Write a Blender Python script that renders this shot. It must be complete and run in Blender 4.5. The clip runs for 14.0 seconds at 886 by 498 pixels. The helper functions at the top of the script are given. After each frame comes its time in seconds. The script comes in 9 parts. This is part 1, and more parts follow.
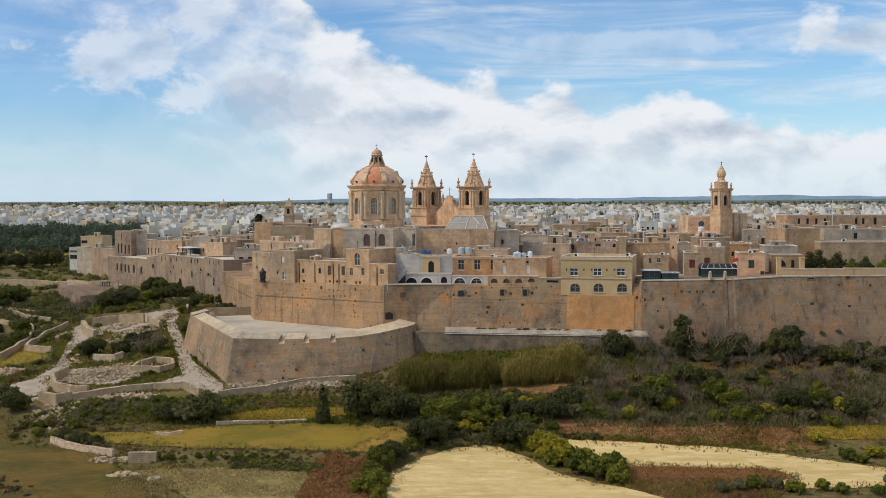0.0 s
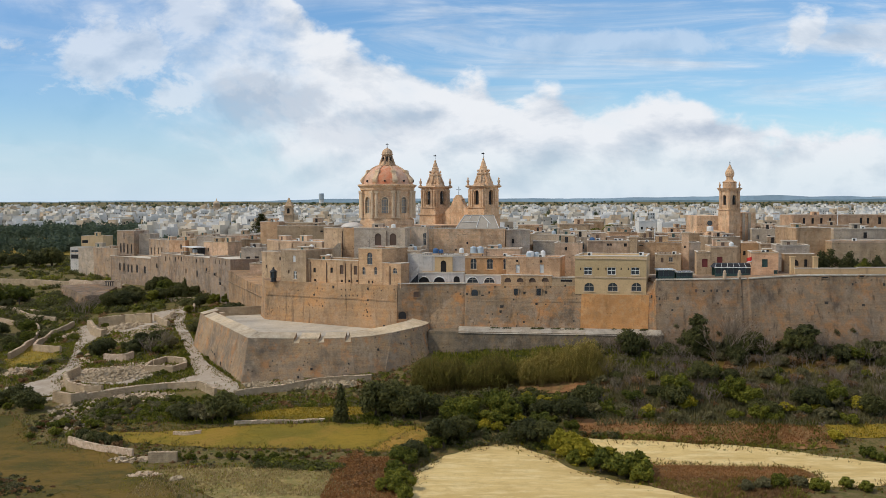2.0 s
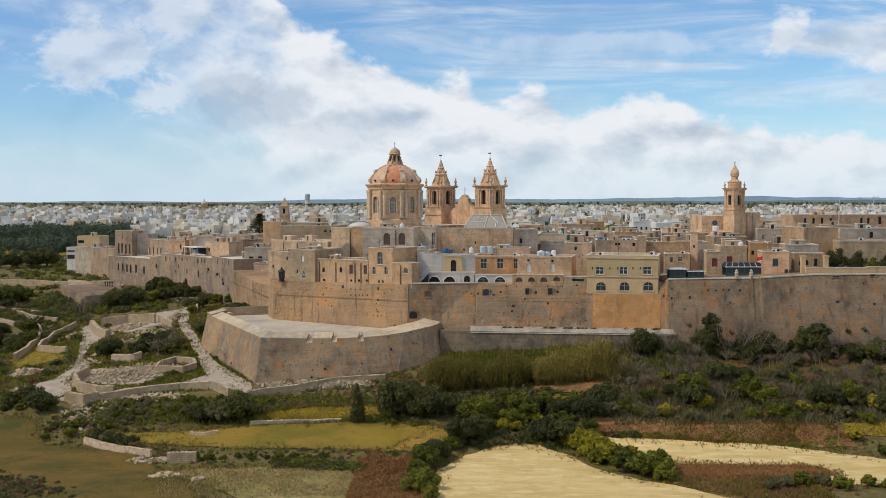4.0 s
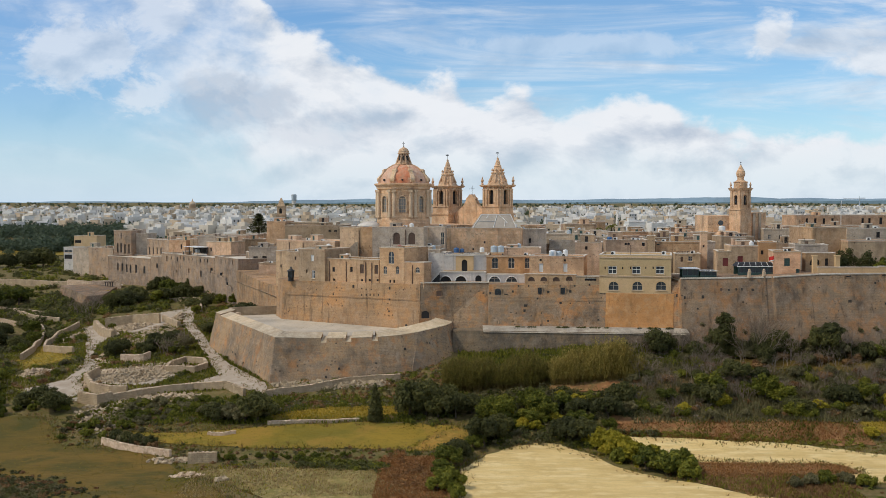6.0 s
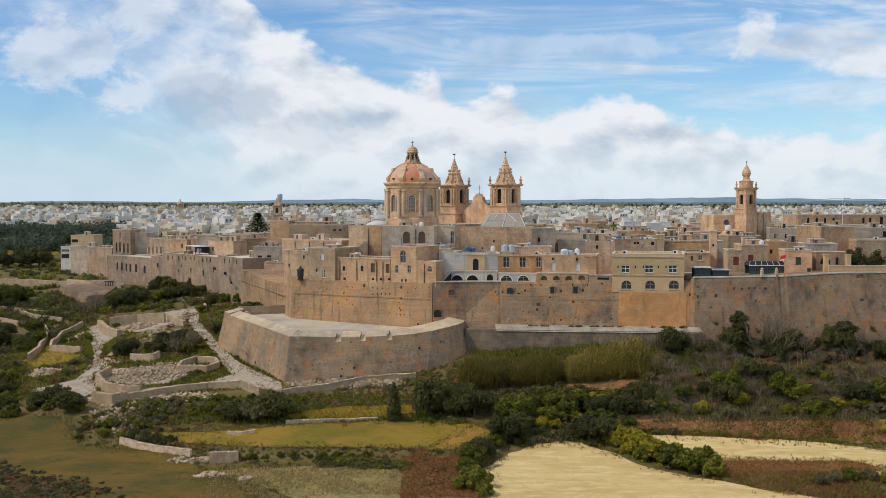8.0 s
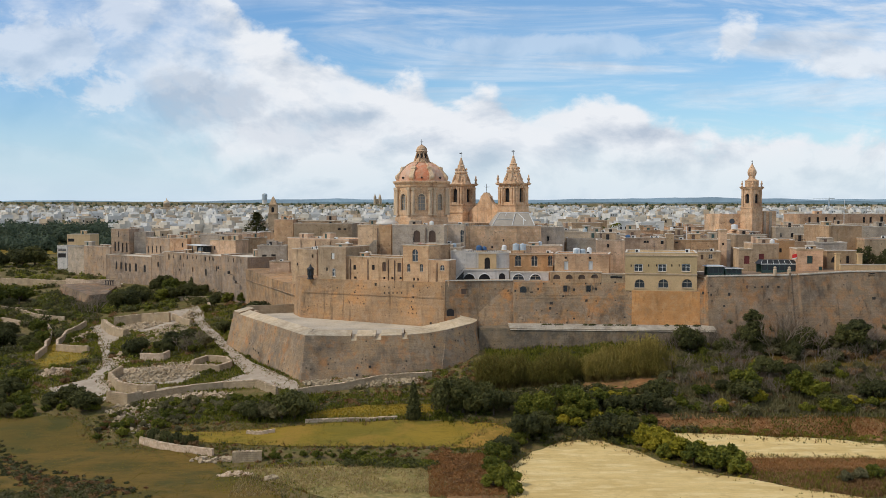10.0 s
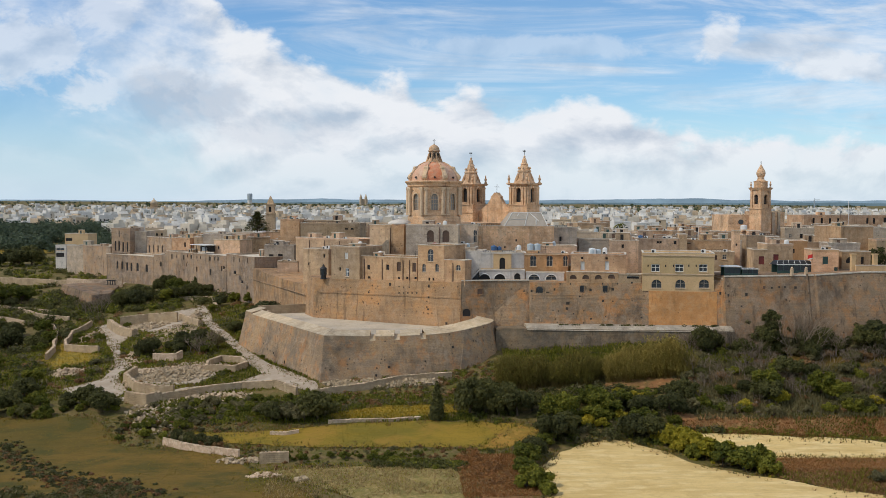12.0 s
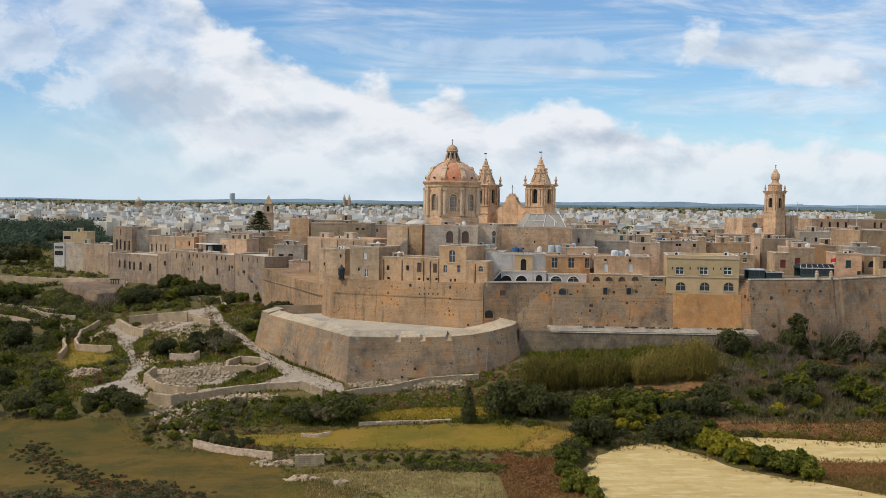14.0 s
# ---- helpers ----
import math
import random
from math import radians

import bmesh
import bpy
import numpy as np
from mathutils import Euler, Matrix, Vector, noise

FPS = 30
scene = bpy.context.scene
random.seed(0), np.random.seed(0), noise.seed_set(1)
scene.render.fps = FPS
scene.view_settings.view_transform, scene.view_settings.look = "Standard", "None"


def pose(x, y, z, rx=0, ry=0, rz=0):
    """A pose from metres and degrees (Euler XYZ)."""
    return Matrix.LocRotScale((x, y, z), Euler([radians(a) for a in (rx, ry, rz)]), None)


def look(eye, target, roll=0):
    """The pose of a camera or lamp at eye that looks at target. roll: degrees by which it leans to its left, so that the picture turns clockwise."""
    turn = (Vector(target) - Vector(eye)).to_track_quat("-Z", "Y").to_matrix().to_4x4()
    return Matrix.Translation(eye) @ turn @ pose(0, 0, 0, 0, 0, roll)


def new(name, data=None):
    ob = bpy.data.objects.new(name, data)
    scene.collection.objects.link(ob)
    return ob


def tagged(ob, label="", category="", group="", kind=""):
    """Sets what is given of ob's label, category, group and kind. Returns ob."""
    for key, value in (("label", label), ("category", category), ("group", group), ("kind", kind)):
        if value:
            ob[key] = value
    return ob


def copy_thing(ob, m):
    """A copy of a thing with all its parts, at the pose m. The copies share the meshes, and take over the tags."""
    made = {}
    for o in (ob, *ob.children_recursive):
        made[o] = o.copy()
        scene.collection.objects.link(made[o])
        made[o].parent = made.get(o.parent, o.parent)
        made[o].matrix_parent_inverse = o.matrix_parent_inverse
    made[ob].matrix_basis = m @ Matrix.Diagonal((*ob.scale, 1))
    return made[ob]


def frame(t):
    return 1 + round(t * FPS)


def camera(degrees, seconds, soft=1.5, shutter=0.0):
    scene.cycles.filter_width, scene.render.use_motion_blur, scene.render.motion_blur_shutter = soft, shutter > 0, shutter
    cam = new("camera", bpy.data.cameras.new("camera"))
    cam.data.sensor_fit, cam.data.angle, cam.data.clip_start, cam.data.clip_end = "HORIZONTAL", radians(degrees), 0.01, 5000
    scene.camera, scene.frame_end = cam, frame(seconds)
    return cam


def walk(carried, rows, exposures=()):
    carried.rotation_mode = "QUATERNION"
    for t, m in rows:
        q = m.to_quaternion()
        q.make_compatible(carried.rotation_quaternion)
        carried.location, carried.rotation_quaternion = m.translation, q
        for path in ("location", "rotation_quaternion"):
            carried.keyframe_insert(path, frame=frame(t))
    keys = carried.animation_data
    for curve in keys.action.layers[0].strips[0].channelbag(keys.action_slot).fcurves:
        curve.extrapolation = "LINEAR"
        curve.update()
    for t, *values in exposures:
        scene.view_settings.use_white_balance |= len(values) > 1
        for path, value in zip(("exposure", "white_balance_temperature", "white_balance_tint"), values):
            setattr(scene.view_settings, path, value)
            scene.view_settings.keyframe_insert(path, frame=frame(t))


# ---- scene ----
cam = camera(48.26, 14.0, soft=0.6)
# seconds, x, y, z in metres, then the turn in degrees
PATH = [
    (0.0, 24.052, -0.188, 46.981, 87.254, 0.165, 2.968),
    (0.5, 22.811, -0.216, 46.956, 87.253, 0.147, 2.918),
    (1.0, 21.41, -0.241, 46.904, 87.254, 0.139, 2.79),
    (1.5, 19.903, -0.259, 46.838, 87.257, 0.136, 2.613),
    (2.0, 18.327, -0.269, 46.765, 87.263, 0.135, 2.407),
    (2.5, 16.71, -0.268, 46.69, 87.271, 0.131, 2.186),
    (3.0, 15.07, -0.259, 46.615, 87.28, 0.125, 1.962),
    (3.5, 13.418, -0.241, 46.542, 87.291, 0.116, 1.738),
    (4.0, 11.761, -0.217, 46.471, 87.302, 0.104, 1.518),
    (4.5, 10.1, -0.187, 46.402, 87.313, 0.089, 1.302),
    (5.0, 8.434, -0.155, 46.333, 87.323, 0.072, 1.089),
    (5.5, 6.761, -0.12, 46.264, 87.332, 0.055, 0.877),
    (6.0, 5.078, -0.085, 46.194, 87.338, 0.038, 0.663),
    (6.5, 3.382, -0.05, 46.123, 87.343, 0.022, 0.447),
    (7.0, 1.668, -0.013, 46.05, 87.345, 0.008, 0.226),
    (7.5, -0.065, 0.026, 45.976, 87.345, -0.005, -0.001),
    (8.0, -1.821, 0.071, 45.902, 87.343, -0.015, -0.233),
    (8.5, -3.6, 0.125, 45.829, 87.34, -0.025, -0.47),
    (9.0, -5.406, 0.194, 45.758, 87.337, -0.034, -0.711),
    (9.5, -7.241, 0.285, 45.692, 87.334, -0.046, -0.952),
    (10.0, -9.111, 0.406, 45.631, 87.333, -0.061, -1.194),
    (10.5, -11.022, 0.569, 45.577, 87.335, -0.083, -1.433),
    (11.0, -12.985, 0.783, 45.529, 87.339, -0.114, -1.669),
    (11.5, -15.018, 1.064, 45.486, 87.348, -0.158, -1.902),
    (12.0, -17.145, 1.427, 45.444, 87.36, -0.219, -2.135),
    (12.5, -19.398, 1.888, 45.399, 87.378, -0.3, -2.374),
    (13.0, -21.82, 2.467, 45.341, 87.399, -0.404, -2.629),
    (13.5, -24.471, 3.185, 45.257, 87.423, -0.536, -2.915),
    (14.0, -27.422, 4.062, 45.132, 87.447, -0.7, -3.252),
]
walk(cam, [(t, pose(x, y, z, rx, ry, rz)) for t, x, y, z, rx, ry, rz in PATH])

# ---- light ----
SUN_AZ, SUN_EL = 194.0, 48.0     # degrees: the side it shines from, turned from +x towards +y, and its height
world = bpy.data.worlds.new("sky")
scene.world = world
world.use_nodes = True


def link(nt, a, b):
    nt.links.new(a, b)


def sky_world():
    nt = world.node_tree
    nt.nodes.clear()
    N = nt.nodes.new
    out, bg = N("ShaderNodeOutputWorld"), N("ShaderNodeBackground")
    sky = N("ShaderNodeTexSky")
    sky.sky_type, sky.sun_disc = "NISHITA", False
    sky.sun_elevation, sky.sun_rotation = radians(SUN_EL), radians(90 - SUN_AZ)
    sky.air_density, sky.dust_density, sky.ozone_density, sky.altitude = 1.0, 0.35, 2.0, 200

    def math_(op, a, b=None, c=None, clamp=False):
        n = N("ShaderNodeMath")
        n.operation, n.use_clamp = op, clamp
        for i, v in enumerate((a, b, c)):
            if v is None:
                continue
            if isinstance(v, (int, float)):
                n.inputs[i].default_value = v
            else:
                link(nt, v, n.inputs[i])
        return n.outputs[0]

    def ramp(v, a, b, lo=0.0, hi=1.0):
        n = N("ShaderNodeMapRange")
        n.interpolation_type = "SMOOTHSTEP"
        link(nt, v, n.inputs[0])
        for i, q in enumerate((a, b, lo, hi)):
            n.inputs[1 + i].default_value = q
        return n.outputs[0]

    def noise_(vec, scale, detail, rough, dist=0.0):
        n = N("ShaderNodeTexNoise")
        link(nt, vec, n.inputs["Vector"])
        n.inputs["Scale"].default_value, n.inputs["Detail"].default_value = scale, detail
        n.inputs["Roughness"].default_value, n.inputs["Distortion"].default_value = rough, dist
        return n.outputs[0]

    geo, sep = N("ShaderNodeTexCoord"), N("ShaderNodeSeparateXYZ")
    link(nt, geo.outputs["Generated"], sep.inputs[0])
    x, y, z = sep.outputs
    u = math_("DIVIDE", x, math_("MAXIMUM", y, 0.05))      # across, as tangents round the +y direction
    v = math_("DIVIDE", z, math_("MAXIMUM", y, 0.05))      # up
    vec = N("ShaderNodeCombineXYZ")
    link(nt, u, vec.inputs[0]), link(nt, math_("MULTIPLY", v, 1.6), vec.inputs[1])
    base = vec.outputs[0]
    stretch = N("ShaderNodeCombineXYZ")
    link(nt, math_("MULTIPLY", u, 0.8), stretch.inputs[0]), link(nt, math_("MULTIPLY", v, 5.0), stretch.inputs[1])
    shift = N("ShaderNodeVectorMath")
    shift.operation = "ADD"
    link(nt, base, shift.inputs[0])
    shift.inputs[1].default_value = (-0.012, 0.030, 0.0)
    big = noise_(base, 5.0, 10, 0.60, 0.35)
    sunward = noise_(shift.outputs[0], 5.0, 10, 0.60, 0.35)
    fine = noise_(base, 17.0, 9, 0.62, 0.3)
    finest = noise_(base, 60.0, 6, 0.6, 0.2)
    wisp = noise_(stretch.outputs[0], 4.0, 8, 0.62, 0.7)

    def billow_(vec, scale):
        bend = N("ShaderNodeVectorMath")
        bend.operation = "MULTIPLY_ADD"
        n = N("ShaderNodeTexNoise")
        link(nt, vec, n.inputs["Vector"])
        n.inputs["Scale"].default_value, n.inputs["Detail"].default_value = scale * 1.7, 6
        link(nt, n.outputs["Color"], bend.inputs[0])
        bend.inputs[1].default_value = (0.7 / scale,) * 3
        link(nt, vec, bend.inputs[2])
        c = N("ShaderNodeTexVoronoi")
        c.feature = "SMOOTH_F1"
        link(nt, bend.outputs[0], c.inputs["Vector"])
        c.inputs["Scale"].default_value, c.inputs["Smoothness"].default_value = scale, 0.35
        return c.outputs["Distance"]

    billow, billow_lit = billow_(base, 16.0), billow_(shift.outputs[0], 16.0)

    def blob(u0, v0, ru, rv, rough=0.9):
        """1 in the middle of an uneven oval of the sky, 0 outside it."""
        a, b = math_("DIVIDE", math_("SUBTRACT", u, u0), ru), math_("DIVIDE", math_("SUBTRACT", v, v0), rv)
        d = math_("SQRT", math_("MULTIPLY_ADD", a, a, math_("MULTIPLY", b, b)))
        return ramp(math_("ADD", math_("SUBTRACT", 1.0, d), math_("MULTIPLY", math_("SUBTRACT", fine, 0.5), rough * 2)), -0.1, 0.55)

    # the bank of cumulus: its upper edge falls in humps from the high left to the right
    curve = N("ShaderNodeFloatCurve")
    link(nt, math_("ADD", u, 0.5), curve.inputs["Value"])
    pts = curve.mapping.curves[0].points
    humps = ((0.0, 0.30), (0.25, 0.26), (0.34, 0.185), (0.40, 0.152), (0.45, 0.132), (0.49, 0.134), (0.52, 0.112), (0.56, 0.121), (0.61, 0.102), (0.66, 0.110), (0.73, 0.094), (0.79, 0.074), (0.85, 0.085), (0.90, 0.085), (1.0, 0.066))
    pts[0].location, pts[1].location = humps[0], humps[-1]
    for h in humps[1:-1]:
        pts.new(*h)
    curve.mapping.update()
    edge = math_("ADD", curve.outputs[0], math_("MULTIPLY", math_("SUBTRACT", big, 0.5), 0.045))
    edge = math_("ADD", edge, math_("MULTIPLY", math_("SUBTRACT", fine, 0.5), 0.045))
    edge = math_("ADD", edge, math_("MULTIPLY", math_("SUBTRACT", finest, 0.5), 0.012))
    edge = math_("ADD", edge, math_("MULTIPLY", math_("SUBTRACT", 0.33, billow), 0.035))
    below = ramp(math_("SUBTRACT", edge, v), -0.003, 0.016)
    # towards the left the bank frays into veils with blue between
    fray = math_("ADD", math_("MULTIPLY_ADD", math_("SUBTRACT", v, 0.12), 0.9, u), math_("MULTIPLY", math_("SUBTRACT", big, 0.5), 0.5))
    fray = math_("ADD", fray, math_("MULTIPLY", math_("SUBTRACT", fine, 0.5), 0.14))
    left = ramp(fray, -0.36, -0.14, 0.12, 1.0)
    bank = math_("MULTIPLY", below, left)
    thin = math_("MULTIPLY", bank, ramp(big, 0.30, 0.52, 0.80, 1.0))
    veil = math_("MULTIPLY", math_("MULTIPLY", ramp(wisp, 0.40, 0.70), 0.55), ramp(u, -0.30, 0.15, 0.5, 1.5), None, True)
    rags = math_("MULTIPLY", math_("MAXIMUM", blob(-0.38, 0.150, 0.10, 0.045, 1.3), math_("MAXIMUM", blob(-0.312, 0.108, 0.040, 0.034, 1.5), blob(-0.30, 0.190, 0.05, 0.04, 1.2))), 0.66)
    puffs = math_("MULTIPLY", math_("MAXIMUM", blob(0.315, 0.163, 0.028, 0.028, 1.2), math_("MAXIMUM", blob(0.435, 0.143, 0.085, 0.026), math_("MULTIPLY", blob(0.11, 0.157, 0.17, 0.014, 1.2), 0.45))), 0.85)
    cover = math_("MAXIMUM", math_("MAXIMUM", thin, rags), math_("MAXIMUM", veil, puffs))
    # unseen broken cloud added over the rest of the sky to lift the fill
    around = noise_(geo.outputs["Generated"], 2.6, 7, 0.6, 0.3)
    cover = math_("MAXIMUM", cover, math_("MULTIPLY", ramp(around, 0.40, 0.60, 0.0, 0.95), math_("MULTIPLY", ramp(y, 0.60, 0.80, 1.0, 0.0), ramp(z, 0.0, 0.15))))
    # low down the bank drowns in haze
    cover = math_("MULTIPLY", cover, ramp(v, 0.0, 0.07, 0.45, 1.0))
    # bright tops, grey-blue bellies
    relief = math_("MULTIPLY_ADD", math_("SUBTRACT", big, sunward), 4.5, math_("MULTIPLY_ADD", math_("SUBTRACT", billow_lit, billow), 1.0, 0.86), True)
    relief = math_("ADD", relief, math_("MULTIPLY", math_("SUBTRACT", fine, 0.5), 0.4))
    belly = math_("MAXIMUM", blob(-0.215, 0.100, 0.075, 0.036, 1.2), math_("MULTIPLY", blob(-0.12, 0.075, 0.10, 0.022, 1.2), 0.5))
    lit = math_("MULTIPLY_ADD", belly, -0.75, relief, True)
    col = N("ShaderNodeMix")
    col.data_type = "RGBA"
    link(nt, lit, col.inputs["Factor"])
    col.inputs["A"].default_value = (4.3, 5.0, 6.0, 1)
    col.inputs["B"].default_value = (7.5, 7.75, 8.15, 1)
    tint = N("ShaderNodeMix")
    tint.data_type, tint.blend_type = "RGBA", "MULTIPLY"
    tint.inputs["Factor"].default_value = 1.0
    link(nt, sky.outputs[0], tint.inputs["A"])
    # the blue deepens away from the bright side of the sky
    deepen = N("ShaderNodeMix")
    deepen.data_type = "RGBA"
    link(nt, ramp(u, -0.50, 0.20), deepen.inputs["Factor"])
    deepen.inputs["A"].default_value, deepen.inputs["B"].default_value = (0.58, 0.86, 1.12, 1), (0.84, 1.06, 1.22, 1)
    link(nt, deepen.outputs["Result"], tint.inputs["B"])
    haze = N("ShaderNodeMix")
    haze.data_type = "RGBA"
    link(nt, ramp(v, -0.01, 0.11, 0.85, 0.0), haze.inputs["Factor"])
    link(nt, tint.outputs["Result"], haze.inputs["A"])
    haze.inputs["B"].default_value = (5.5, 6.75, 8.05, 1)
    mix = N("ShaderNodeMix")
    mix.data_type = "RGBA"
    link(nt, cover, mix.inputs["Factor"])
    link(nt, haze.outputs["Result"], mix.inputs["A"])
    link(nt, col.outputs["Result"], mix.inputs["B"])
    link(nt, mix.outputs["Result"], bg.inputs["Color"])
    bg.inputs["Strength"].default_value = 0.112
    link(nt, bg.outputs[0], out.inputs[0])


sky_world()
sun = new("sun", bpy.data.lights.new("sun", "SUN"))
sun.data.energy, sun.data.angle, sun.data.color = 2.3, radians(6.0), (1.0, 0.90, 0.73)
sun_at = Vector((math.cos(radians(SUN_EL)) * math.cos(radians(SUN_AZ)), math.cos(radians(SUN_EL)) * math.sin(radians(SUN_AZ)), math.sin(radians(SUN_EL))))
sun.matrix_world = look(sun_at * 300, (0, 0, 0))
scene.view_settings.exposure = 0.0

# ---- materials ----
def material(name, colors, scale=1.0, rough=0.9, bump=0.15, streak=0.0, blotch=0.0, blotch_col=(0.1, 0.09, 0.08), vary=0.0, fine=2.2, stretch=(1, 1, 1), metal=0.0, blocks=0.0, weather=0.0):
    """Two noises mix the colours; streak: run-off stains that hang down; blotch: patches of another colour; vary: a shift from thing to thing."""
    m = bpy.data.materials.new(name)
    m.use_nodes = True
    nt = m.node_tree
    N = nt.nodes.new
    bsdf = nt.nodes["Principled BSDF"]
    bsdf.inputs["Roughness"].default_value, bsdf.inputs["Metallic"].default_value = rough, metal
    bsdf.inputs["Specular IOR Level"].default_value = 0.25
    geo, info = N("ShaderNodeNewGeometry"), N("ShaderNodeObjectInfo")

    def noise_(sc, det, st=(1, 1, 1), ro=0.6):
        mp, n = N("ShaderNodeMapping"), N("ShaderNodeTexNoise")
        mp.inputs["Scale"].default_value = st
        link(nt, geo.outputs["Position"], mp.inputs[0]), link(nt, mp.outputs[0], n.inputs["Vector"])
        n.inputs["Scale"].default_value, n.inputs["Detail"].default_value, n.inputs["Roughness"].default_value = sc, det, ro
        return n.outputs[0]

    def smooth(v, a, b, lo=0.0, hi=1.0):
        n = N("ShaderNodeMapRange")
        n.interpolation_type = "SMOOTHSTEP"
        link(nt, v, n.inputs[0])
        for i, q in enumerate((a, b, lo, hi)):
            n.inputs[1 + i].default_value = q
        return n.outputs[0]

    def mix(f, a, b, mode="MIX"):
        n = N("ShaderNodeMix")
        n.data_type, n.blend_type = "RGBA", mode
        for key, v in (("Factor", f), ("A", a), ("B", b)):
            if isinstance(v, (int, float)):
                n.inputs[key].default_value = v
            elif isinstance(v, tuple):
                n.inputs[key].default_value = (*v, 1)
            else:
                link(nt, v, n.inputs[key])
        return n.outputs["Result"]

    c = mix(smooth(noise_(0.16 * scale, 5, stretch), 0.38, 0.62), colors[0], colors[1])
    if len(colors) > 2:
        c = mix(smooth(noise_(0.55 * scale, 5, stretch), 0.45, 0.66, 0, 0.8), c, colors[2])
    g = noise_(fine * scale, 6, stretch, 0.7)
    dark = tuple(v * 0.62 for v in colors[0])
    c = mix(smooth(g, 0.46, 0.72, 0, 0.5), c, dark)
    if blocks:
        sep, along, flat, brick = N("ShaderNodeSeparateXYZ"), N("ShaderNodeMath"), N("ShaderNodeCombineXYZ"), N("ShaderNodeTexBrick")
        link(nt, geo.outputs["Position"], sep.inputs[0])
        along.operation = "SUBTRACT"
        link(nt, sep.outputs[0], along.inputs[0]), link(nt, sep.outputs[1], along.inputs[1])
        link(nt, along.outputs[0], flat.inputs[0]), link(nt, sep.outputs[2], flat.inputs[1])
        link(nt, flat.outputs[0], brick.inputs["Vector"])
        lo, hi = 1 - 0.5 * blocks, 1 + 0.35 * blocks
        brick.inputs["Color1"].default_value, brick.inputs["Color2"].default_value = (lo, lo, lo, 1), (hi, hi, hi * 0.94, 1)
        brick.inputs["Mortar"].default_value = (lo * 0.8, lo * 0.8, lo * 0.8, 1)
        brick.inputs["Scale"].default_value, brick.inputs["Mortar Size"].default_value = 1.0, 0.035
        brick.inputs["Brick Width"].default_value, brick.inputs["Row Height"].default_value = 0.9, 0.36
        c = mix(smooth(noise_(0.22, 4), 0.40, 0.62, 0.25, 1.0), c, brick.outputs["Color"], "MULTIPLY")
    if blotch:
        c = mix(smooth(noise_(0.30 * scale, 8, (1, 1, 1), 0.70), 0.50, 0.64, 0, blotch), c, blotch_col)
    if weather:
        # broad tone, courses of paler and darker stone, patches of pale mortar, painted shade of eroded pits
        c = mix(1.0, c, mix(smooth(noise_(0.05, 4, (1, 1, 0.7)), 0.36, 0.64), (0.78, 0.79, 0.81), (1.14, 1.10, 1.04)), "MULTIPLY")
        c = mix(weather, c, mix(smooth(noise_(1.2, 5, (0.10, 0.10, 1.0), 0.62), 0.34, 0.66), (0.91, 0.90, 0.89), (1.07, 1.06, 1.04)), "MULTIPLY")
        # soot and damp in tall uneven patches
        c = mix(weather, c, mix(smooth(noise_(0.16, 7, (1, 1, 0.45), 0.66), 0.50, 0.70), (1.06, 1.06, 1.05), (0.56, 0.58, 0.62)), "MULTIPLY")
        c = mix(smooth(noise_(0.42, 9, (1, 1, 0.8), 0.76), 0.48, 0.68, 0, 0.6 * weather), c, tuple(min(v * f, 0.8) for v, f in zip(colors[0], (1.22, 1.30, 1.42))))
        c = mix(0.65 * weather, c, mix(smooth(noise_(3.2, 4, (1, 1, 1.6), 0.7), 0.40, 0.62), (1.12, 1.10, 1.06), (0.84, 0.83, 0.82)), "MULTIPLY")
        pit = N("ShaderNodeMath")
        pit.operation = "MULTIPLY"
        link(nt, smooth(noise_(1.5, 6, (1, 1, 1.25), 0.70), 0.57, 0.68), pit.inputs[0])
        link(nt, smooth(noise_(0.13, 3), 0.46, 0.60, 0.15, 0.9), pit.inputs[1])
        c = mix(pit.outputs[0], c, tuple(v * 0.42 for v in colors[1]))
        # small eroded holes, gathered in patches, their shade put in as dark spots
        vor, near = N("ShaderNodeTexVoronoi"), N("ShaderNodeMath")
        vor.inputs["Scale"].default_value = 0.85
        link(nt, geo.outputs["Position"], vor.inputs["Vector"])
        near.operation = "MULTIPLY"
        link(nt, smooth(vor.outputs["Distance"], 0.12, 0.24, 1.0, 0.0), near.inputs[0])
        link(nt, smooth(noise_(0.21, 4), 0.50, 0.60, 0.0, 0.85 * weather), near.inputs[1])
        c = mix(near.outputs[0], c, tuple(v * 0.22 for v in colors[1]))
    if streak:
        s = noise_(0.8, 7, (1, 1, 0.09), 0.66)
        c = mix(smooth(s, 0.53, 0.74, 0, streak), c, tuple(v * 0.33 for v in colors[0]))
    if vary:
        n = N("ShaderNodeHueSaturation")
        link(nt, c, n.inputs["Color"])
        v = N("ShaderNodeMapRange")
        link(nt, info.outputs["Random"], v.inputs[0])
        v.inputs[3].default_value, v.inputs[4].default_value = 1 - vary, 1 + vary
        link(nt, v.outputs[0], n.inputs["Value"])
        h = N("ShaderNodeMapRange")
        link(nt, info.outputs["Random"], h.inputs[0])
        h.inputs[3].default_value, h.inputs[4].default_value = 0.5 + vary * 0.04, 0.5 - vary * 0.04
        link(nt, h.outputs[0], n.inputs["Hue"])
        c = n.outputs[0]
    link(nt, c, bsdf.inputs["Base Color"])
    if bump:
        b = N("ShaderNodeBump")
        b.inputs["Strength"].default_value, b.inputs["Distance"].default_value = bump, 0.25
        link(nt, g, b.inputs["Height"]), link(nt, b.outputs[0], bsdf.inputs["Normal"])
    return m


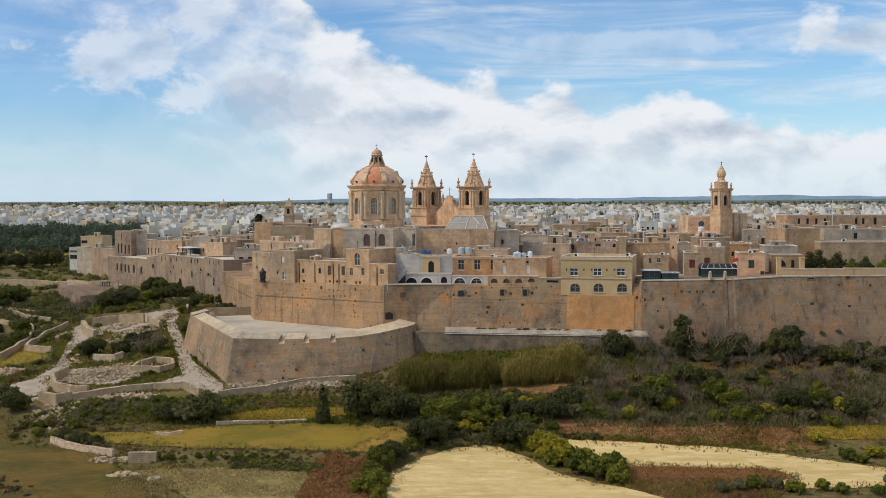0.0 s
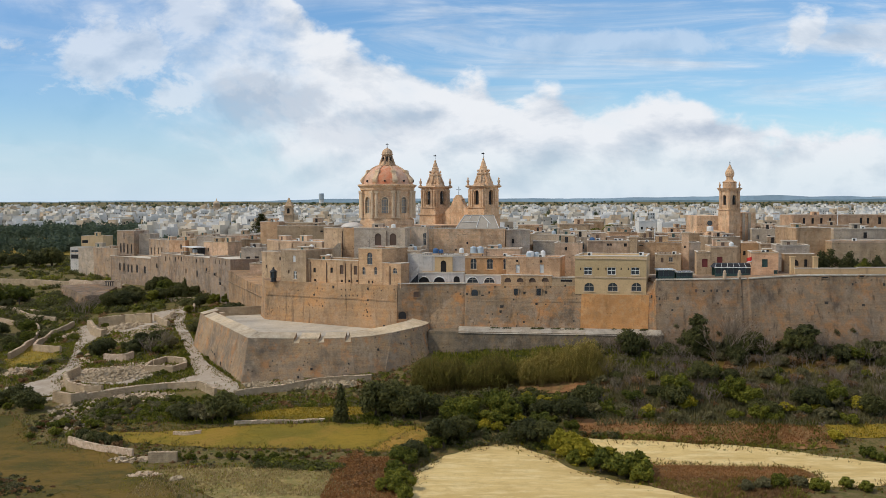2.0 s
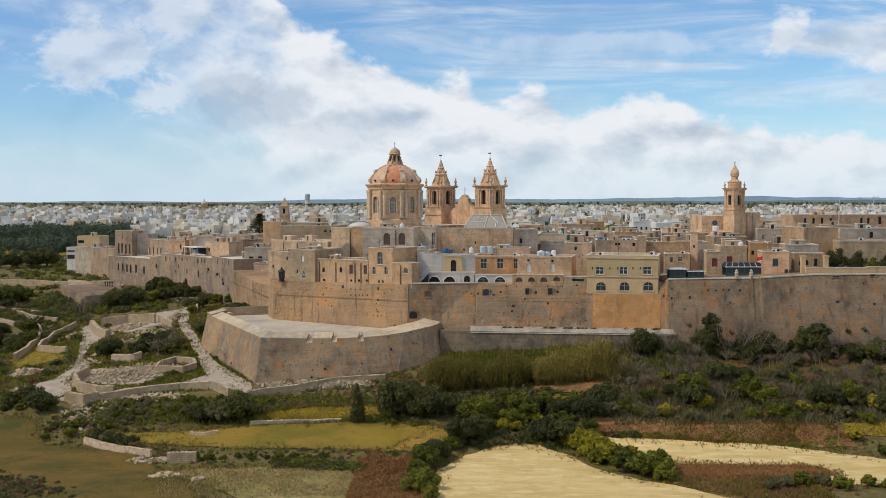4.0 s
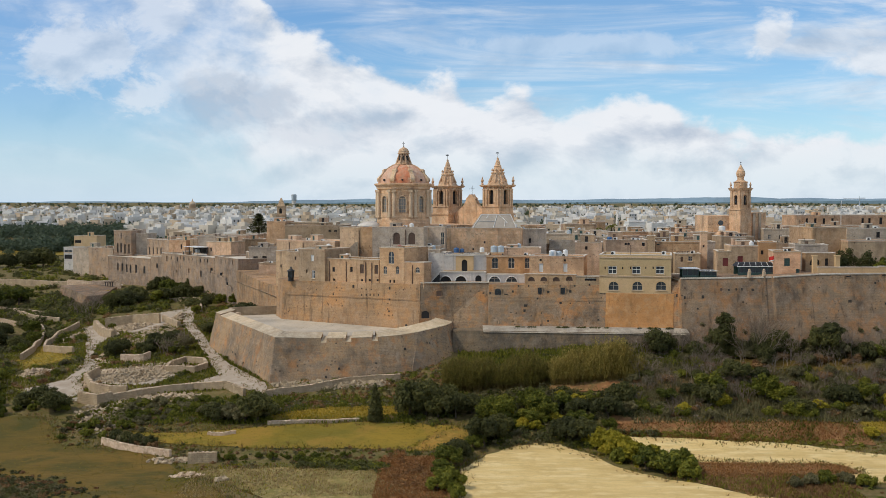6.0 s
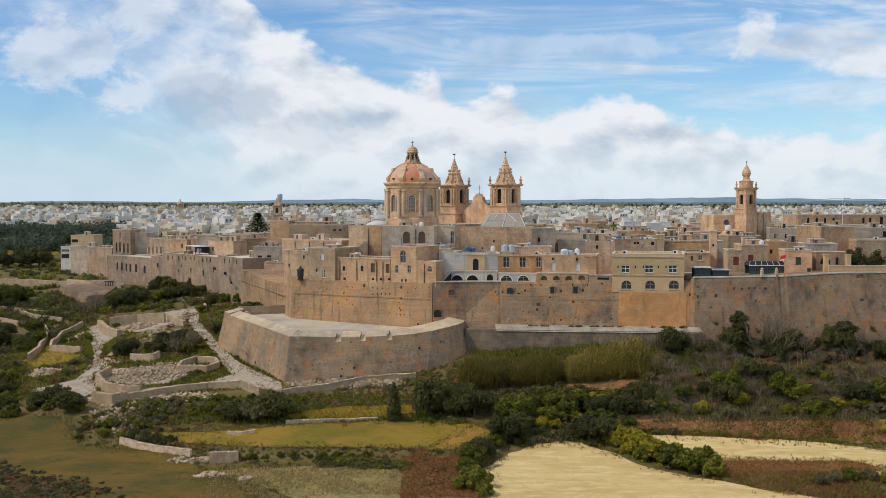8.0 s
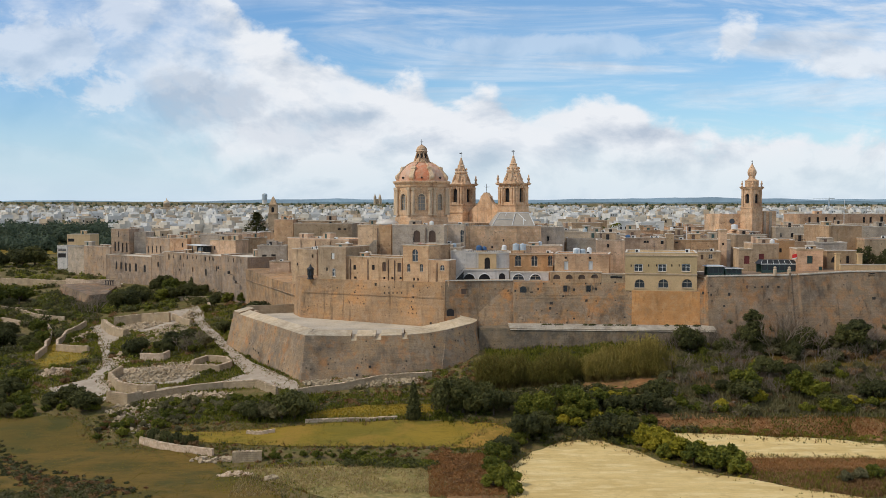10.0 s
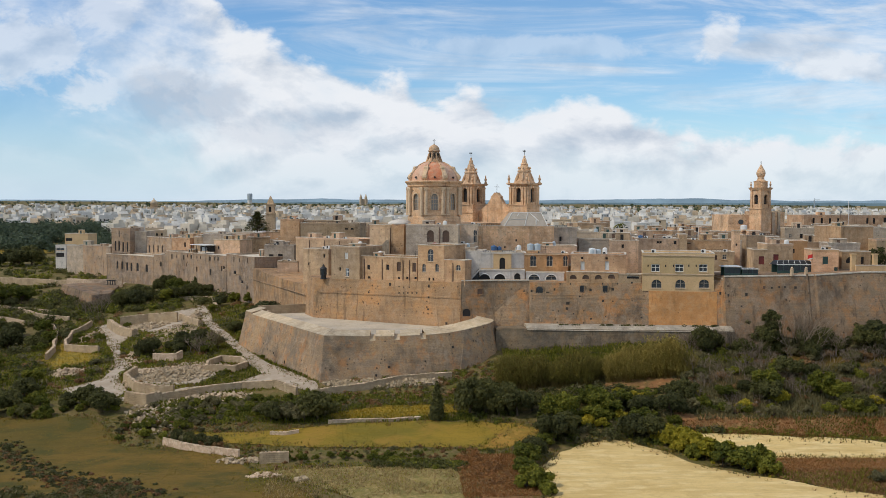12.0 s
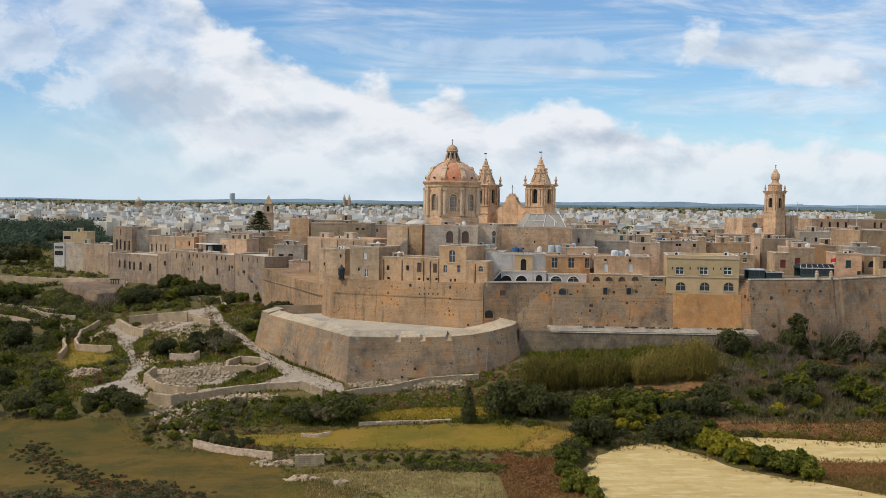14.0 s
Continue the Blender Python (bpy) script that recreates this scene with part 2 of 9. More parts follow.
def leafy(name, a, b, c):
    """Leaves: each one its own tone, a little light through them."""
    m = bpy.data.materials.new(name)
    m.use_nodes = True
    nt = m.node_tree
    N = nt.nodes.new
    bsdf = nt.nodes["Principled BSDF"]
    bsdf.inputs["Roughness"].default_value, bsdf.inputs["Specular IOR Level"].default_value = 0.7, 0.2
    geo, info, ramp = N("ShaderNodeNewGeometry"), N("ShaderNodeObjectInfo"), N("ShaderNodeValToRGB")
    add = N("ShaderNodeMath")
    add.operation = "MULTIPLY_ADD"
    link(nt, info.outputs["Random"], add.inputs[0])
    add.inputs[1].default_value = 0.45
    half = N("ShaderNodeMath")
    half.operation = "MULTIPLY"
    half.inputs[1].default_value = 0.55
    link(nt, geo.outputs["Random Per Island"], half.inputs[0]), link(nt, half.outputs[0], add.inputs[2])
    link(nt, add.outputs[0], ramp.inputs[0])
    e = ramp.color_ramp.elements
    e[0].position, e[0].color = 0.1, (*a, 1)
    e[1].position, e[1].color = 0.9, (*c, 1)
    mid = e.new(0.5)
    mid.color = (*b, 1)
    link(nt, ramp.outputs[0], bsdf.inputs["Base Color"])
    tr, mx = N("ShaderNodeBsdfTranslucent"), N("ShaderNodeMixShader")
    link(nt, ramp.outputs[0], tr.inputs[0])
    mx.inputs[0].default_value = 0.38
    link(nt, bsdf.outputs[0], mx.inputs[1]), link(nt, tr.outputs[0], mx.inputs[2])
    link(nt, mx.outputs[0], nt.nodes["Material Output"].inputs[0])
    return m


def plain(name, color, rough=0.6, metal=0.0):
    m = bpy.data.materials.new(name)
    m.use_nodes = True
    b = m.node_tree.nodes["Principled BSDF"]
    b.inputs["Base Color"].default_value, b.inputs["Roughness"].default_value, b.inputs["Metallic"].default_value = (*color, 1), rough, metal
    return m


M = {
    "bastion": material("weathered bastion stone", ((0.35, 0.25, 0.16), (0.265, 0.205, 0.15), (0.40, 0.255, 0.14)), 1.0, 0.95, 0.7, 0.5, 0.75, (0.44, 0.215, 0.09), blocks=0.09, weather=1.0),
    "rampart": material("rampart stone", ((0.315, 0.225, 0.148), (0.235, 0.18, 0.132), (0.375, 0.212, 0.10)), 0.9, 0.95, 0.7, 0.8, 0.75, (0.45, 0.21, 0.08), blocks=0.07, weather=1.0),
    "warm": material("warm limestone", ((0.56, 0.365, 0.225), (0.455, 0.29, 0.175), (0.60, 0.42, 0.27)), 1.5, 0.9, 0.4, 0.75, 0.55, (0.36, 0.20, 0.10), 0.2, blocks=0.04, weather=0.6),
    "tan": material("tan limestone", ((0.545, 0.385, 0.26), (0.44, 0.31, 0.205), (0.59, 0.44, 0.305)), 1.5, 0.9, 0.4, 0.7, 0.5, (0.35, 0.235, 0.15), 0.22, blocks=0.04, weather=0.6),
    "grey": material("grey limestone", ((0.56, 0.465, 0.37), (0.48, 0.39, 0.305), (0.60, 0.48, 0.36)), 1.5, 0.9, 0.4, 0.65, 0.45, (0.29, 0.235, 0.19), 0.15, blocks=0.04, weather=0.6),
    "church": material("cathedral limestone", ((0.72, 0.475, 0.30), (0.61, 0.39, 0.235), (0.76, 0.56, 0.39)), 1.8, 0.9, 0.4, 0.7, 0.5, (0.44, 0.24, 0.125), blocks=0.04, weather=0.7),
    "orange": material("orange render", ((0.50, 0.25, 0.095), (0.43, 0.215, 0.085), (0.50, 0.30, 0.145)), 1.4, 0.9, 0.2, 0.6, 0.6, (0.36, 0.215, 0.11), weather=0.5),
    "yellow": material("yellow plaster", ((0.64, 0.45, 0.25), (0.57, 0.39, 0.205)), 1.2, 0.85, 0.1, 0.4),
    "olive": material("olive cream plaster", ((0.52, 0.38, 0.205), (0.47, 0.335, 0.17)), 1.2, 0.85, 0.1, 0.4),
    "white": material("white lime wash", ((0.62, 0.59, 0.56), (0.52, 0.495, 0.47)), 1.0, 0.85, 0.1, 0.5, weather=0.3),
    "roof": material("pale roof paving", ((0.66, 0.59, 0.48), (0.54, 0.46, 0.36), (0.72, 0.67, 0.58)), 1.2, 0.9, 0.2, 0, 0.4, (0.36, 0.30, 0.24)),
    "terrace": material("pale terrace paving", ((0.50, 0.45, 0.375), (0.43, 0.38, 0.31)), 0.6, 0.9, 0.3, 0, 0.4, (0.43, 0.36, 0.265), weather=0.3),
    "dome_red": material("faded red dome render", ((0.62, 0.22, 0.11), (0.55, 0.28, 0.165)), 2.5, 0.85, 0.1, 0.3, 0.5, (0.60, 0.43, 0.30)),
    "lead": material("grey roof sheet", ((0.42, 0.365, 0.30), (0.34, 0.30, 0.25)), 1.4, 0.8, 0.15, 0.3),
    # sheets in this colour stand in for the shade inside openings
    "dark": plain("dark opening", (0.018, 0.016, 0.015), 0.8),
    "glass": plain("window glass", (0.05, 0.06, 0.07), 0.12),
    "frame": plain("white window paint", (0.70, 0.69, 0.66), 0.5),
    "stone_trim": material("stone trim", ((0.68, 0.51, 0.35), (0.58, 0.43, 0.285)), 1.2, 0.9, 0.2, 0.5, weather=0.4),
    "red": plain("dark red paint", (0.17, 0.03, 0.025), 0.6),
    "green": plain("green paint", (0.03, 0.07, 0.06), 0.5),
    "iron": plain("dark iron", (0.03, 0.03, 0.03), 0.5, 0.4),
    "pipe": plain("brown drain pipe", (0.12, 0.07, 0.045), 0.6),
    "blue": plain("blue water tank", (0.04, 0.11, 0.24), 0.5),
    "hole_shade": plain("shade-dark hole", (0.05, 0.042, 0.034), 0.95),
    "rubble": material("dry rubble stone", ((0.53, 0.395, 0.26), (0.39, 0.285, 0.185), (0.61, 0.49, 0.35)), 3.0, 0.95, 0.3, 0, 0, (0.1, 0.1, 0.1), 0.25),
    "dirt": material("pale dirt track", ((0.42, 0.345, 0.265), (0.36, 0.29, 0.215), (0.47, 0.40, 0.315)), 0.8, 1.0, 0.2, 0, 0.35, (0.27, 0.215, 0.145)),
    "ground": material("scrub ground", ((0.125, 0.108, 0.028), (0.17, 0.12, 0.048), (0.085, 0.085, 0.02)), 2.2, 1.0, 0.9, 0, 0.6, (0.23, 0.165, 0.08), 0, 1.0),
    "meadow": material("olive meadow", ((0.205, 0.15, 0.018), (0.275, 0.182, 0.022), (0.14, 0.122, 0.016)), 0.35, 1.0, 0.35, 0, 0.6, (0.30, 0.175, 0.035), 0, 4.0, (0.5, 1.0, 1.0)),
    "straw": material("mown straw field", ((0.68, 0.50, 0.215), (0.57, 0.40, 0.155), (0.74, 0.58, 0.29)), 1.0, 1.0, 0.8, 0, 0.6, (0.52, 0.36, 0.14), 0, 2.0, (0.25, 1.0, 1)),
    "dry": material("dry brown grass bank", ((0.26, 0.12, 0.048), (0.18, 0.10, 0.04), (0.34, 0.20, 0.08)), 1.4, 1.0, 0.5, 0, 0.6, (0.10, 0.095, 0.028), 0, 2.0),
    "yellowgrass": material("yellow flowering grass", ((0.29, 0.19, 0.02), (0.17, 0.135, 0.02), (0.34, 0.235, 0.035)), 1.8, 1.0, 0.4, 0, 0.6, (0.10, 0.09, 0.02)),
    "bark": material("bark", ((0.12, 0.09, 0.065), (0.09, 0.07, 0.05)), 3.0, 0.95, 0.3),
    "leaf": leafy("green leaves", (0.060, 0.074, 0.012), (0.125, 0.135, 0.018), (0.26, 0.245, 0.030)),
    "leaf_light": leafy("yellow-green leaves", (0.17, 0.16, 0.014), (0.31, 0.265, 0.022), (0.52, 0.41, 0.045)),
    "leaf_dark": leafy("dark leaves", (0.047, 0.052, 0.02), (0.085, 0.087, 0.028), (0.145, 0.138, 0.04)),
    "leaf_grey": leafy("grey-green leaves", (0.10, 0.092, 0.042), (0.165, 0.146, 0.066), (0.25, 0.215, 0.10)),
    "leaf_brown": leafy("brown dry leaves", (0.15, 0.078, 0.035), (0.24, 0.13, 0.055), (0.36, 0.22, 0.095)),
    "reed": leafy("cane leaves", (0.10, 0.092, 0.018), (0.20, 0.168, 0.032), (0.40, 0.305, 0.085)),
    "twig": leafy("bare grey twigs", (0.20, 0.155, 0.115), (0.30, 0.235, 0.175), (0.42, 0.33, 0.24)),
    # far houses: pale, greyed colours take in the distance haze
    "far_a": material("far cream houses", ((0.64, 0.575, 0.475), (0.50, 0.45, 0.375)), 0.3, 0.9, 0),
    "far_b": material("far white houses", ((0.74, 0.71, 0.66), (0.60, 0.58, 0.54)), 0.3, 0.9, 0),
    "far_c": material("far tan houses", ((0.56, 0.435, 0.30), (0.46, 0.365, 0.26)), 0.3, 0.9, 0),
}
# lighter copy of rampart stone: the sun on these walls is in its tone
M["buff"] = material("buff rampart stone", ((0.395, 0.262, 0.158), (0.31, 0.215, 0.138), (0.43, 0.25, 0.125)), 0.7, 0.95, 0.6, 0.85, 0.55, (0.48, 0.25, 0.105), blocks=0.06, weather=1.0)
M["ledge_stone"] = material("pale lime-washed ledge", ((0.43, 0.375, 0.30), (0.33, 0.28, 0.22), (0.49, 0.44, 0.365)), 1.2, 0.95, 0.4, 0.4, 0.5, (0.26, 0.22, 0.17), weather=0.6)
M["leaf_rust"] = leafy("rust-brown dead grass", (0.19, 0.082, 0.032), (0.31, 0.145, 0.05), (0.44, 0.25, 0.09))
M["flower_blade"] = leafy("yellow flowering blades", (0.20, 0.155, 0.018), (0.36, 0.25, 0.022), (0.52, 0.36, 0.04))
# greyed stone: the haze over the far left houses is put into it
M["rose"] = material("rose-grey old masonry", ((0.385, 0.285, 0.21), (0.31, 0.24, 0.185), (0.43, 0.295, 0.19)), 0.8, 0.95, 0.5, 0.8, 0.5, (0.45, 0.265, 0.145), blocks=0.05, weather=1.0)
M["drum_glass"] = plain("pale leaded glass", (0.25, 0.24, 0.22), 0.35)
M["dome_pale"] = material("faded pale dome render", ((0.62, 0.36, 0.235), (0.63, 0.43, 0.31)), 2.5, 0.85, 0.1, 0.4, 0.6, (0.54, 0.22, 0.125))
M["weeds"] = material("pale dry weeds", ((0.275, 0.205, 0.068), (0.175, 0.15, 0.045), (0.36, 0.27, 0.12)), 1.8, 1.0, 0.5, 0, 0.6, (0.16, 0.155, 0.04), 0, 1.5)
M["wall_pale"] = material("pale field wall stone", ((0.44, 0.325, 0.20), (0.35, 0.26, 0.165), (0.50, 0.39, 0.26)), 1.5, 0.95, 0.4, 0.3, 0.3, (0.2, 0.16, 0.11), blocks=0.18)
M["meadow_blade"] = leafy("meadow grass blades", (0.15, 0.13, 0.018), (0.21, 0.16, 0.025), (0.27, 0.19, 0.035))
M["tank_grey"] = plain("grey-blue plastic", (0.40, 0.46, 0.50), 0.5)
M["red_tank"] = plain("faded red plastic", (0.36, 0.07, 0.05), 0.6)
M["flag_red"] = plain("red flag cloth", (0.62, 0.03, 0.025), 0.8)
# darker copy of rampart stone: stains and tree shade together in its tone
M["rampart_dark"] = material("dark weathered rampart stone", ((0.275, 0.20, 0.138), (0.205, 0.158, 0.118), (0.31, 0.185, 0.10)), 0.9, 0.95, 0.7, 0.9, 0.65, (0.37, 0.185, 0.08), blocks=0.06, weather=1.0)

M["pasture"] = material("rough pasture", ((0.112, 0.080, 0.015), (0.168, 0.102, 0.019), (0.072, 0.064, 0.013)), 0.35, 1.0, 0.4, 0, 0.7, (0.05, 0.055, 0.012), 0, 3.0, (0.5, 1.2, 1.0))

M["cane_stem"] = leafy("brown cane stems", (0.14, 0.10, 0.03), (0.22, 0.16, 0.045), (0.30, 0.22, 0.06))

# cool, lightened green: haze over the far trees is painted into the leaves
M["leaf_wood"] = leafy("blue-green leaves of the wood", (0.055, 0.078, 0.05), (0.09, 0.118, 0.07), (0.14, 0.17, 0.09))

M["weeds_blade"] = leafy("dry straw blades", (0.24, 0.165, 0.07), (0.36, 0.26, 0.115), (0.48, 0.37, 0.18))

M["amber"] = material("amber-brown limestone", ((0.55, 0.315, 0.155), (0.46, 0.265, 0.13), (0.57, 0.355, 0.19)), 1.4, 0.9, 0.3, 0.6, 0.5, (0.37, 0.20, 0.095), weather=0.5)

M["parapet_stone"] = material("pale parapet slabs", ((0.54, 0.44, 0.31), (0.44, 0.35, 0.24), (0.60, 0.50, 0.37)), 1.6, 0.9, 0.4, 0, 0.5, (0.40, 0.30, 0.19), weather=0.5)

M["ochre"] = material("ochre dry grass", ((0.34, 0.19, 0.032), (0.25, 0.155, 0.028), (0.38, 0.225, 0.05)), 0.8, 1.0, 0.35, 0, 0.6, (0.19, 0.15, 0.025), 0, 4.0)

M["plinth_stone"] = material("stained plinth stone", ((0.205, 0.16, 0.112), (0.15, 0.125, 0.095), (0.24, 0.165, 0.10)), 1.0, 0.95, 0.7, 0.9, 0.65, (0.10, 0.09, 0.07), blocks=0.15, weather=1.0)

# ---- building helpers ----
RNG = random.Random(7)


def mesh_of(name, bm, mat, smooth=False):
    me = bpy.data.meshes.new(name)
    bmesh.ops.recalc_face_normals(bm, faces=bm.faces)
    bm.to_mesh(me)
    bm.free()
    for m in mat if isinstance(mat, (list, tuple)) else (mat,):
        me.materials.append(m)
    if smooth:
        for p in me.polygons:
            p.use_smooth = True
    return me


def part(name, bm, mat, parent=None, label="", smooth=False, m=None):
    ob = new(name, mesh_of(name, bm, mat, smooth))
    if parent is not None:
        ob.parent = parent
    if m is not None:
        ob.matrix_basis = m
    return tagged(ob, label)


def thing(name, m, label, category, group=""):
    ob = new(name)
    ob.matrix_world = m
    ob.empty_display_size = 0.5
    return tagged(ob, label, category, group)


def setting(name, bm, mat, label, category="", smooth=False):
    return tagged(part(name, bm, mat, None, "", smooth), label, category or name, "", "structure")


def box(bm, x0, x1, y0, y1, z0, z1, turn=None):
    vs = [bm.verts.new((x, y, z)) for z in (z0, z1) for x, y in ((x0, y0), (x1, y0), (x1, y1), (x0, y1))]
    for f in ((3, 2, 1, 0), (4, 5, 6, 7), (0, 1, 5, 4), (1, 2, 6, 5), (2, 3, 7, 6), (3, 0, 4, 7)):
        bm.faces.new([vs[i] for i in f])
    if turn is not None:
        for v in vs:
            v.co = turn @ v.co
    return vs


def prism(bm, low, high):
    """A solid between two rings of points with as many corners."""
    a, b = [bm.verts.new(p) for p in low], [bm.verts.new(p) for p in high]
    n = len(a)
    for i in range(n):
        bm.faces.new((a[i], a[(i + 1) % n], b[(i + 1) % n], b[i]))
    bm.faces.new(a[::-1]), bm.faces.new(b)


def lathe(bm, profile, steps=24, cx=0.0, cy=0.0, turn=0.0):
    """Rings of (radius, height) turned round the upright axis."""
    rings = []
    for r, z in profile:
        rings.append([bm.verts.new((cx + max(r, 0.01) * math.cos(turn + 2 * math.pi * i / steps), cy + max(r, 0.01) * math.sin(turn + 2 * math.pi * i / steps), z)) for i in range(steps)])
    for a, b in zip(rings, rings[1:]):
        for i in range(steps):
            bm.faces.new((a[i], a[(i + 1) % steps], b[(i + 1) % steps], b[i]))
    bm.faces.new(rings[0][::-1]), bm.faces.new(rings[-1])


def rod(bm, a, b, r, n=6, r2=None):
    a, b = Vector(a), Vector(b)
    q = (b - a).to_track_quat("Z", "Y").to_matrix()
    ra = [bm.verts.new(a + q @ Vector((r * math.cos(6.2832 * i / n), r * math.sin(6.2832 * i / n), 0))) for i in range(n)]
    s = r if r2 is None else r2
    rb = [bm.verts.new(b + q @ Vector((s * math.cos(6.2832 * i / n), s * math.sin(6.2832 * i / n), 0))) for i in range(n)]
    for i in range(n):
        bm.faces.new((ra[i], ra[(i + 1) % n], rb[(i + 1) % n], rb[i]))
    bm.faces.new(ra[::-1]), bm.faces.new(rb)


def arch_points(u, z, w, h, n=8):
    """The outline of an arched opening whose sill's middle is (u, z): from the lower left, over the crown, to the lower right."""
    r = w / 2
    pts = [(u - r, z), (u - r, z + h - r)]
    pts += [(u - r * math.cos(math.pi * i / n), z + h - r + r * math.sin(math.pi * i / n)) for i in range(1, n)]
    return pts + [(u + r, z + h - r), (u + r, z)]


def wall_face(bm, length, z0, z1, holes, deep=0.35):
    """The front of a wall in its own plane (x along it, y into it, z up), with openings (u, sill, width, height, arched) cut through to a reveal."""
    us = sorted({0.0, length, *[round(min(max(h[0] + s * h[2] / 2, 0.02), length - 0.02), 4) for h in holes for s in (-1, 1)]})
    zs = sorted({z0, z1, *[round(min(max(v, z0), z1), 4) for h in holes for v in (h[1], h[1] + h[3])]})
    grid = {}

    def vert(u, z):
        if (u, z) not in grid:
            grid[u, z] = bm.verts.new((u, 0, z))
        return grid[u, z]

    for u0, u1 in zip(us, us[1:]):
        for a, b in zip(zs, zs[1:]):
            mu, mz = (u0 + u1) / 2, (a + b) / 2
            if any(abs(mu - h[0]) < h[2] / 2 and h[1] < mz < h[1] + h[3] for h in holes):
                continue
            bm.faces.new((vert(u0, a), vert(u1, a), vert(u1, b), vert(u0, b)))
    for u, z, w, h, arched in holes:
        u0, u1 = u - w / 2, u + w / 2
        line = arch_points(u, z, w, h) if arched else [(u0, z), (u0, z + h), (u1, z + h), (u1, z)]
        if arched:
            k = len(line) // 2
            left = [(u0, z + h)] + [line[i] for i in range(k, 0, -1)]
            right = [(u1, z + h)] + [line[i] for i in range(len(line) - 2, k - 1, -1)]
            for ring in (left, right):
                bm.faces.new([bm.verts.new((p[0], 0, p[1])) for p in ring])
        front = [bm.verts.new((p[0], 0, p[1])) for p in line]
        back = [bm.verts.new((p[0], deep, p[1])) for p in line]
        for i in range(len(line)):
            j = (i + 1) % len(line)
            bm.faces.new((front[i], front[j], back[j], back[i]))


def pane_mesh(bm, u, z, w, h, arched, y):
    line = arch_points(u, z, w, h) if arched else [(u - w / 2, z), (u - w / 2, z + h), (u + w / 2, z + h), (u + w / 2, z)]
    a, b = [bm.verts.new((p[0], y, p[1])) for p in line], [bm.verts.new((p[0], y + 0.06, p[1])) for p in line]
    for i in range(len(line)):
        j = (i + 1) % len(line)
        bm.faces.new((a[i], a[j], b[j], b[i]))
    bm.faces.new(a), bm.faces.new(b[::-1])


WINDOW_WORDS = {"w": "white-framed casement window", "g": "closed green louvred shutters", "d": "dark red panelled door", "p": "pale closed shutter", "r": "", "k": "", "v": ""}


def opening(owner, m, u, z, w, h, kind, arched):
    """What fills an opening: r a dark sheet as the unlit inside, k glazed, w white casement, g green shutter, d red
    door, p pale shutter, v brown board.
    """
    name = {"d": "door", "g": "shutter", "p": "shutter", "v": "shutter"}.get(kind, "window")
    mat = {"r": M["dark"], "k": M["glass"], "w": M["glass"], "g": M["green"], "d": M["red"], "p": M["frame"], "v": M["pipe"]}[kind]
    bm = bmesh.new()
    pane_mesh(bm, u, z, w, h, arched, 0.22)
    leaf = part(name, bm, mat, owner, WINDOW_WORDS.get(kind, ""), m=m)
    if kind in "wk" and w > 0.7:
        bm = bmesh.new()
        t = 0.11
        box(bm, u - w / 2, u - w / 2 + t, 0.12, 0.21, z, z + h * (0.7 if arched else 1))
        box(bm, u + w / 2 - t, u + w / 2, 0.12, 0.21, z, z + h * (0.7 if arched else 1))
        box(bm, u - t / 2, u + t / 2, 0.12, 0.21, z, z + h - 0.02)
        box(bm, u - w / 2, u + w / 2, 0.11, 0.205, z, z + t)
        box(bm, u - w / 2, u + w / 2, 0.11, 0.205, z + h * 0.55, z + h * 0.55 + t)
        if not arched:
            box(bm, u - w / 2, u + w / 2, 0.11, 0.205, z + h - t, z + h)
        part("window_frame", bm, M["frame"] if kind == "w" else M["lead"], leaf)
    if kind in "gvp" and h > 1:
        bm = bmesh.new()
        n = max(3, int(h / 0.3))
        for i in range(n):
            box(bm, u - w / 2 + 0.05, u - 0.03, 0.16, 0.23, z + h * (i + 0.15) / n, z + h * (i + 0.8) / n)
            box(bm, u + 0.03, u + w / 2 - 0.05, 0.16, 0.23, z + h * (i + 0.15) / n, z + h * (i + 0.8) / n)
        part("louvre", bm, mat, leaf)
    if arched and w > 2.6:
        bm = bmesh.new()
        pts = arch_points(u, z, w + 0.1, h + 0.05, 10)
        for p, q in zip(pts, pts[1:]):
            rod(bm, (p[0], -0.02, p[1]), (q[0], -0.02, q[1]), 0.13, 6)
        part("surround", bm, M["frame"], leaf)
    if kind == "w" or (kind == "k" and w > 1.0):
        bm = bmesh.new()
        box(bm, u - w / 2 - 0.15, u + w / 2 + 0.15, -0.14, 0.02, z - 0.16, z - 0.003)
        part("sill", bm, M["stone_trim"], leaf)
    return leaf


ROOFS = []


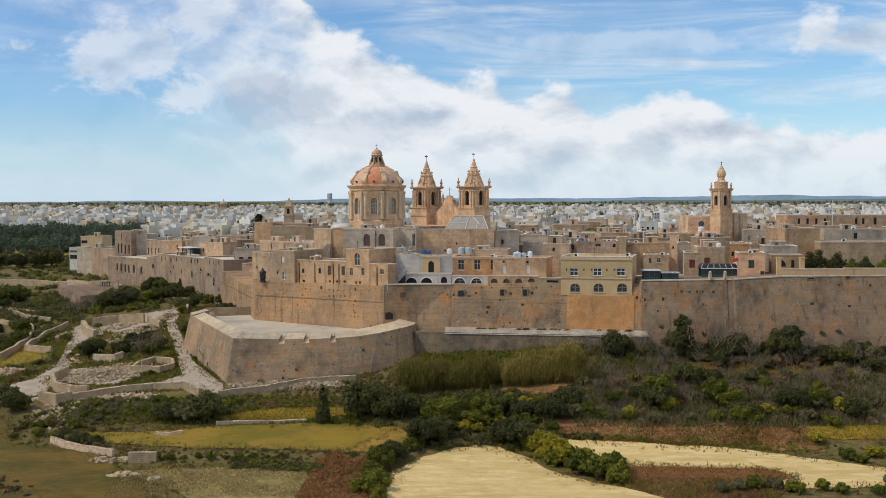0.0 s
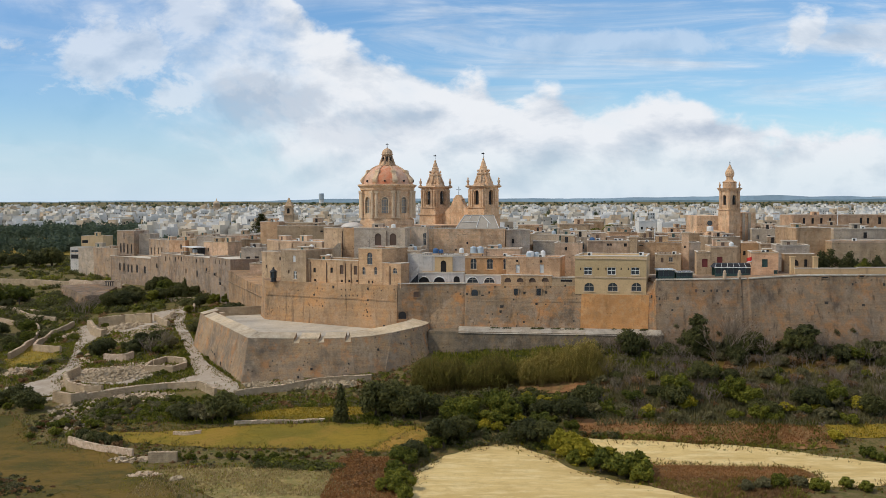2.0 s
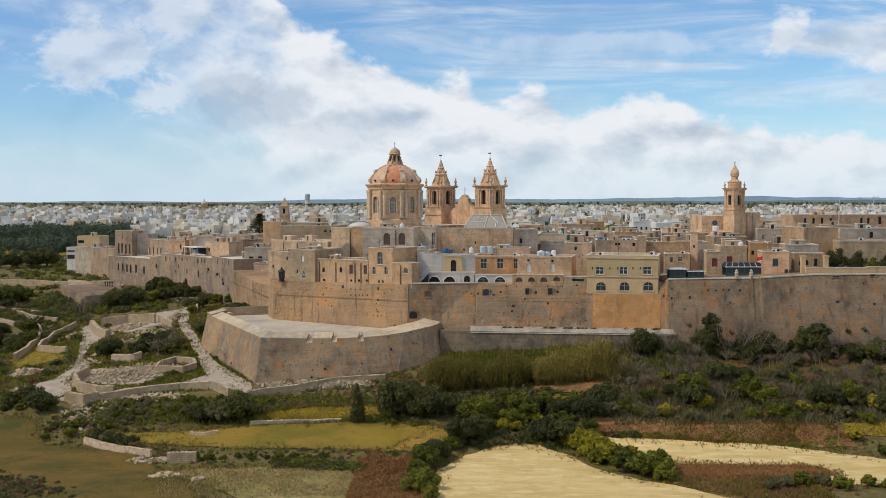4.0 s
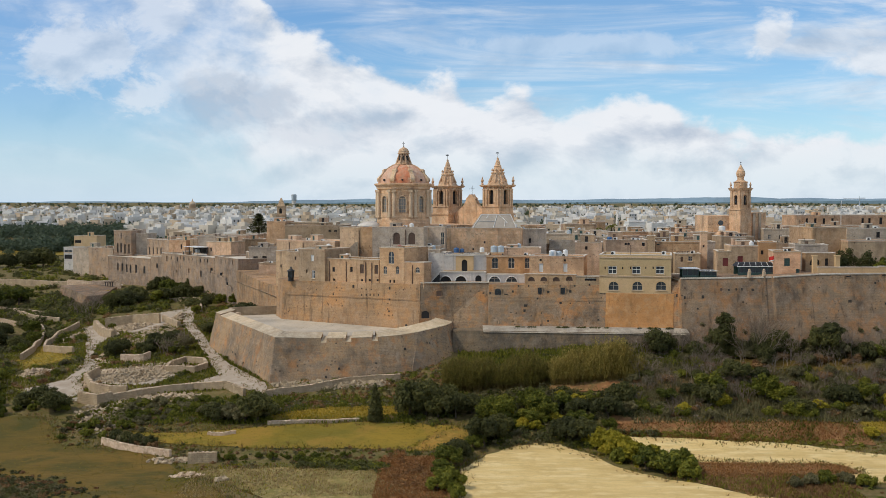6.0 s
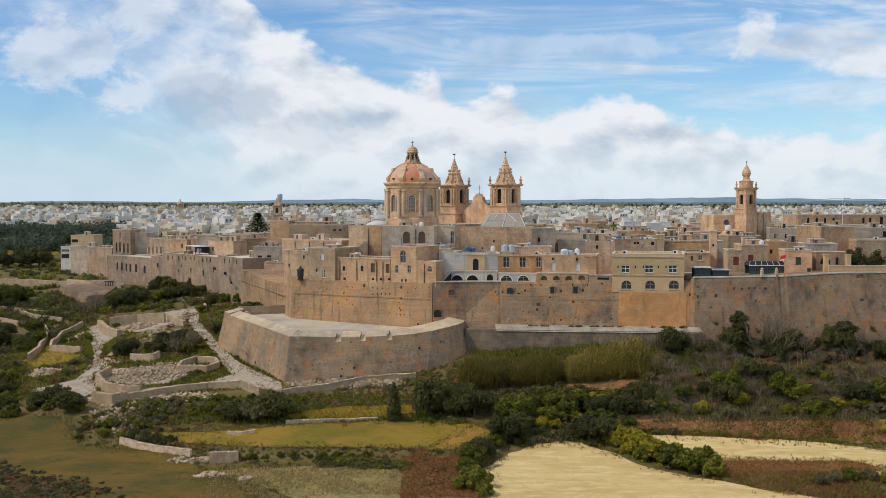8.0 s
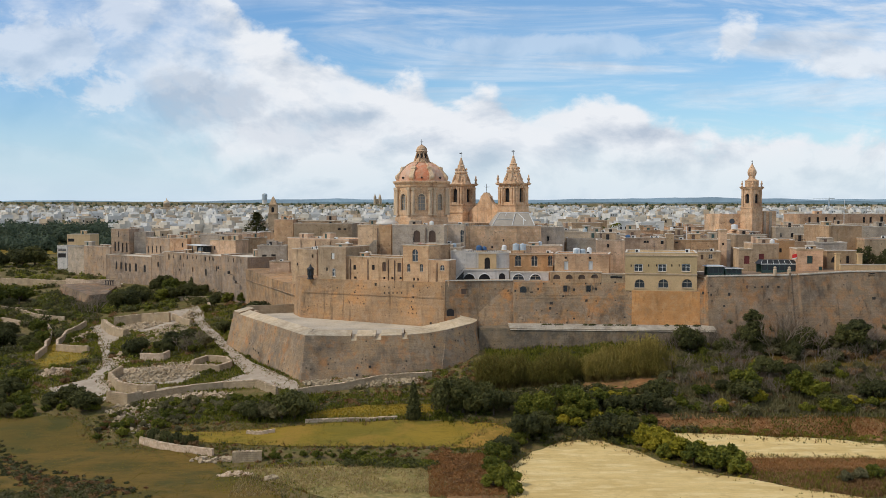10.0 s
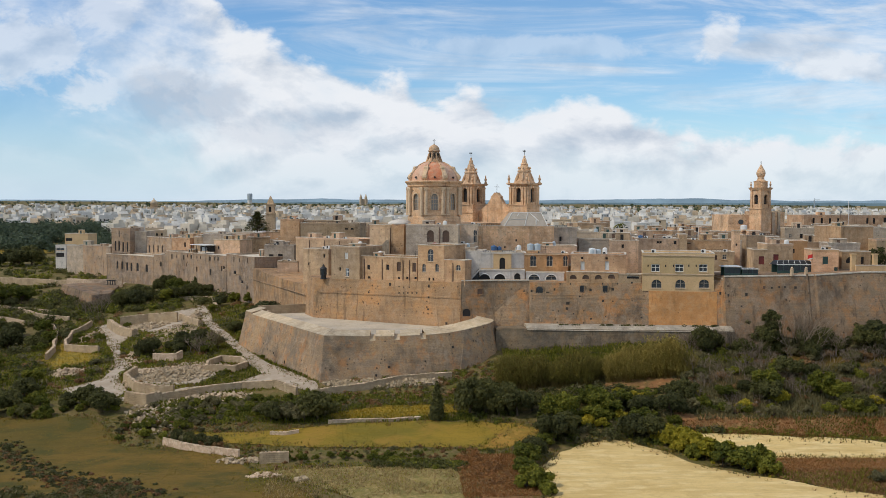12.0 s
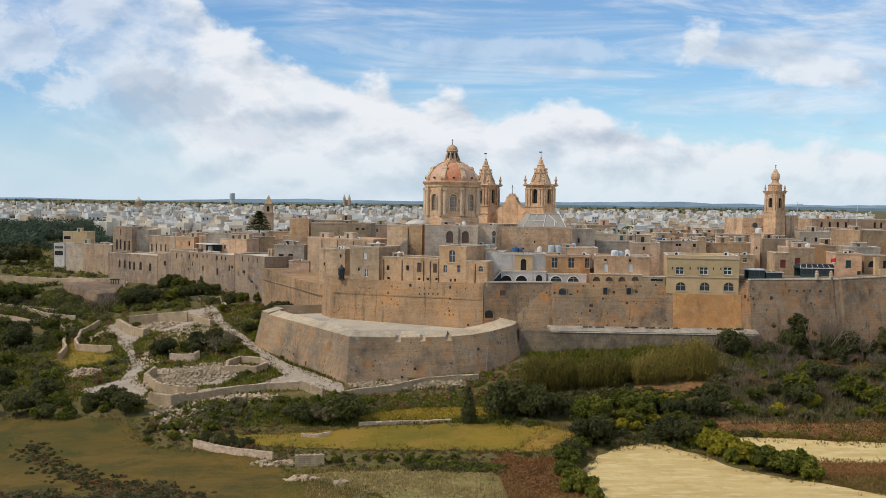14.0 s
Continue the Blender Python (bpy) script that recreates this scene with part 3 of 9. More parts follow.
def house(name, label, a, b, depth, z0, z1, stone="tan", wins=(), side=(), rim=0.45, roof="roof", pipes=(), band=(), category="house", group="", split=None, rooms=True):
    """A block with a flat roof behind a low parapet. a, b: the plan's front corners, left and right; wins: openings of the front as
    (u, z, width, height, kind) with kind a letter, A added for arched; side: the same on the left flank, u from the back."""
    a, b = Vector((*a, 0)), Vector((*b, 0))
    along = (b - a).normalized()
    m = Matrix.Translation(a) @ Matrix.Rotation(math.atan2(along.y, along.x), 4, "Z")
    m.translation.z = z0
    own = thing(name, m, label, category, group)
    L, H = (b - a).length, z1 - z0
    ROOFS.append((m.copy(), L, depth, H))
    bm = bmesh.new()
    front = [(u, z - z0, w, h, "A" in k) for u, z, w, h, k in wins]
    cut = split[0] - z0 if split else H
    wall_face(bm, L, 0, cut, [h for h in front if h[1] < cut])
    back = [bm.verts.new(p) for p in ((0, depth, 0), (L, depth, 0), (L, depth, H), (0, depth, H))]
    bm.faces.new(back[::-1])
    for x in (0, L):
        if x == 0 and side:
            continue
        bm.faces.new([bm.verts.new(p) for p in ((x, 0, 0), (x, depth, 0), (x, depth, H), (x, 0, H))])
    part("wall", bm, M[stone], own)
    if split:
        bm = bmesh.new()
        wall_face(bm, L, cut, H, [h for h in front if h[1] >= cut])
        part("upper_wall", bm, M[split[1]], own)
    if rooms and L > 5 and depth > 7:
        for _ in range(RNG.choice((0, 1, 1, 2))):
            w, d, h = RNG.uniform(1.8, 4.0), RNG.uniform(1.8, 3.0), RNG.uniform(1.0, 2.4)
            x, y = RNG.uniform(0.6, L - w - 0.5), RNG.uniform(2.0, depth - d - 0.5)
            bm = bmesh.new()
            box(bm, x, x + w, y, y + d, H - 0.019, H + h)
            room = part("roof_room", bm, M[stone], own)
            bm = bmesh.new()
            box(bm, x - 0.1, x + w + 0.1, y - 0.1, y + d + 0.1, H + h + 0.003, H + h + 0.14)
            part("slab", bm, M["roof"], room)
            bm = bmesh.new()
            box(bm, x + w * 0.3, x + w * 0.3 + 0.8, y - 0.06, y + 0.1, H, H + min(h - 0.2, 1.9))
            part("door", bm, M[RNG.choice(("dark", "pipe", "green"))], room)
    if side:
        bm = bmesh.new()
        wall_face(bm, depth, 0, H, [(u, z - z0, w, h, "A" in k) for u, z, w, h, k in side])
        ms = Matrix.Translation((0, depth, 0)) @ Matrix.Rotation(radians(-90), 4, "Z")
        part("side_wall", bm, M[stone], own, m=ms)
        for u, z, w, h, k in side:
            opening(own, ms, u, z - z0, w, h, k[0], "A" in k)
    for u, z, w, h, k in wins:
        opening(own, None, u, z - z0, w, h, k[0], "A" in k)
    bm = bmesh.new()
    t = 0.32
    box(bm, 0.1, L - 0.1, 0.1, depth - 0.1, H - 0.3, H - 0.02)
    part("roof", bm, M[roof], own)
    if rim:
        bm = bmesh.new()
        box(bm, -0.06, L + 0.06, -0.06, t, H + 0.003, H + rim)
        box(bm, -0.06, L + 0.06, depth - t, depth + 0.06, H + 0.003, H + rim)
        box(bm, -0.06, t, t + 0.003, depth - t - 0.003, H + 0.003, H + rim)
        box(bm, L - t, L + 0.06, t + 0.003, depth - t - 0.003, H + 0.003, H + rim)
        part("parapet", bm, M[stone], own)
        bm = bmesh.new()
        for x0, x1, y0, y1 in ((-0.1, L + 0.1, -0.1, t + 0.04), (-0.1, L + 0.1, depth - t - 0.04, depth + 0.1), (-0.1, t + 0.04, t + 0.043, depth - t - 0.043), (L - t - 0.04, L + 0.1, t + 0.043, depth - t - 0.043)):
            box(bm, x0, x1, y0, y1, H + rim + 0.003, H + rim + 0.12)
        part("coping", bm, M["roof"], own)
    for x in pipes:
        bm = bmesh.new()
        rod(bm, (x, -0.12, 0.2), (x, -0.12, H - 0.3), 0.11)
        part("drain_pipe", bm, M["pipe"], own)
    for z in band:
        bm = bmesh.new()
        box(bm, -0.08, L + 0.08, -0.16, 0.0, z - z0 - 0.14, z - z0 + 0.14)
        part("string_course", bm, M["stone_trim"], own)
    return own


# ---- the lie of the land ----
GX = (-330, -130, -80, -38, 0, 45, 95, 330)
GROUND = (
    (140, (-3, -2.5, -1.6, -1.2, -1.0, -0.9, -0.9, -1)),
    (172, (-3, -2.0, -1.4, -1.0, -0.3, -0.4, -0.4, 0)),
    (184, (-2, -1.5, -0.8, 0.2, 0.7, 0.3, 0.5, 1)),
    (191, (-2, -1.0, 0.2, 1.0, 1.3, 3.2, 3.3, 4)),
    (200, (-1, 0.0, 1.3, 2.3, 2.4, 5.6, 5.8, 6)),
    (212, (0, 1.0, 2.8, 4.8, 4.8, 8.6, 8.8, 9)),
    (230, (0, 2.0, 4.2, 5.8, 7.2, 12.8, 13.2, 13)),
)
GROUND += (
    (262, (0, 3.0, 5.8, 7.5, 13, 19, 19, 18)),
    (300, (1, 1.6, 8.5, 11, 16, 20, 20, 20)),
    (345, (5, 7.5, 12, 15, 18, 21, 21, 21)),
    (395, (9, 12.5, 16, 19, 20, 22, 22, 22)),
    (450, (12, 15, 19, 20, 21, 23, 23, 23)),
    (650, (19, 20, 22, 23, 24, 25, 25, 25)),
)


CLEAR, OUTLINES, FLOWERING, TRACKS = [], [], [], []


def is_clear(x, y):
    """Whether a spot lies on a track, a yard or a mown field, where nothing grows."""
    for ring in CLEAR:
        c = False
        for (x0, y0), (x1, y1) in zip(ring, ring[1:] + ring[:1]):
            if (y0 > y) != (y1 > y) and x < (x1 - x0) * (y - y0) / (y1 - y0) + x0:
                c = not c
        if c:
            return True
    return False


def in_ring(ring, x, y):
    c = False
    for (x0, y0), (x1, y1) in zip(ring, ring[1:] + ring[:1]):
        if (y0 > y) != (y1 > y) and x < (x1 - x0) * (y - y0) / (y1 - y0) + x0:
            c = not c
    return c


def is_field(x, y):
    return any(in_ring(ring, x, y) for ring in OUTLINES)


def smooth_step(t):
    return t * t * (3 - 2 * t)


def ground_z(x, y):
    """The height of the ground, in metres."""
    if y <= GROUND[-1][0]:
        x_, y_ = min(max(x, GX[0]), GX[-1] - 0.01), max(y, GROUND[0][0] + 0.01)
        i = max(k for k in range(len(GX) - 1) if GX[k] <= x_)
        j = max(k for k in range(len(GROUND) - 1) if GROUND[k][0] <= y_)
        fx, fy = (x_ - GX[i]) / (GX[i + 1] - GX[i]), (y_ - GROUND[j][0]) / (GROUND[j + 1][0] - GROUND[j][0])
        r0, r1 = GROUND[j][1], GROUND[j + 1][1]
        z = (r0[i] * (1 - fx) + r0[i + 1] * fx) * (1 - fy) + (r1[i] * (1 - fx) + r1[i + 1] * fx) * fy
        # the apron of ground banked up against the bastion
        z += 1.15 * smooth_step(min(max((y - 212.5) / 4.5, 0), 1)) * smooth_step(min(max((x + 54) / 18, 0), 1)) * smooth_step(min(max((12 - x) / 10, 0), 1)) * smooth_step(min(max((250 - y) / 15, 0), 1))
        z += 0.35 * noise.noise((x * 0.09, y * 0.09, 0)) * smooth_step(min(max((y - 186) / 14, 0), 1)) + 0.12 * noise.noise((x * 0.3, y * 0.3, 3))
        return z
    d = min((y - 650) / 1300, 1)
    z = 23 + 6.5 * d
    ridge = smooth_step(min(max((y - 2300) / 1900, 0), 1))
    lift = 14 + 4 * noise.noise((x * 0.0011, 2.0, 7)) + 2.5 * noise.noise((x * 0.006, y * 0.002, 9)) - 0.0016 * x
    return z + ridge * lift + 1.5 * noise.noise((x * 0.004, y * 0.004, 5))


def ground_sheet():
    bm = bmesh.new()
    ys = [-900, -300, 0, 90, 130] + [150 + 1.6 * i for i in range(70)] + [264 + 5 * i for i in range(40)] + [470 + 30 * i for i in range(20)] + [1100 + 130 * i for i in range(30)]
    rows = []
    for y in ys:
        half = 330 if y < 470 else 330 + (y - 470) * 0.9
        n = 180
        rows.append([bm.verts.new((half * ((2 * i / n - 1) * 0.45 + 0.55 * (2 * i / n - 1) ** 3) * (1.0 if y < 470 else 1.0), y, ground_z(half * ((2 * i / n - 1) * 0.45 + 0.55 * (2 * i / n - 1) ** 3), y))) for i in range(n + 1)])
    for a, b in zip(rows, rows[1:]):
        for i in range(len(a) - 1):
            bm.faces.new((a[i], a[i + 1], b[i + 1], b[i]))
    return setting("ground", bm, M["ground"], "rolling scrub and farmland reaching to far hills", "ground", True)


ground_sheet()


def patch(name, label, mat, outline, lift=0.12, wave=0.5, step=1.3, category="field"):
    """A field or track that follows the ground inside an outline of plan corners, with ragged edges."""
    OUTLINES.append(outline)
    if category == "road":
        TRACKS.append(outline)
    if mat == "yellowgrass":
        FLOWERING.append((outline, label))
    if mat in ("dirt", "straw", "yellowgrass"):
        CLEAR.append(outline)
    ring = []
    for k, (x0, y0) in enumerate(outline):
        x1, y1 = outline[(k + 1) % len(outline)]
        m = max(1, int(math.hypot(x1 - x0, y1 - y0) / 0.9))
        for q in range(m):
            x, y = x0 + (x1 - x0) * q / m, y0 + (y1 - y0) * q / m
            ring.append((x + wave * noise.noise((x * 0.35, y * 0.35, 11)), y + wave * noise.noise((x * 0.35, y * 0.35, 17))))
    R = np.array(ring)
    S = np.roll(R, -1, axis=0)
    lo, hi = R.min(0) - step, R.max(0) + step
    nx, ny = int((hi[0] - lo[0]) / step) + 2, int((hi[1] - lo[1]) / step) + 2
    gx, gy = np.meshgrid(lo[0] + step * np.arange(nx), lo[1] + step * np.arange(ny), indexing="ij")
    inside = np.zeros(gx.shape, bool)
    for (x0, y0), (x1, y1) in zip(R, S):
        if y0 != y1:
            inside ^= ((y0 > gy) != (y1 > gy)) & (gx < (x1 - x0) * (gy - y0) / (y1 - y0) + x0)
    bm = bmesh.new()
    grid = {}

    def vert(i, j):
        if (i, j) not in grid:
            p = np.array((gx[i, j], gy[i, j]))
            if not inside[i, j]:
                d = S - R
                t = np.clip(((p - R) * d).sum(1) / np.maximum((d * d).sum(1), 1e-9), 0, 1)
                c = R + d * t[:, None]
                p = c[((c - p) ** 2).sum(1).argmin()]
            grid[i, j] = bm.verts.new((p[0], p[1], ground_z(p[0], p[1]) + lift))
        return grid[i, j]

    for i in range(nx - 1):
        for j in range(ny - 1):
            if inside[i:i + 2, j:j + 2].any():
                bm.faces.new((vert(i, j), vert(i + 1, j), vert(i + 1, j + 1), vert(i, j + 1)))
    bmesh.ops.dissolve_degenerate(bm, dist=0.01, edges=bm.edges)
    return setting(name, bm, M[mat], label, category, True)

# ---- the ramparts ----
def rampart(name, label, mat, foot, top, z0, z1, back, cap=0.0, cap_mat="stone_trim", parapet=0.0):
    """A leaning wall: plan points of its foot and of its top edge, carried back into the hill."""
    bm = bmesh.new()
    low = [(x, y, z0 if isinstance(z0, (int, float)) else z0[i]) for i, (x, y) in enumerate(foot)]
    zt = [z1 if isinstance(z1, (int, float)) else z1[i] for i in range(len(top))]
    high = [(x, y, z) for (x, y), z in zip(top, zt)]
    for i in range(len(low) - 1):
        bm.faces.new([bm.verts.new(p) for p in (low[i], low[i + 1], high[i + 1], high[i])])
    rear = [(x + back[0], y + back[1], z) for x, y, z in high]
    for i in range(len(high) - 1):
        bm.faces.new([bm.verts.new(p) for p in (high[i], high[i + 1], rear[i + 1], rear[i])])
        base = [(p[0], p[1], low[0][2]) for p in (rear[i], rear[i + 1])]
        bm.faces.new([bm.verts.new(p) for p in (rear[i], rear[i + 1], base[1], base[0])])
    for i in (0, len(high) - 1):
        bm.faces.new([bm.verts.new(p) for p in (low[i], high[i], rear[i], (rear[i][0], rear[i][1], low[i][2]))])
    bmesh.ops.remove_doubles(bm, verts=bm.verts, dist=0.001)
    return setting(name, bm, M[mat], label, "rampart")


# the low bastion: a battered stone platform with a paved top
B_CREST = [(-60.5, 270.0, 15.7), (-35.3, 220.8, 15.97), (-24.2, 223.0, 15.5), (-18.6, 224.2, 15.4), (-12.4, 225.7, 15.45), (-7.6, 227.7, 15.6), (-3.4, 230.4, 16.0), (0.4, 233.6, 16.5), (3.0, 237.2, 16.7), (4.3, 241.8, 16.7), (4.6, 248.0, 16.7)]
B_LEAN = [0.25] + [0.42] * 5 + [0.36, 0.30, 0.24, 0.20]      # how far each stretch leans back for each metre of height


def bastion_line(z):
    """The outline of the battered wall at the height z."""
    out = []
    n = len(B_CREST)
    for i, (x, y, h) in enumerate(B_CREST):
        sides = [k for k in (i - 1, i) if 0 <= k < n - 1]
        rows = []
        for k in sides:
            d = (Vector(B_CREST[k + 1][:2]) - Vector(B_CREST[k][:2])).normalized()
            rows.append((Vector((d.y, -d.x)), B_LEAN[k] * (h - z)))
        if len(rows) == 2 and abs(rows[0][0].cross(rows[1][0])) > 0.02:
            (a, p), (b, q) = rows
            det = a.x * b.y - a.y * b.x
            o = Vector(((p * b.y - q * a.y) / det, (a.x * q - b.x * p) / det))
        else:
            o = rows[0][0] * rows[0][1]
        out.append((x + o.x, y + o.y, z))
    return out


def low_bastion():
    bm = bmesh.new()
    zt, zb = 14.6, 4.0
    low, mid = bastion_line(zb), bastion_line(zt)
    tail = [(4.6, 262), (-40, 285), (-57, 284)]
    prism(bm, low + [(x, y, zb) for x, y in tail], mid + [(x, y, zt) for x, y in tail])
    body = setting("wall_bastion", bm, [M["bastion"]], "battered stone bastion wall with eroded orange and grey ashlar", "bastion")
    c = Vector((-28, 256))
    bm = bmesh.new()
    bm.faces.new([bm.verts.new((*(Vector(p[:2]) + (c - Vector(p[:2])).normalized() * 1.0), zt + 0.02)) for p in mid + tail])
    setting("floor_terrace", bm, M["terrace"], "pale paved bastion terrace", "paving")
    # the breastwork, broken by three gun embrasures along the front
    stations = []
    run = 0.0
    for i in range(len(B_CREST)):
        if i:
            run += (Vector(B_CREST[i][:2]) - Vector(B_CREST[i - 1][:2])).length
        stations.append(run)

    def at(s):
        """Crest point, direction, foot of the breastwork at the distance s along the wall."""
        k = max(j for j in range(len(stations) - 1) if stations[j] <= s + 1e-6)
        f = min((s - stations[k]) / (stations[k + 1] - stations[k]), 1)
        p = Vector(B_CREST[k]).lerp(Vector(B_CREST[k + 1]), f)
        q = Vector(mid[k]).lerp(Vector(mid[k + 1]), f)
        a = (Vector(B_CREST[k + 1][:2]) - Vector(B_CREST[k][:2])).normalized()
        if f > 0.98 and k + 2 < len(B_CREST):
            a = (a + (Vector(B_CREST[k + 2][:2]) - Vector(B_CREST[k + 1][:2])).normalized()).normalized()
        if f < 0.02 and k:
            a = (a + (Vector(B_CREST[k][:2]) - Vector(B_CREST[k - 1][:2])).normalized()).normalized()
        return p, a, q

    corner = stations[1]
    gaps = [corner + v for v in (10.9, 16.5, 22.6)]
    cuts = [(0.0, 5.0, 0.45, 4.2), (5.003, corner, 0.0, 2.9)]
    last = corner
    for g in gaps + [stations[-1] + 0.7]:
        cuts.append((last, g - 0.65, 0.0, 3.1))
        last = g + 0.65
    for s0, s1, extra, wide in cuts:
        marks = sorted({s0, s1, *[v for v in stations if s0 < v < s1], *[s0 + (s1 - s0) * j / 4 for j in range(1, 4)]})
        lo, hi = [], []
        for s in marks:
            p, a, q = at(min(s, stations[-1]))
            n = Vector((-a.y, a.x))
            splay = 0.0
            if s == s0 and s0 > corner + 1:
                splay = 0.75
            if s == s1 and s1 > corner + 1 and s1 < stations[-1] - 1:
                splay = -0.75
            w = wide * (1.35 if s > corner + 25 else 1.0) / (0.80 if abs(s - corner) < 0.01 else 1.0)
            inner = Vector(p[:2]) + n * w + a * splay * (-1 if s == s0 else 1) * -1
            rise = 0.95 + extra
            lo.append(((q.x, q.y, zt - 0.02), (inner.x, inner.y, zt - 0.02)))
            hi.append(((p.x, p.y, p.z + extra), (inner.x, inner.y, p.z + rise)))
        for name, mat, dz0, dz1 in (("parapet", "bastion", None, 0.0), ("parapet_top", "parapet_stone", 0.003, 0.10)):
            bm = bmesh.new()
            rings = []
            for (a0, b0), (a1, b1) in zip(lo, hi):
                if dz0 is None:
                    ring = (a0, a1, b1, b0)
                else:
                    ring = ((a1[0], a1[1], a1[2] + dz0), (a1[0], a1[1], a1[2] + dz1), (b1[0], b1[1], b1[2] + dz1), (b1[0], b1[1], b1[2] + dz0))
                rings.append([bm.verts.new(v) for v in ring])
            for r0, r1 in zip(rings, rings[1:]):
                for j in range(4):
                    bm.faces.new((r0[j], r0[(j + 1) % 4], r1[(j + 1) % 4], r1[j]))
            bm.faces.new(rings[0]), bm.faces.new(rings[-1][::-1])
            part(name, bm, M[mat], body, "pale sloping parapet top" if dz0 else "")
    for g in gaps:
        bm = bmesh.new()
        rows = []
        for e, k in ((-0.66, 1.7), (0.66, 1.7)):
            p, a, q = at(g + e)
            n = Vector((-a.y, a.x))
            b = Vector(p[:2]) + n * 3.0 + a * e * k
            rows.append(((q.x, q.y, zt), (p.x, p.y, p.z - 0.55), (b.x, b.y, p.z + 0.15), (b.x, b.y, zt)))
        f, r = [bm.verts.new(v) for v in rows[0]], [bm.verts.new(v) for v in rows[1]]
        bm.faces.new(f), bm.faces.new(r[::-1])
        for j in range(4):
            bm.faces.new((f[j], f[(j + 1) % 4], r[(j + 1) % 4], r[j]))
        part("embrasure_sill", bm, M["parapet_stone"], body)
    return body


low_bastion()

# the upper bastion above the terrace and the long curtain to the right of it
UP_A, UP_B = (-42.0, 268.0), (-3.6, 244.6)
rampart("wall_upper", "high buff stone wall with run-off stains and string course", "buff", [(-45.2, 276.6), (-42.1, 268.0), (-3.7, 244.7)], [(-44.5, 277), (-41.6, 268.6), (-3.5, 245.4)], 13, [25.2, 25.2, 25.9], (9, 14))
CUR_TOP = [(-3.4, 245.6), (13.6, 247.0), (13.7, 245.2), (41.2, 239.0), (58.2, 235.2), (58.6, 233.6), (79.0, 230.8), (79.3, 230.2), (91.5, 230.6), (160.0, 232.5), (330, 240)]
CUR_FOOT = [(-3.4, 243.4), (13.0, 242.2), (13.4, 240.9), (40.6, 234.6), (57.4, 230.6), (58.0, 228.6), (79.0, 226.0), (79.5, 225.2), (91.5, 225.0), (160.0, 226.5), (330, 234)]
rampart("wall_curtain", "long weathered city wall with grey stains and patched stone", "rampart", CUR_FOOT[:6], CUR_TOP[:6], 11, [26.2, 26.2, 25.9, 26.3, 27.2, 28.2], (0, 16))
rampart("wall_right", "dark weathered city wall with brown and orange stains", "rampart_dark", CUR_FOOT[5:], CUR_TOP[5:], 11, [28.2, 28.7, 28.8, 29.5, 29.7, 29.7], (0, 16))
# coping of pale stone
bm = bmesh.new()
zs = [26.2, 26.2, 25.9, 26.3, 27.2, 28.2, 28.7, 28.8, 29.5, 29.7, 29.7]
for i in (0, 5, 7, 8, 9):
    (x0, y0), (x1, y1) = CUR_TOP[i], CUR_TOP[i + 1]
    prism(bm, [(x0, y0 - 0.15, zs[i] + 0.003), (x1, y1 - 0.15, zs[i + 1] + 0.003), (x1, y1 + 0.6, zs[i + 1] + 0.003), (x0, y0 + 0.6, zs[i] + 0.003)],
          [(x0, y0 - 0.15, zs[i] + 0.28), (x1, y1 - 0.15, zs[i + 1] + 0.28), (x1, y1 + 0.6, zs[i + 1] + 0.28), (x0, y0 + 0.6, zs[i] + 0.28)])
setting("trim_coping", bm, M["roof"], "pale stone coping along the wall top", "coping")
# the plinth along the foot: a stepped lower wall with a pale ledge on top
bm = bmesh.new()
prism(bm, [(4.6, 237.2, 6), (57.5, 226.4, 9), (60.2, 227.6, 9), (60.2, 233, 9), (4.6, 246, 6)], [(4.6, 239.0, 15.3), (57.5, 228.0, 16.0), (59.6, 228.8, 16.0), (59.6, 233, 16.0), (4.6, 246, 15.3)])
setting("wall_plinth", bm, M["plinth_stone"], "stained lower stone wall along the foot of the city wall", "plinth")
bm = bmesh.new()
prism(bm, [(12.0, 237.15, 15.1), (57.55, 227.75, 15.75), (59.8, 228.7, 15.75), (59.8, 231, 15.75), (12, 243, 15.1)], [(12.0, 239.2, 16.05), (57.5, 229.7, 16.85), (59.2, 230.2, 16.85), (59.2, 231, 16.85), (12, 243, 16.05)])
setting("trim_ledge", bm, M["ledge_stone"], "pale sloping ledge of the plinth", "ledge")

# orange-rendered lower wall under the yellow house
def flush(name, label, mat, p, q, z0, z1, lean, proud=0.12):
    bm = bmesh.new()
    a, b = Vector((*p, 0)), Vector((*q, 0))
    d = (b - a).normalized()
    n = Vector((d.y, -d.x, 0))
    lo, hi = n * (proud + lean), n * proud
    prism(bm, [a + lo + Vector((0, 0, z0)), b + lo + Vector((0, 0, z0)), b + Vector((0, 1, z0)), a + Vector((0, 1, z0))], [a + hi + Vector((0, 0, z1)), b + hi + Vector((0, 0, z1)), b + Vector((0, 1, z1)), a + Vector((0, 1, z1))])
    return setting(name, bm, M[mat], label, "wall")


flush("wall_orange", "orange-rendered stretch of city wall", "orange", (41.8, 238.8), (57.3, 235.3), 16.2, 24.5, 2.45, 0.74)

# ---- town walls of the far side ----
rampart("wall_left", "tan town wall running behind the bastion", "buff", [(-66.3, 324), (-52, 294), (-44, 276)], [(-67.2, 326), (-53, 296), (-44, 278)], 8, [24.0, 22.6, 22.4], (14, 8))

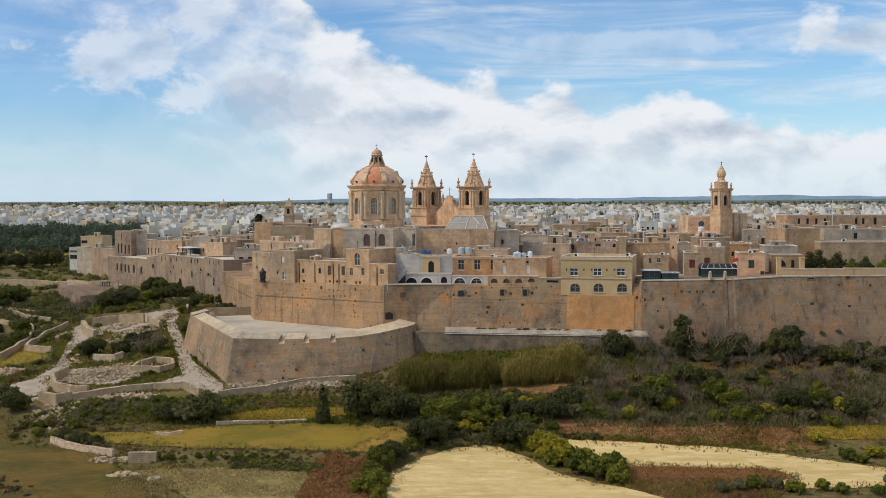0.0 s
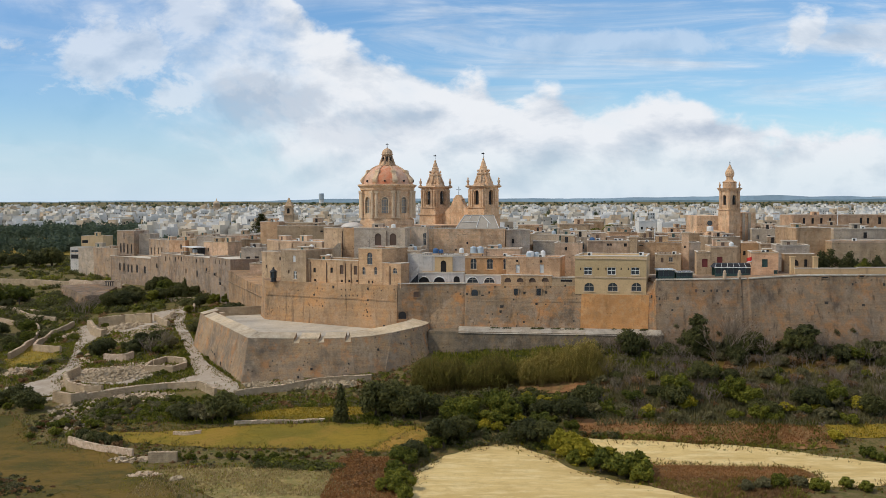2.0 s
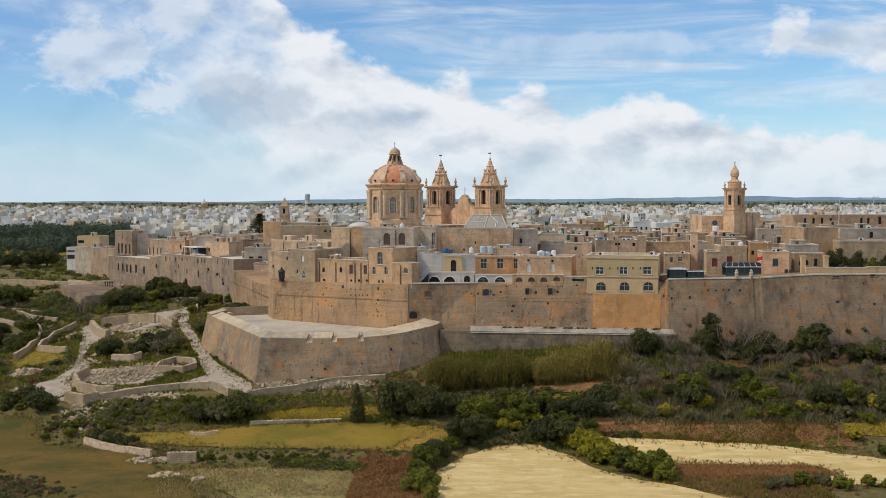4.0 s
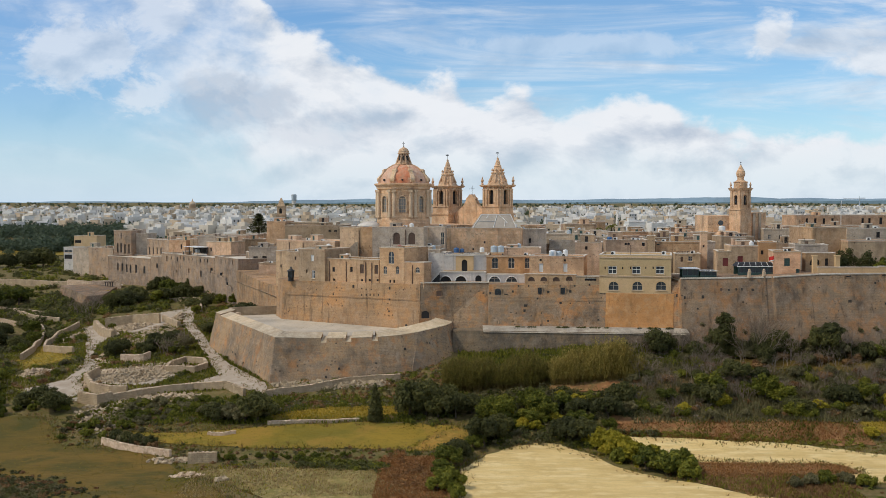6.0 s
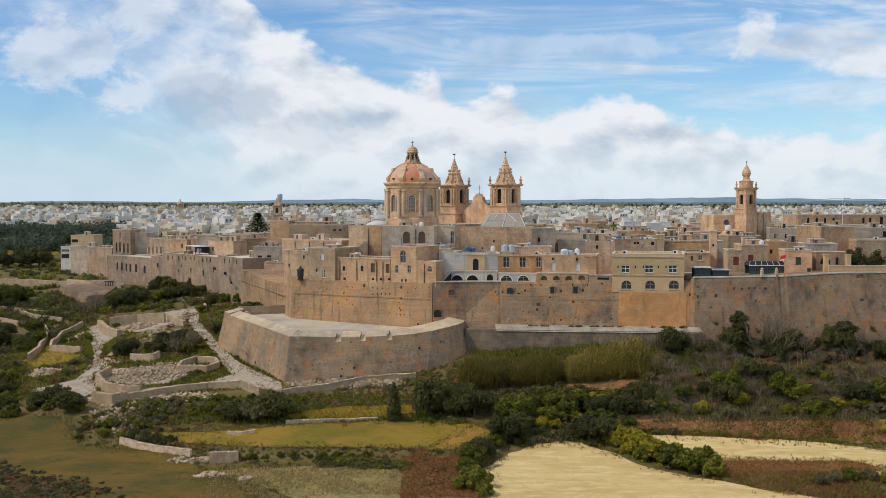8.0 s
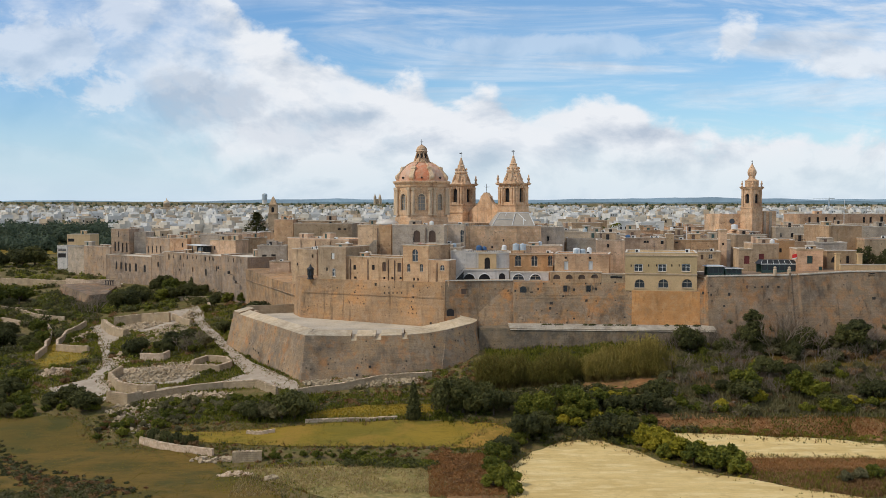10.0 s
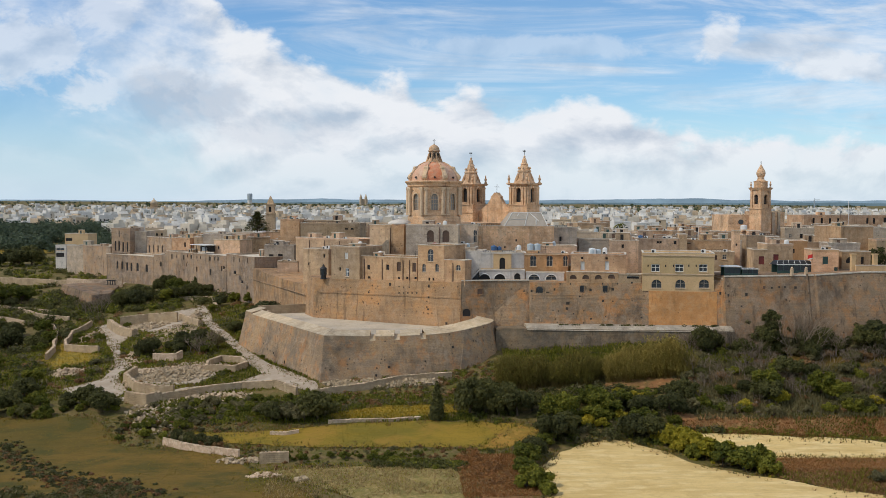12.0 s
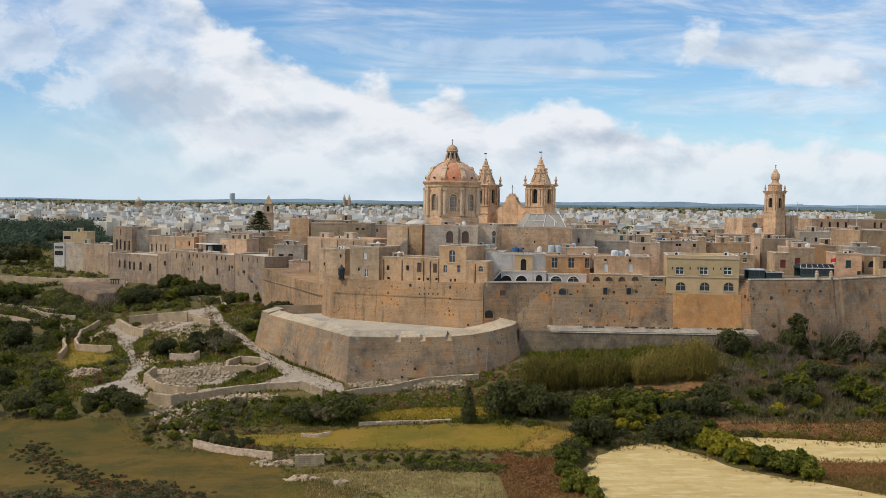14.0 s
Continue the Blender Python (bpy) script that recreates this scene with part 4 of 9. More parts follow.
# ---- houses of the town ----
house("corner_house", "tall tan stone house with pale shuttered windows", (-37.04, 266.07), (-29.36, 261.40), 11, 24, 33.54, "tan", [(4.8, 30.66, 1.07, 1.67, 'p'), (5.15, 26.06, 1.06, 2.12, 'w'), (2.85, 27.48, 0.54, 0.91, 'r')], rim=0.4)
house("side_house", "low buff house with a pale flat roof", (-46.36, 284.00), (-38.84, 279.00), 10, 20, 32.08, "tan", [(1.92, 27.74, 0.59, 0.82, 'r'), (7.53, 30.11, 0.58, 0.97, 'r')], rim=0.4)
house("terrace_house", "long brown stone house with drain pipes and shuttered windows", (-29.44, 262.40), (-14.26, 253.15), 9, 24, 31.15, "warm", [(2.93, 28.04, 0.88, 1.2, 'r'), (8.82, 28.18, 0.87, 1.33, 'r'), (12.26, 27.94, 1.2, 2.35, 'v'), (16.89, 27.97, 1.19, 2.32, 'v'), (3.09, 25.65, 0.88, 0.6, 'r'), (12.25, 25.88, 0.69, 0.59, 'r'), (14.76, 25.99, 0.68, 0.58, 'r'), (17.29, 26.09, 0.68, 0.58, 'r')], rim=0.4, pipes=[1.63, 7.19, 13.53, 15.48])
house("palace", "tall golden stone palace with arched and lancet windows", (-14.06, 252.43), (-7.59, 248.49), 11, 24, 34.45, "warm", [(3.63, 30.77, 1.68, 3.15, 'kA'), (1.72, 28.11, 1.01, 2.01, 'kA'), (5.52, 28.25, 1.0, 2.0, 'kA'), (3.28, 25.94, 0.5, 0.72, 'r'), (4.48, 25.99, 0.5, 0.72, 'r')], rim=0.4)
house("palace_wing", "lower golden stone wing with a round-headed window", (-7.53, 248.45), (-2.59, 245.45), 3.6, 24, 30.92, "warm", [(3.95, 28.77, 1.32, 1.41, 'kA')], rim=0.4, pipes=[2.45])
# the cool shade on this side is put into its grey stone
house("court_house", "shade-grey stone block with a flat roof behind the palace", (-8.05, 263.50), (1.14, 262.00), 9, 26, 33.36, "grey", [], rim=0.4)
house("roof_range", "long grey range with a pale roof edge", (-14.47, 268.00), (1.16, 267.00), 6, 26, 34.22, "grey", [], rim=0.4)
house("white_house", "white-washed house over an arcaded terrace", (2.28, 255.80), (13.38, 255.30), 10, 26, 32.4, "white", [], rim=0.4, band=[28.71])
house("cream_bay", "cream bay of the white house with an arched door", (5.41, 255.20), (10.01, 255.10), 3, 26, 32.43, "yellow", [(2.27, 28.52, 1.46, 3.06, 'rA')], rim=0.1, rooms=False)
house("white_wall_house", "narrow white-washed stair house", (-1.68, 257.00), (2.28, 256.00), 8, 26, 32.78, "white", [], rim=0.4)
house("arcade_house", "white arcade with arched openings under a balcony", (0.81, 252.00), (13.04, 251.50), 3.2, 25, 28.26, "white", [(2.02, 25.41, 3.03, 2.16, 'rA'), (5.91, 25.43, 3.02, 2.16, 'rA'), (10.38, 25.59, 1.58, 2.16, 'rA')], rim=0.25)
house("orange_house", "amber stone house with three arched windows", (13.31, 254.00), (24.40, 253.00), 11, 26, 32.34, "amber", [(2.18, 29.41, 1.6, 2.78, 'kA'), (6.39, 29.44, 1.6, 2.75, 'kA'), (10.42, 29.46, 1.17, 2.73, 'kA')], rim=0.4, band=[32.48])
house("loggia", "pale loggia with wide glazed arches", (13.21, 250.50), (22.75, 249.00), 3, 25, 27.79, "white", [(2.08, 26.13, 2.95, 1.51, 'kA'), (6.39, 26.18, 2.85, 1.46, 'kA')], rim=0.25)
house("tan_house", "tan stone house with pale doors on a terrace", (23.66, 244.56), (36.71, 241.63), 9, 25.5, 32.7, "warm", [(2.88, 29.14, 1.01, 2.1, 'p'), (8.86, 29.23, 1.0, 2.1, 'p'), (2.74, 31.87, 0.57, 0.56, 'r'), (8.71, 31.8, 0.57, 0.56, 'r')], rim=0.4)
house("arched_terrace", "stone terrace with a row of low walled-up arches", (22.38, 243.40), (34.66, 240.64), 1.3, 25.95, 28.49, "warm", [(1.68, 26.9, 1.72, 1.12, 'vA'), (4.75, 26.95, 1.71, 1.11, 'vA'), (7.79, 27.0, 1.71, 1.11, 'vA'), (10.96, 27.2, 1.71, 1.11, 'vA')], rim=0.2)
house("shed", "low stone link with a wide dark opening", (34.73, 240.62), (40.11, 239.41), 3, 26, 28.14, "tan", [(3.48, 27.28, 2.85, 0.71, 'r')], rim=0.2)
house("yellow_house", "cream-yellow house with white casements over arched windows", (40.07, 238.56), (56.51, 234.86), 13, 24.45, 33.29, "yellow", [(3.12, 29.14, 1.98, 1.8, 'w'), (8.72, 29.22, 1.98, 1.79, 'w'), (14.27, 29.31, 1.98, 1.79, 'w'), (3.41, 25.18, 2.41, 2.07, 'kA'), (9.02, 25.28, 2.41, 2.07, 'kA'), (14.57, 25.39, 2.41, 2.07, 'kA'), (1.36, 30.28, 0.28, 0.55, 'r'), (5.52, 30.34, 0.28, 0.55, 'r'), (7.39, 30.37, 0.28, 0.55, 'r'), (10.97, 30.42, 0.28, 0.55, 'r'), (12.68, 30.44, 0.28, 0.55, 'r')], rim=0.4, band=[28.63, 33.11], split=(28.7, "olive"), rooms=False)
house("penthouse", "tan rooftop room with a pale coping", (17.93, 260.00), (27.64, 259.00), 8, 30, 33.97, "tan", [], rim=0.4)
house("rooftop_house", "tan house with white coping and a small window", (36.52, 258.00), (43.44, 257.00), 8, 27, 35.53, "tan", [(2.93, 34.03, 0.6, 0.89, 'r')], rim=0.4)
house("back_house", "tan house with small dark windows", (46.40, 270.00), (57.46, 269.00), 12, 26, 35.69, "tan", [(5.34, 34.71, 0.63, 0.63, 'r'), (6.1, 34.72, 0.63, 0.63, 'r'), (10.05, 34.49, 0.79, 1.05, 'r')], rim=0.4)
house("stair_tower", "square tan stair tower above a roof", (57.45, 269.00), (59.51, 268.60), 6, 26, 36.8, "tan", [], rim=0.4)
house("broad_house", "broad tan house with a low parapet", (60.44, 272.00), (73.73, 270.00), 12, 26, 35.15, "warm", [(0.63, 34.6, 0.97, 0.4, 'r'), (8.68, 30.78, 0.97, 0.96, 'r')], rim=0.4)
house("slim_tower", "slim square stone tower with a pale cap", (70.17, 262.00), (71.88, 261.70), 4, 26, 38.08, "tan", [(0.77, 34.43, 0.47, 0.62, 'r')], rim=0.4)
house("low_house", "low tan house by a roof garden", (62.76, 259.00), (69.16, 258.00), 7, 26, 32.53, "tan", [(3.92, 31.02, 1.08, 1.22, 'k'), (1.75, 30.85, 0.62, 1.22, 'v')], rim=0.4)
house("red_door_house", "tan house with dark red doors and a pale roof", (71.73, 251.00), (75.03, 250.50), 9, 27, 33.51, "tan", [(1.98, 30.15, 1.36, 2.09, 'd')], rim=0.4)
house("red_door_block", "taller tan block with a dark red door", (75.05, 250.50), (81.57, 250.00), 9, 27, 34.97, "tan", [(2.26, 30.82, 1.35, 1.95, 'd')], rim=0.4)
# amber stone carries the orange light on this wall
house("orange_block", "bright orange-lit stone block", (85.63, 262.00), (89.78, 261.00), 10, 27, 35.38, "amber", [(0.75, 32.54, 0.65, 1.1, 'r')], rim=0.4)
house("shutter_house", "tan house with green shutters and a pale coping", (82.31, 240.00), (88.53, 239.00), 8, 28, 34.04, "warm", [(3.2, 30.92, 1.32, 1.89, 'g'), (5.73, 28.33, 0.88, 1.89, 'g')], rim=0.4)
house("grey_house", "grey stone house with a flat roof", (92.32, 254.00), (100.35, 253.00), 8, 28, 35.11, "grey", [], rim=0.4)
house("yard_house", "low tan house by a walled yard", (91.13, 243.00), (98.16, 242.50), 3, 28, 33.48, "warm", [(2.21, 30.98, 2.38, 1.64, 'rA'), (5.05, 30.78, 0.75, 1.79, 'r')], rim=0.4)
house("big_block", "big plain stone block with a flat top", (101.01, 266.00), (110.39, 267.00), 14, 27, 39.18, "warm", [], rim=0.4)
house("pale_block", "pale grey house with a dark doorway", (114.28, 276.00), (135.43, 277.00), 10, 28, 38.63, "grey", [(8.75, 36.5, 1.04, 1.56, 'r')], rim=0.4)
house("garden_block", "tan stone house beside dark garden trees", (108.99, 262.00), (134.16, 262.00), 9, 28, 35.83, "tan", [], rim=0.4)
house("convent", "long stone convent with rows of windows", (129.77, 362.00), (187.24, 362.00), 16, 30, 41.12, "warm", [(3.76, 38.56, 0.88, 1.98, 'r'), (6.86, 38.56, 0.88, 1.99, 'r'), (9.96, 38.55, 0.89, 2.0, 'r'), (13.06, 38.55, 0.89, 2.0, 'r'), (24.02, 38.54, 0.9, 2.02, 'r'), (26.5, 38.54, 0.9, 2.03, 'r'), (30.64, 38.31, 1.13, 2.49, 'r'), (36.84, 38.3, 1.14, 2.5, 'r'), (43.05, 38.29, 1.15, 2.52, 'r')], rim=0.5, category="convent")
house("nave_range", "long plain stone range below the cathedral roof", (2.61, 274.50), (24.07, 276.00), 9, 28, 38.81, "church", [(7.73, 33.14, 0.47, 0.47, 'r'), (10.9, 34.95, 0.47, 0.63, 'r')], rim=0.4)
house("pale_end", "pale grey weathered end wall of the range", (24.32, 278.00), (31.03, 279.00), 8, 28, 38.41, "grey", [(2.05, 34.98, 0.65, 1.28, 'r')], rim=0.4)
house("apse_block", "tall plain stone block beside the cathedral", (-27.32, 279.00), (-21.12, 275.00), 14, 25, 39.02, "tan", [], rim=0.4, pipes=[6.99])
house("apse_corner", "stone corner block of the cathedral precinct", (-21.07, 275.00), (-17.75, 274.00), 9, 25, 39.27, "warm", [], rim=0.4)
house("sacristy", "grey stone range with two blind arches", (-17.21, 268.00), (-3.25, 266.00), 9, 28, 39.28, "grey", [(6.68, 35.05, 1.85, 3.21, 'vA'), (10.86, 35.07, 1.85, 3.2, 'vA')], rim=0.4, pipes=[9.16])
house("transept", "grey stone range with a tall arched window", (-3.26, 273.00), (2.43, 272.00), 9, 28, 39.32, "grey", [(5.15, 34.76, 0.95, 3.42, 'kA')], rim=0.4)
house("long_range", "long buff stone range with a flat roof", (-52.24, 318.00), (-31.28, 300.00), 12, 22, 34.1, "tan", [], rim=0.4, pipes=[6.34, 13.03, 19.55, 24.64])
house("upper_range", "broad stone range under a flat roof", (-52.66, 336.00), (-32.69, 334.00), 14, 25, 38.25, "tan", [(15.6, 36.49, 0.97, 0.58, 'r'), (17.54, 36.49, 0.97, 0.58, 'r')], rim=0.4)
house("square_tower", "square stone tower block", (-60.56, 345.00), (-53.90, 344.00), 10, 25, 39.44, "warm", [], rim=0.4)
house("far_range", "wide stone range behind the cathedral close", (-52.54, 348.00), (-36.53, 347.00), 8, 25, 38.99, "tan", [], rim=0.4)
house("grey_flat", "grey house with two dark windows", (-64.24, 332.00), (-54.39, 331.00), 10, 20, 30.94, "grey", [(2.3, 27.16, 1.55, 1.16, 'r'), (5.41, 26.69, 1.55, 1.73, 'r')], rim=0.4)
house("small_flat", "low tan roof room", (-58.12, 318.00), (-51.59, 317.00), 6, 20, 26.45, "tan", [], rim=0.4)
house("long_house", "long sunlit wall of old houses with scattered windows", (-109.02, 384.00), (-79.92, 349.00), 14, 12, 26.44, "rose", [(4.58, 23.82, 1.06, 2.03, 'r'), (8.65, 24.67, 0.7, 1.12, 'r'), (14.12, 24.15, 1.04, 1.77, 'r'), (17.07, 25.03, 0.69, 1.1, 'r'), (19.97, 24.73, 1.02, 1.52, 'r'), (24.25, 24.93, 0.67, 1.08, 'r'), (27.07, 24.95, 0.67, 1.28, 'r'), (16.49, 21.6, 0.69, 1.54, 'r'), (24.14, 20.2, 1.01, 1.72, 'r'), (13.5, 19.85, 0.69, 0.88, 'r'), (33.96, 24.64, 0.99, 1.65, 'r'), (37.12, 24.89, 0.65, 1.4, 'r'), (39.78, 24.9, 0.97, 1.39, 'r'), (34.29, 19.41, 1.32, 2.31, 'r'), (42.33, 21.29, 0.97, 1.86, 'r')], rim=0.4)
house("corner_range", "sunlit old houses with iron balconies", (-79.72, 348.50), (-66.56, 326.50), 14, 12, 27.21, "rose", [(7.05, 25.17, 0.78, 1.6, 'r'), (12.43, 25.36, 0.77, 1.38, 'r'), (19.39, 25.43, 0.75, 1.55, 'v'), (8.71, 20.46, 0.78, 1.8, 'r')], rim=0.4)
house("palace_wall", "high stone building with six tall arched windows", (-140.08, 412.00), (-115.42, 390.00), 12, 10, 23.86, "rose", [(7.92, 18.52, 1.31, 3.18, 'rA'), (11.43, 18.45, 1.3, 3.16, 'rA'), (14.89, 18.02, 1.29, 3.38, 'rA'), (17.89, 17.94, 1.29, 3.36, 'rA'), (22.14, 18.14, 1.59, 3.33, 'rA'), (28.39, 18.1, 1.57, 3.05, 'rA')], rim=0.4)
house("shaded_end", "shaded stone end wall of the high building", (-115.34, 390.00), (-109.18, 384.50), 12, 10, 24.8, "rose", [(4.59, 20.67, 1.23, 1.84, 'r')], rim=0.4)
house("round_tower", "stone block with tall pilasters and dark openings", (-140.90, 422.00), (-132.16, 418.00), 9, 20, 34.2, "rose", [(2.04, 25.13, 0.84, 4.05, 'r'), (3.91, 25.17, 0.83, 4.04, 'r'), (6.07, 24.74, 0.83, 4.03, 'r'), (8.24, 24.78, 0.83, 4.02, 'r'), (4.0, 30.99, 0.56, 2.53, 'r')], rim=0.4)
house("dark_block", "plain shaded stone block", (-133.13, 421.00), (-125.85, 420.00), 9, 20, 32.79, "grey", [], rim=0.4)
house("gallery_house", "stone house with a gallery of arched windows", (-124.08, 414.00), (-110.19, 398.00), 10, 20, 30.87, "rose", [(2.03, 24.89, 1.13, 2.95, 'rA'), (5.84, 25.04, 1.12, 2.93, 'rA'), (9.59, 25.19, 1.11, 2.9, 'rA'), (13.29, 25.33, 1.1, 2.88, 'rA')], rim=0.4)
house("left_bastion", "plain buttressed stone block at the end of the walls", (-165.65, 440.00), (-157.88, 438.00), 14, 11, 25.91, "grey", [], rim=0.4)
house("left_block", "plain stone block with a broken top", (-157.88, 438.00), (-142.26, 425.00), 12, 11, 26.25, "rose", [], rim=0.4)
house("cream_house", "cream house with a roof terrace", (-176.58, 470.00), (-165.48, 469.00), 10, 16, 30.22, "yellow", [(1.91, 27.22, 3.16, 1.43, 'r')], rim=0.4)
house("balcony_house", "white house with dark balconies", (-175.72, 455.00), (-170.92, 454.00), 9, 14, 25.5, "white", [(2.23, 20.53, 3.98, 1.95, 'r'), (2.28, 23.54, 3.98, 1.11, 'k')], rim=0.4)
house("roof_house", "tan house with roof rooms", (-88.54, 372.00), (-78.33, 368.00), 9, 18, 31.3, "tan", [(1.97, 28.1, 0.7, 1.31, 'r')], rim=0.4)
house("stepped_house", "tan roof room over the old houses", (-109.36, 395.00), (-101.81, 392.00), 9, 18, 31.09, "warm", [(5.93, 27.95, 0.75, 1.86, 'r')], rim=0.4)

# ---- the cathedral ----
def square(s, z, turn=0.0):
    """The corners of a square of side s at height z."""
    return [(s * 0.70711 * math.cos(turn + math.pi / 4 + i * math.pi / 2), s * 0.70711 * math.sin(turn + math.pi / 4 + i * math.pi / 2), z) for i in range(4)]


def urn(owner, x, y, z, s=1.0):
    bm = bmesh.new()
    lathe(bm, [(0.32 * s, z), (0.32 * s, z + 0.3 * s), (0.14 * s, z + 0.4 * s), (0.36 * s, z + 0.9 * s), (0.30 * s, z + 1.2 * s), (0.12 * s, z + 1.35 * s), (0.2 * s, z + 1.6 * s), (0.03, z + 2.0 * s)], 10, x, y)
    return part("urn", bm, M["church"], owner)


def cross(owner, x, y, z, h=1.4):
    bm = bmesh.new()
    rod(bm, (x, y, z), (x, y, z + h), 0.07)
    rod(bm, (x - h * 0.3, y, z + h * 0.66), (x + h * 0.3, y, z + h * 0.66), 0.06)
    lathe(bm, [(0.02, z - 0.12), (0.2, z), (0.02, z + 0.2)], 8, x, y)
    return part("cross", bm, M["iron"], owner)


def cathedral():
    cx, cy = -9.3, 280.6
    own = thing("cathedral", Matrix.Translation((cx, cy, 30)), "honey-stone baroque cathedral with red dome and two bell towers", "cathedral")
    z = lambda v: v - 30
    # body: nave and transepts in plan, along the axis towards the towers
    ax = Vector((0.67, 0.74))          # from dome to facade
    ang = math.atan2(ax.y, ax.x)
    body = Matrix.Rotation(ang, 4, "Z")
    bm = bmesh.new()
    box(bm, -9, 26, -9, 9, z(26), z(39.9), body)
    part("nave", bm, M["church"], own)
    bm = bmesh.new()
    box(bm, -7.5, 7.5, -10.5, 15, z(26), z(39.2), body)
    part("transept", bm, M["church"], own)
    bm = bmesh.new()
    prism(bm, [(19.4, -4.6, z(39.25)), (31.8, -4.6, z(39.25)), (31.8, 10, z(39.25)), (19.4, 10, z(39.25))], [(22.0, -1.6, z(42.9)), (30.2, -1.6, z(42.9)), (30.2, 7, z(42.9)), (22.0, 7, z(42.9))])
    hip = part("hipped_roof", bm, M["lead"], own, "grey hipped roof with pale sealing straps")
    bm = bmesh.new()
    for a, b in (((19.6, -4.6, 39.35), (22.0, -1.68, 42.95)), ((22.0, -1.68, 42.95), (30.2, -1.68, 42.95)), ((31.6, -4.6, 39.35), (30.2, -1.68, 42.95)), ((25.2, -4.65, 39.35), (26.4, -1.7, 42.95)), ((21.0, -3.2, 41.1), (25.8, -3.2, 41.1)), ((23.4, -2.4, 42.0), (24.0, -1.7, 42.95)), ((28.0, -2.4, 42.0), (29.2, -3.6, 40.6)), ((27.0, -1.8, 42.8), (28.6, -3.0, 41.3)), ((28.6, -3.0, 41.3), (28.4, -4.4, 39.6))):
        rod(bm, (a[0], a[1], z(a[2])), (b[0], b[1], z(b[2])), 0.09, 6)
    part("strap", bm, M["frame"], hip)
    # drum: eight sides, pilaster pairs at the corners, arched windows between
    bm = bmesh.new()
    lathe(bm, [(8.0, z(39.2)), (8.0, z(41.6)), (7.7, z(41.9)), (7.7, z(42.2))], 8, 0, 0, math.pi / 8)
    part("drum_base", bm, M["church"], own)
    R = 7.15
    side = 2 * R * math.tan(math.pi / 8)
    drum = part("drum", _drum_core(R - 0.5, z), M["church"], own)
    for k in range(8):
        a = -math.pi / 2 + k * math.pi / 4
        face = Matrix.Rotation(a + math.pi / 2, 4, "Z") @ Matrix.Translation((-side / 2, -R, 0))
        bm = bmesh.new()
        wall_face(bm, side, z(42.2), z(50.6), [(side / 2, z(43.6), 2.1, 4.6, True)], 0.45)
        part("drum_wall", bm, M["church"], own, m=face)
        bm = bmesh.new()
        pane_mesh(bm, side / 2, z(43.6), 2.1, 4.6, True, 0.4)
        w = part("window", bm, M["drum_glass"], own, m=face)
        bm = bmesh.new()
        for i in (-0.35, 0.35):
            box(bm, side / 2 + i - 0.05, side / 2 + i + 0.05, 0.28, 0.38, z(43.6), z(47.7))
        for i in range(4):
            box(bm, side / 2 - 1.05, side / 2 + 1.05, 0.27, 0.375, z(44.4 + i), z(44.52 + i))
        part("window_frame", bm, M["stone_trim"], w)
        bm = bmesh.new()
        pts = arch_points(side / 2, z(43.6), 2.1, 4.6, 10)
        for p, q in zip(pts, pts[1:]):
            rod(bm, (p[0], -0.05, p[1]), (q[0], -0.05, q[1]), 0.17, 6)
        part("surround", bm, M["stone_trim"], w)
        for s in (-1, 1):
            bm = bmesh.new()
            x = side / 2 + s * (side / 2 - 0.62)
            rod(bm, (x, -0.22, z(42.6)), (x, -0.22, z(49.2)), 0.5, 12, 0.44)
            box(bm, x - 0.62, x + 0.62, -0.72, -0.003, z(49.203), z(49.9))
            box(bm, x - 0.62, x + 0.62, -0.72, -0.003, z(42.2), z(42.597))
            part("pilaster", bm, M["stone_trim"], own, m=face)
    bm = bmesh.new()
    lathe(bm, [(7.75, z(49.95)), (8.1, z(50.15)), (8.1, z(50.6)), (8.25, z(50.8)), (8.75, z(51.3)), (8.75, z(51.6)), (7.6, z(51.75))], 8, 0, 0, math.pi / 8)
    part("cornice", bm, M["church"], own)
    prof = [(7.2, z(51.7)), (7.15, z(52.4)), (6.9, z(53.3)), (6.35, z(54.3)), (5.5, z(55.25)), (4.4, z(56.1)), (3.2, z(56.75)), (1.8, z(57.15))]
    for k in range(8):
        bm = bmesh.new()
        a0, a1 = math.pi / 8 + k * math.pi / 4, math.pi / 8 + (k + 1) * math.pi / 4
        n = 5
        g = [[bm.verts.new((r * math.cos(a0 + (a1 - a0) * i / n), r * math.sin(a0 + (a1 - a0) * i / n), h)) for i in range(n + 1)] for r, h in prof]
        for p, q in zip(g, g[1:]):
            for i in range(n):
                bm.faces.new((p[i], p[i + 1], q[i + 1], q[i]))
        part("dome_panel", bm, M["dome_red"] if k % 2 else M["dome_pale"], own, "", True)
        a = math.pi / 8 + k * math.pi / 4
        bm = bmesh.new()
        for (r, h), (r2, h2) in zip(prof, prof[1:]):
            rod(bm, ((r + 0.05) * math.cos(a), (r + 0.05) * math.sin(a), h), ((r2 + 0.05) * math.cos(a), (r2 + 0.05) * math.sin(a), h2), 0.26, 8, 0.2)
        rib = part("rib", bm, M["church"], own)
        bm = bmesh.new()
        # a tall volute: rolled at its foot and its head, a broad band between
        d, e = Vector((-math.sin(a), math.cos(a), 0)), Vector((math.cos(a), math.sin(a), 0))
        for rr, h, s in ((6.95, z(52.75), 0.85), (5.65, z(55.2), 0.56)):
            c = e * rr + Vector((0, 0, h))
            rod(bm, c - d * 0.62, c + d * 0.62, s, 14)
            rod(bm, c - d * 0.74, c + d * 0.74, s * 0.45, 10)
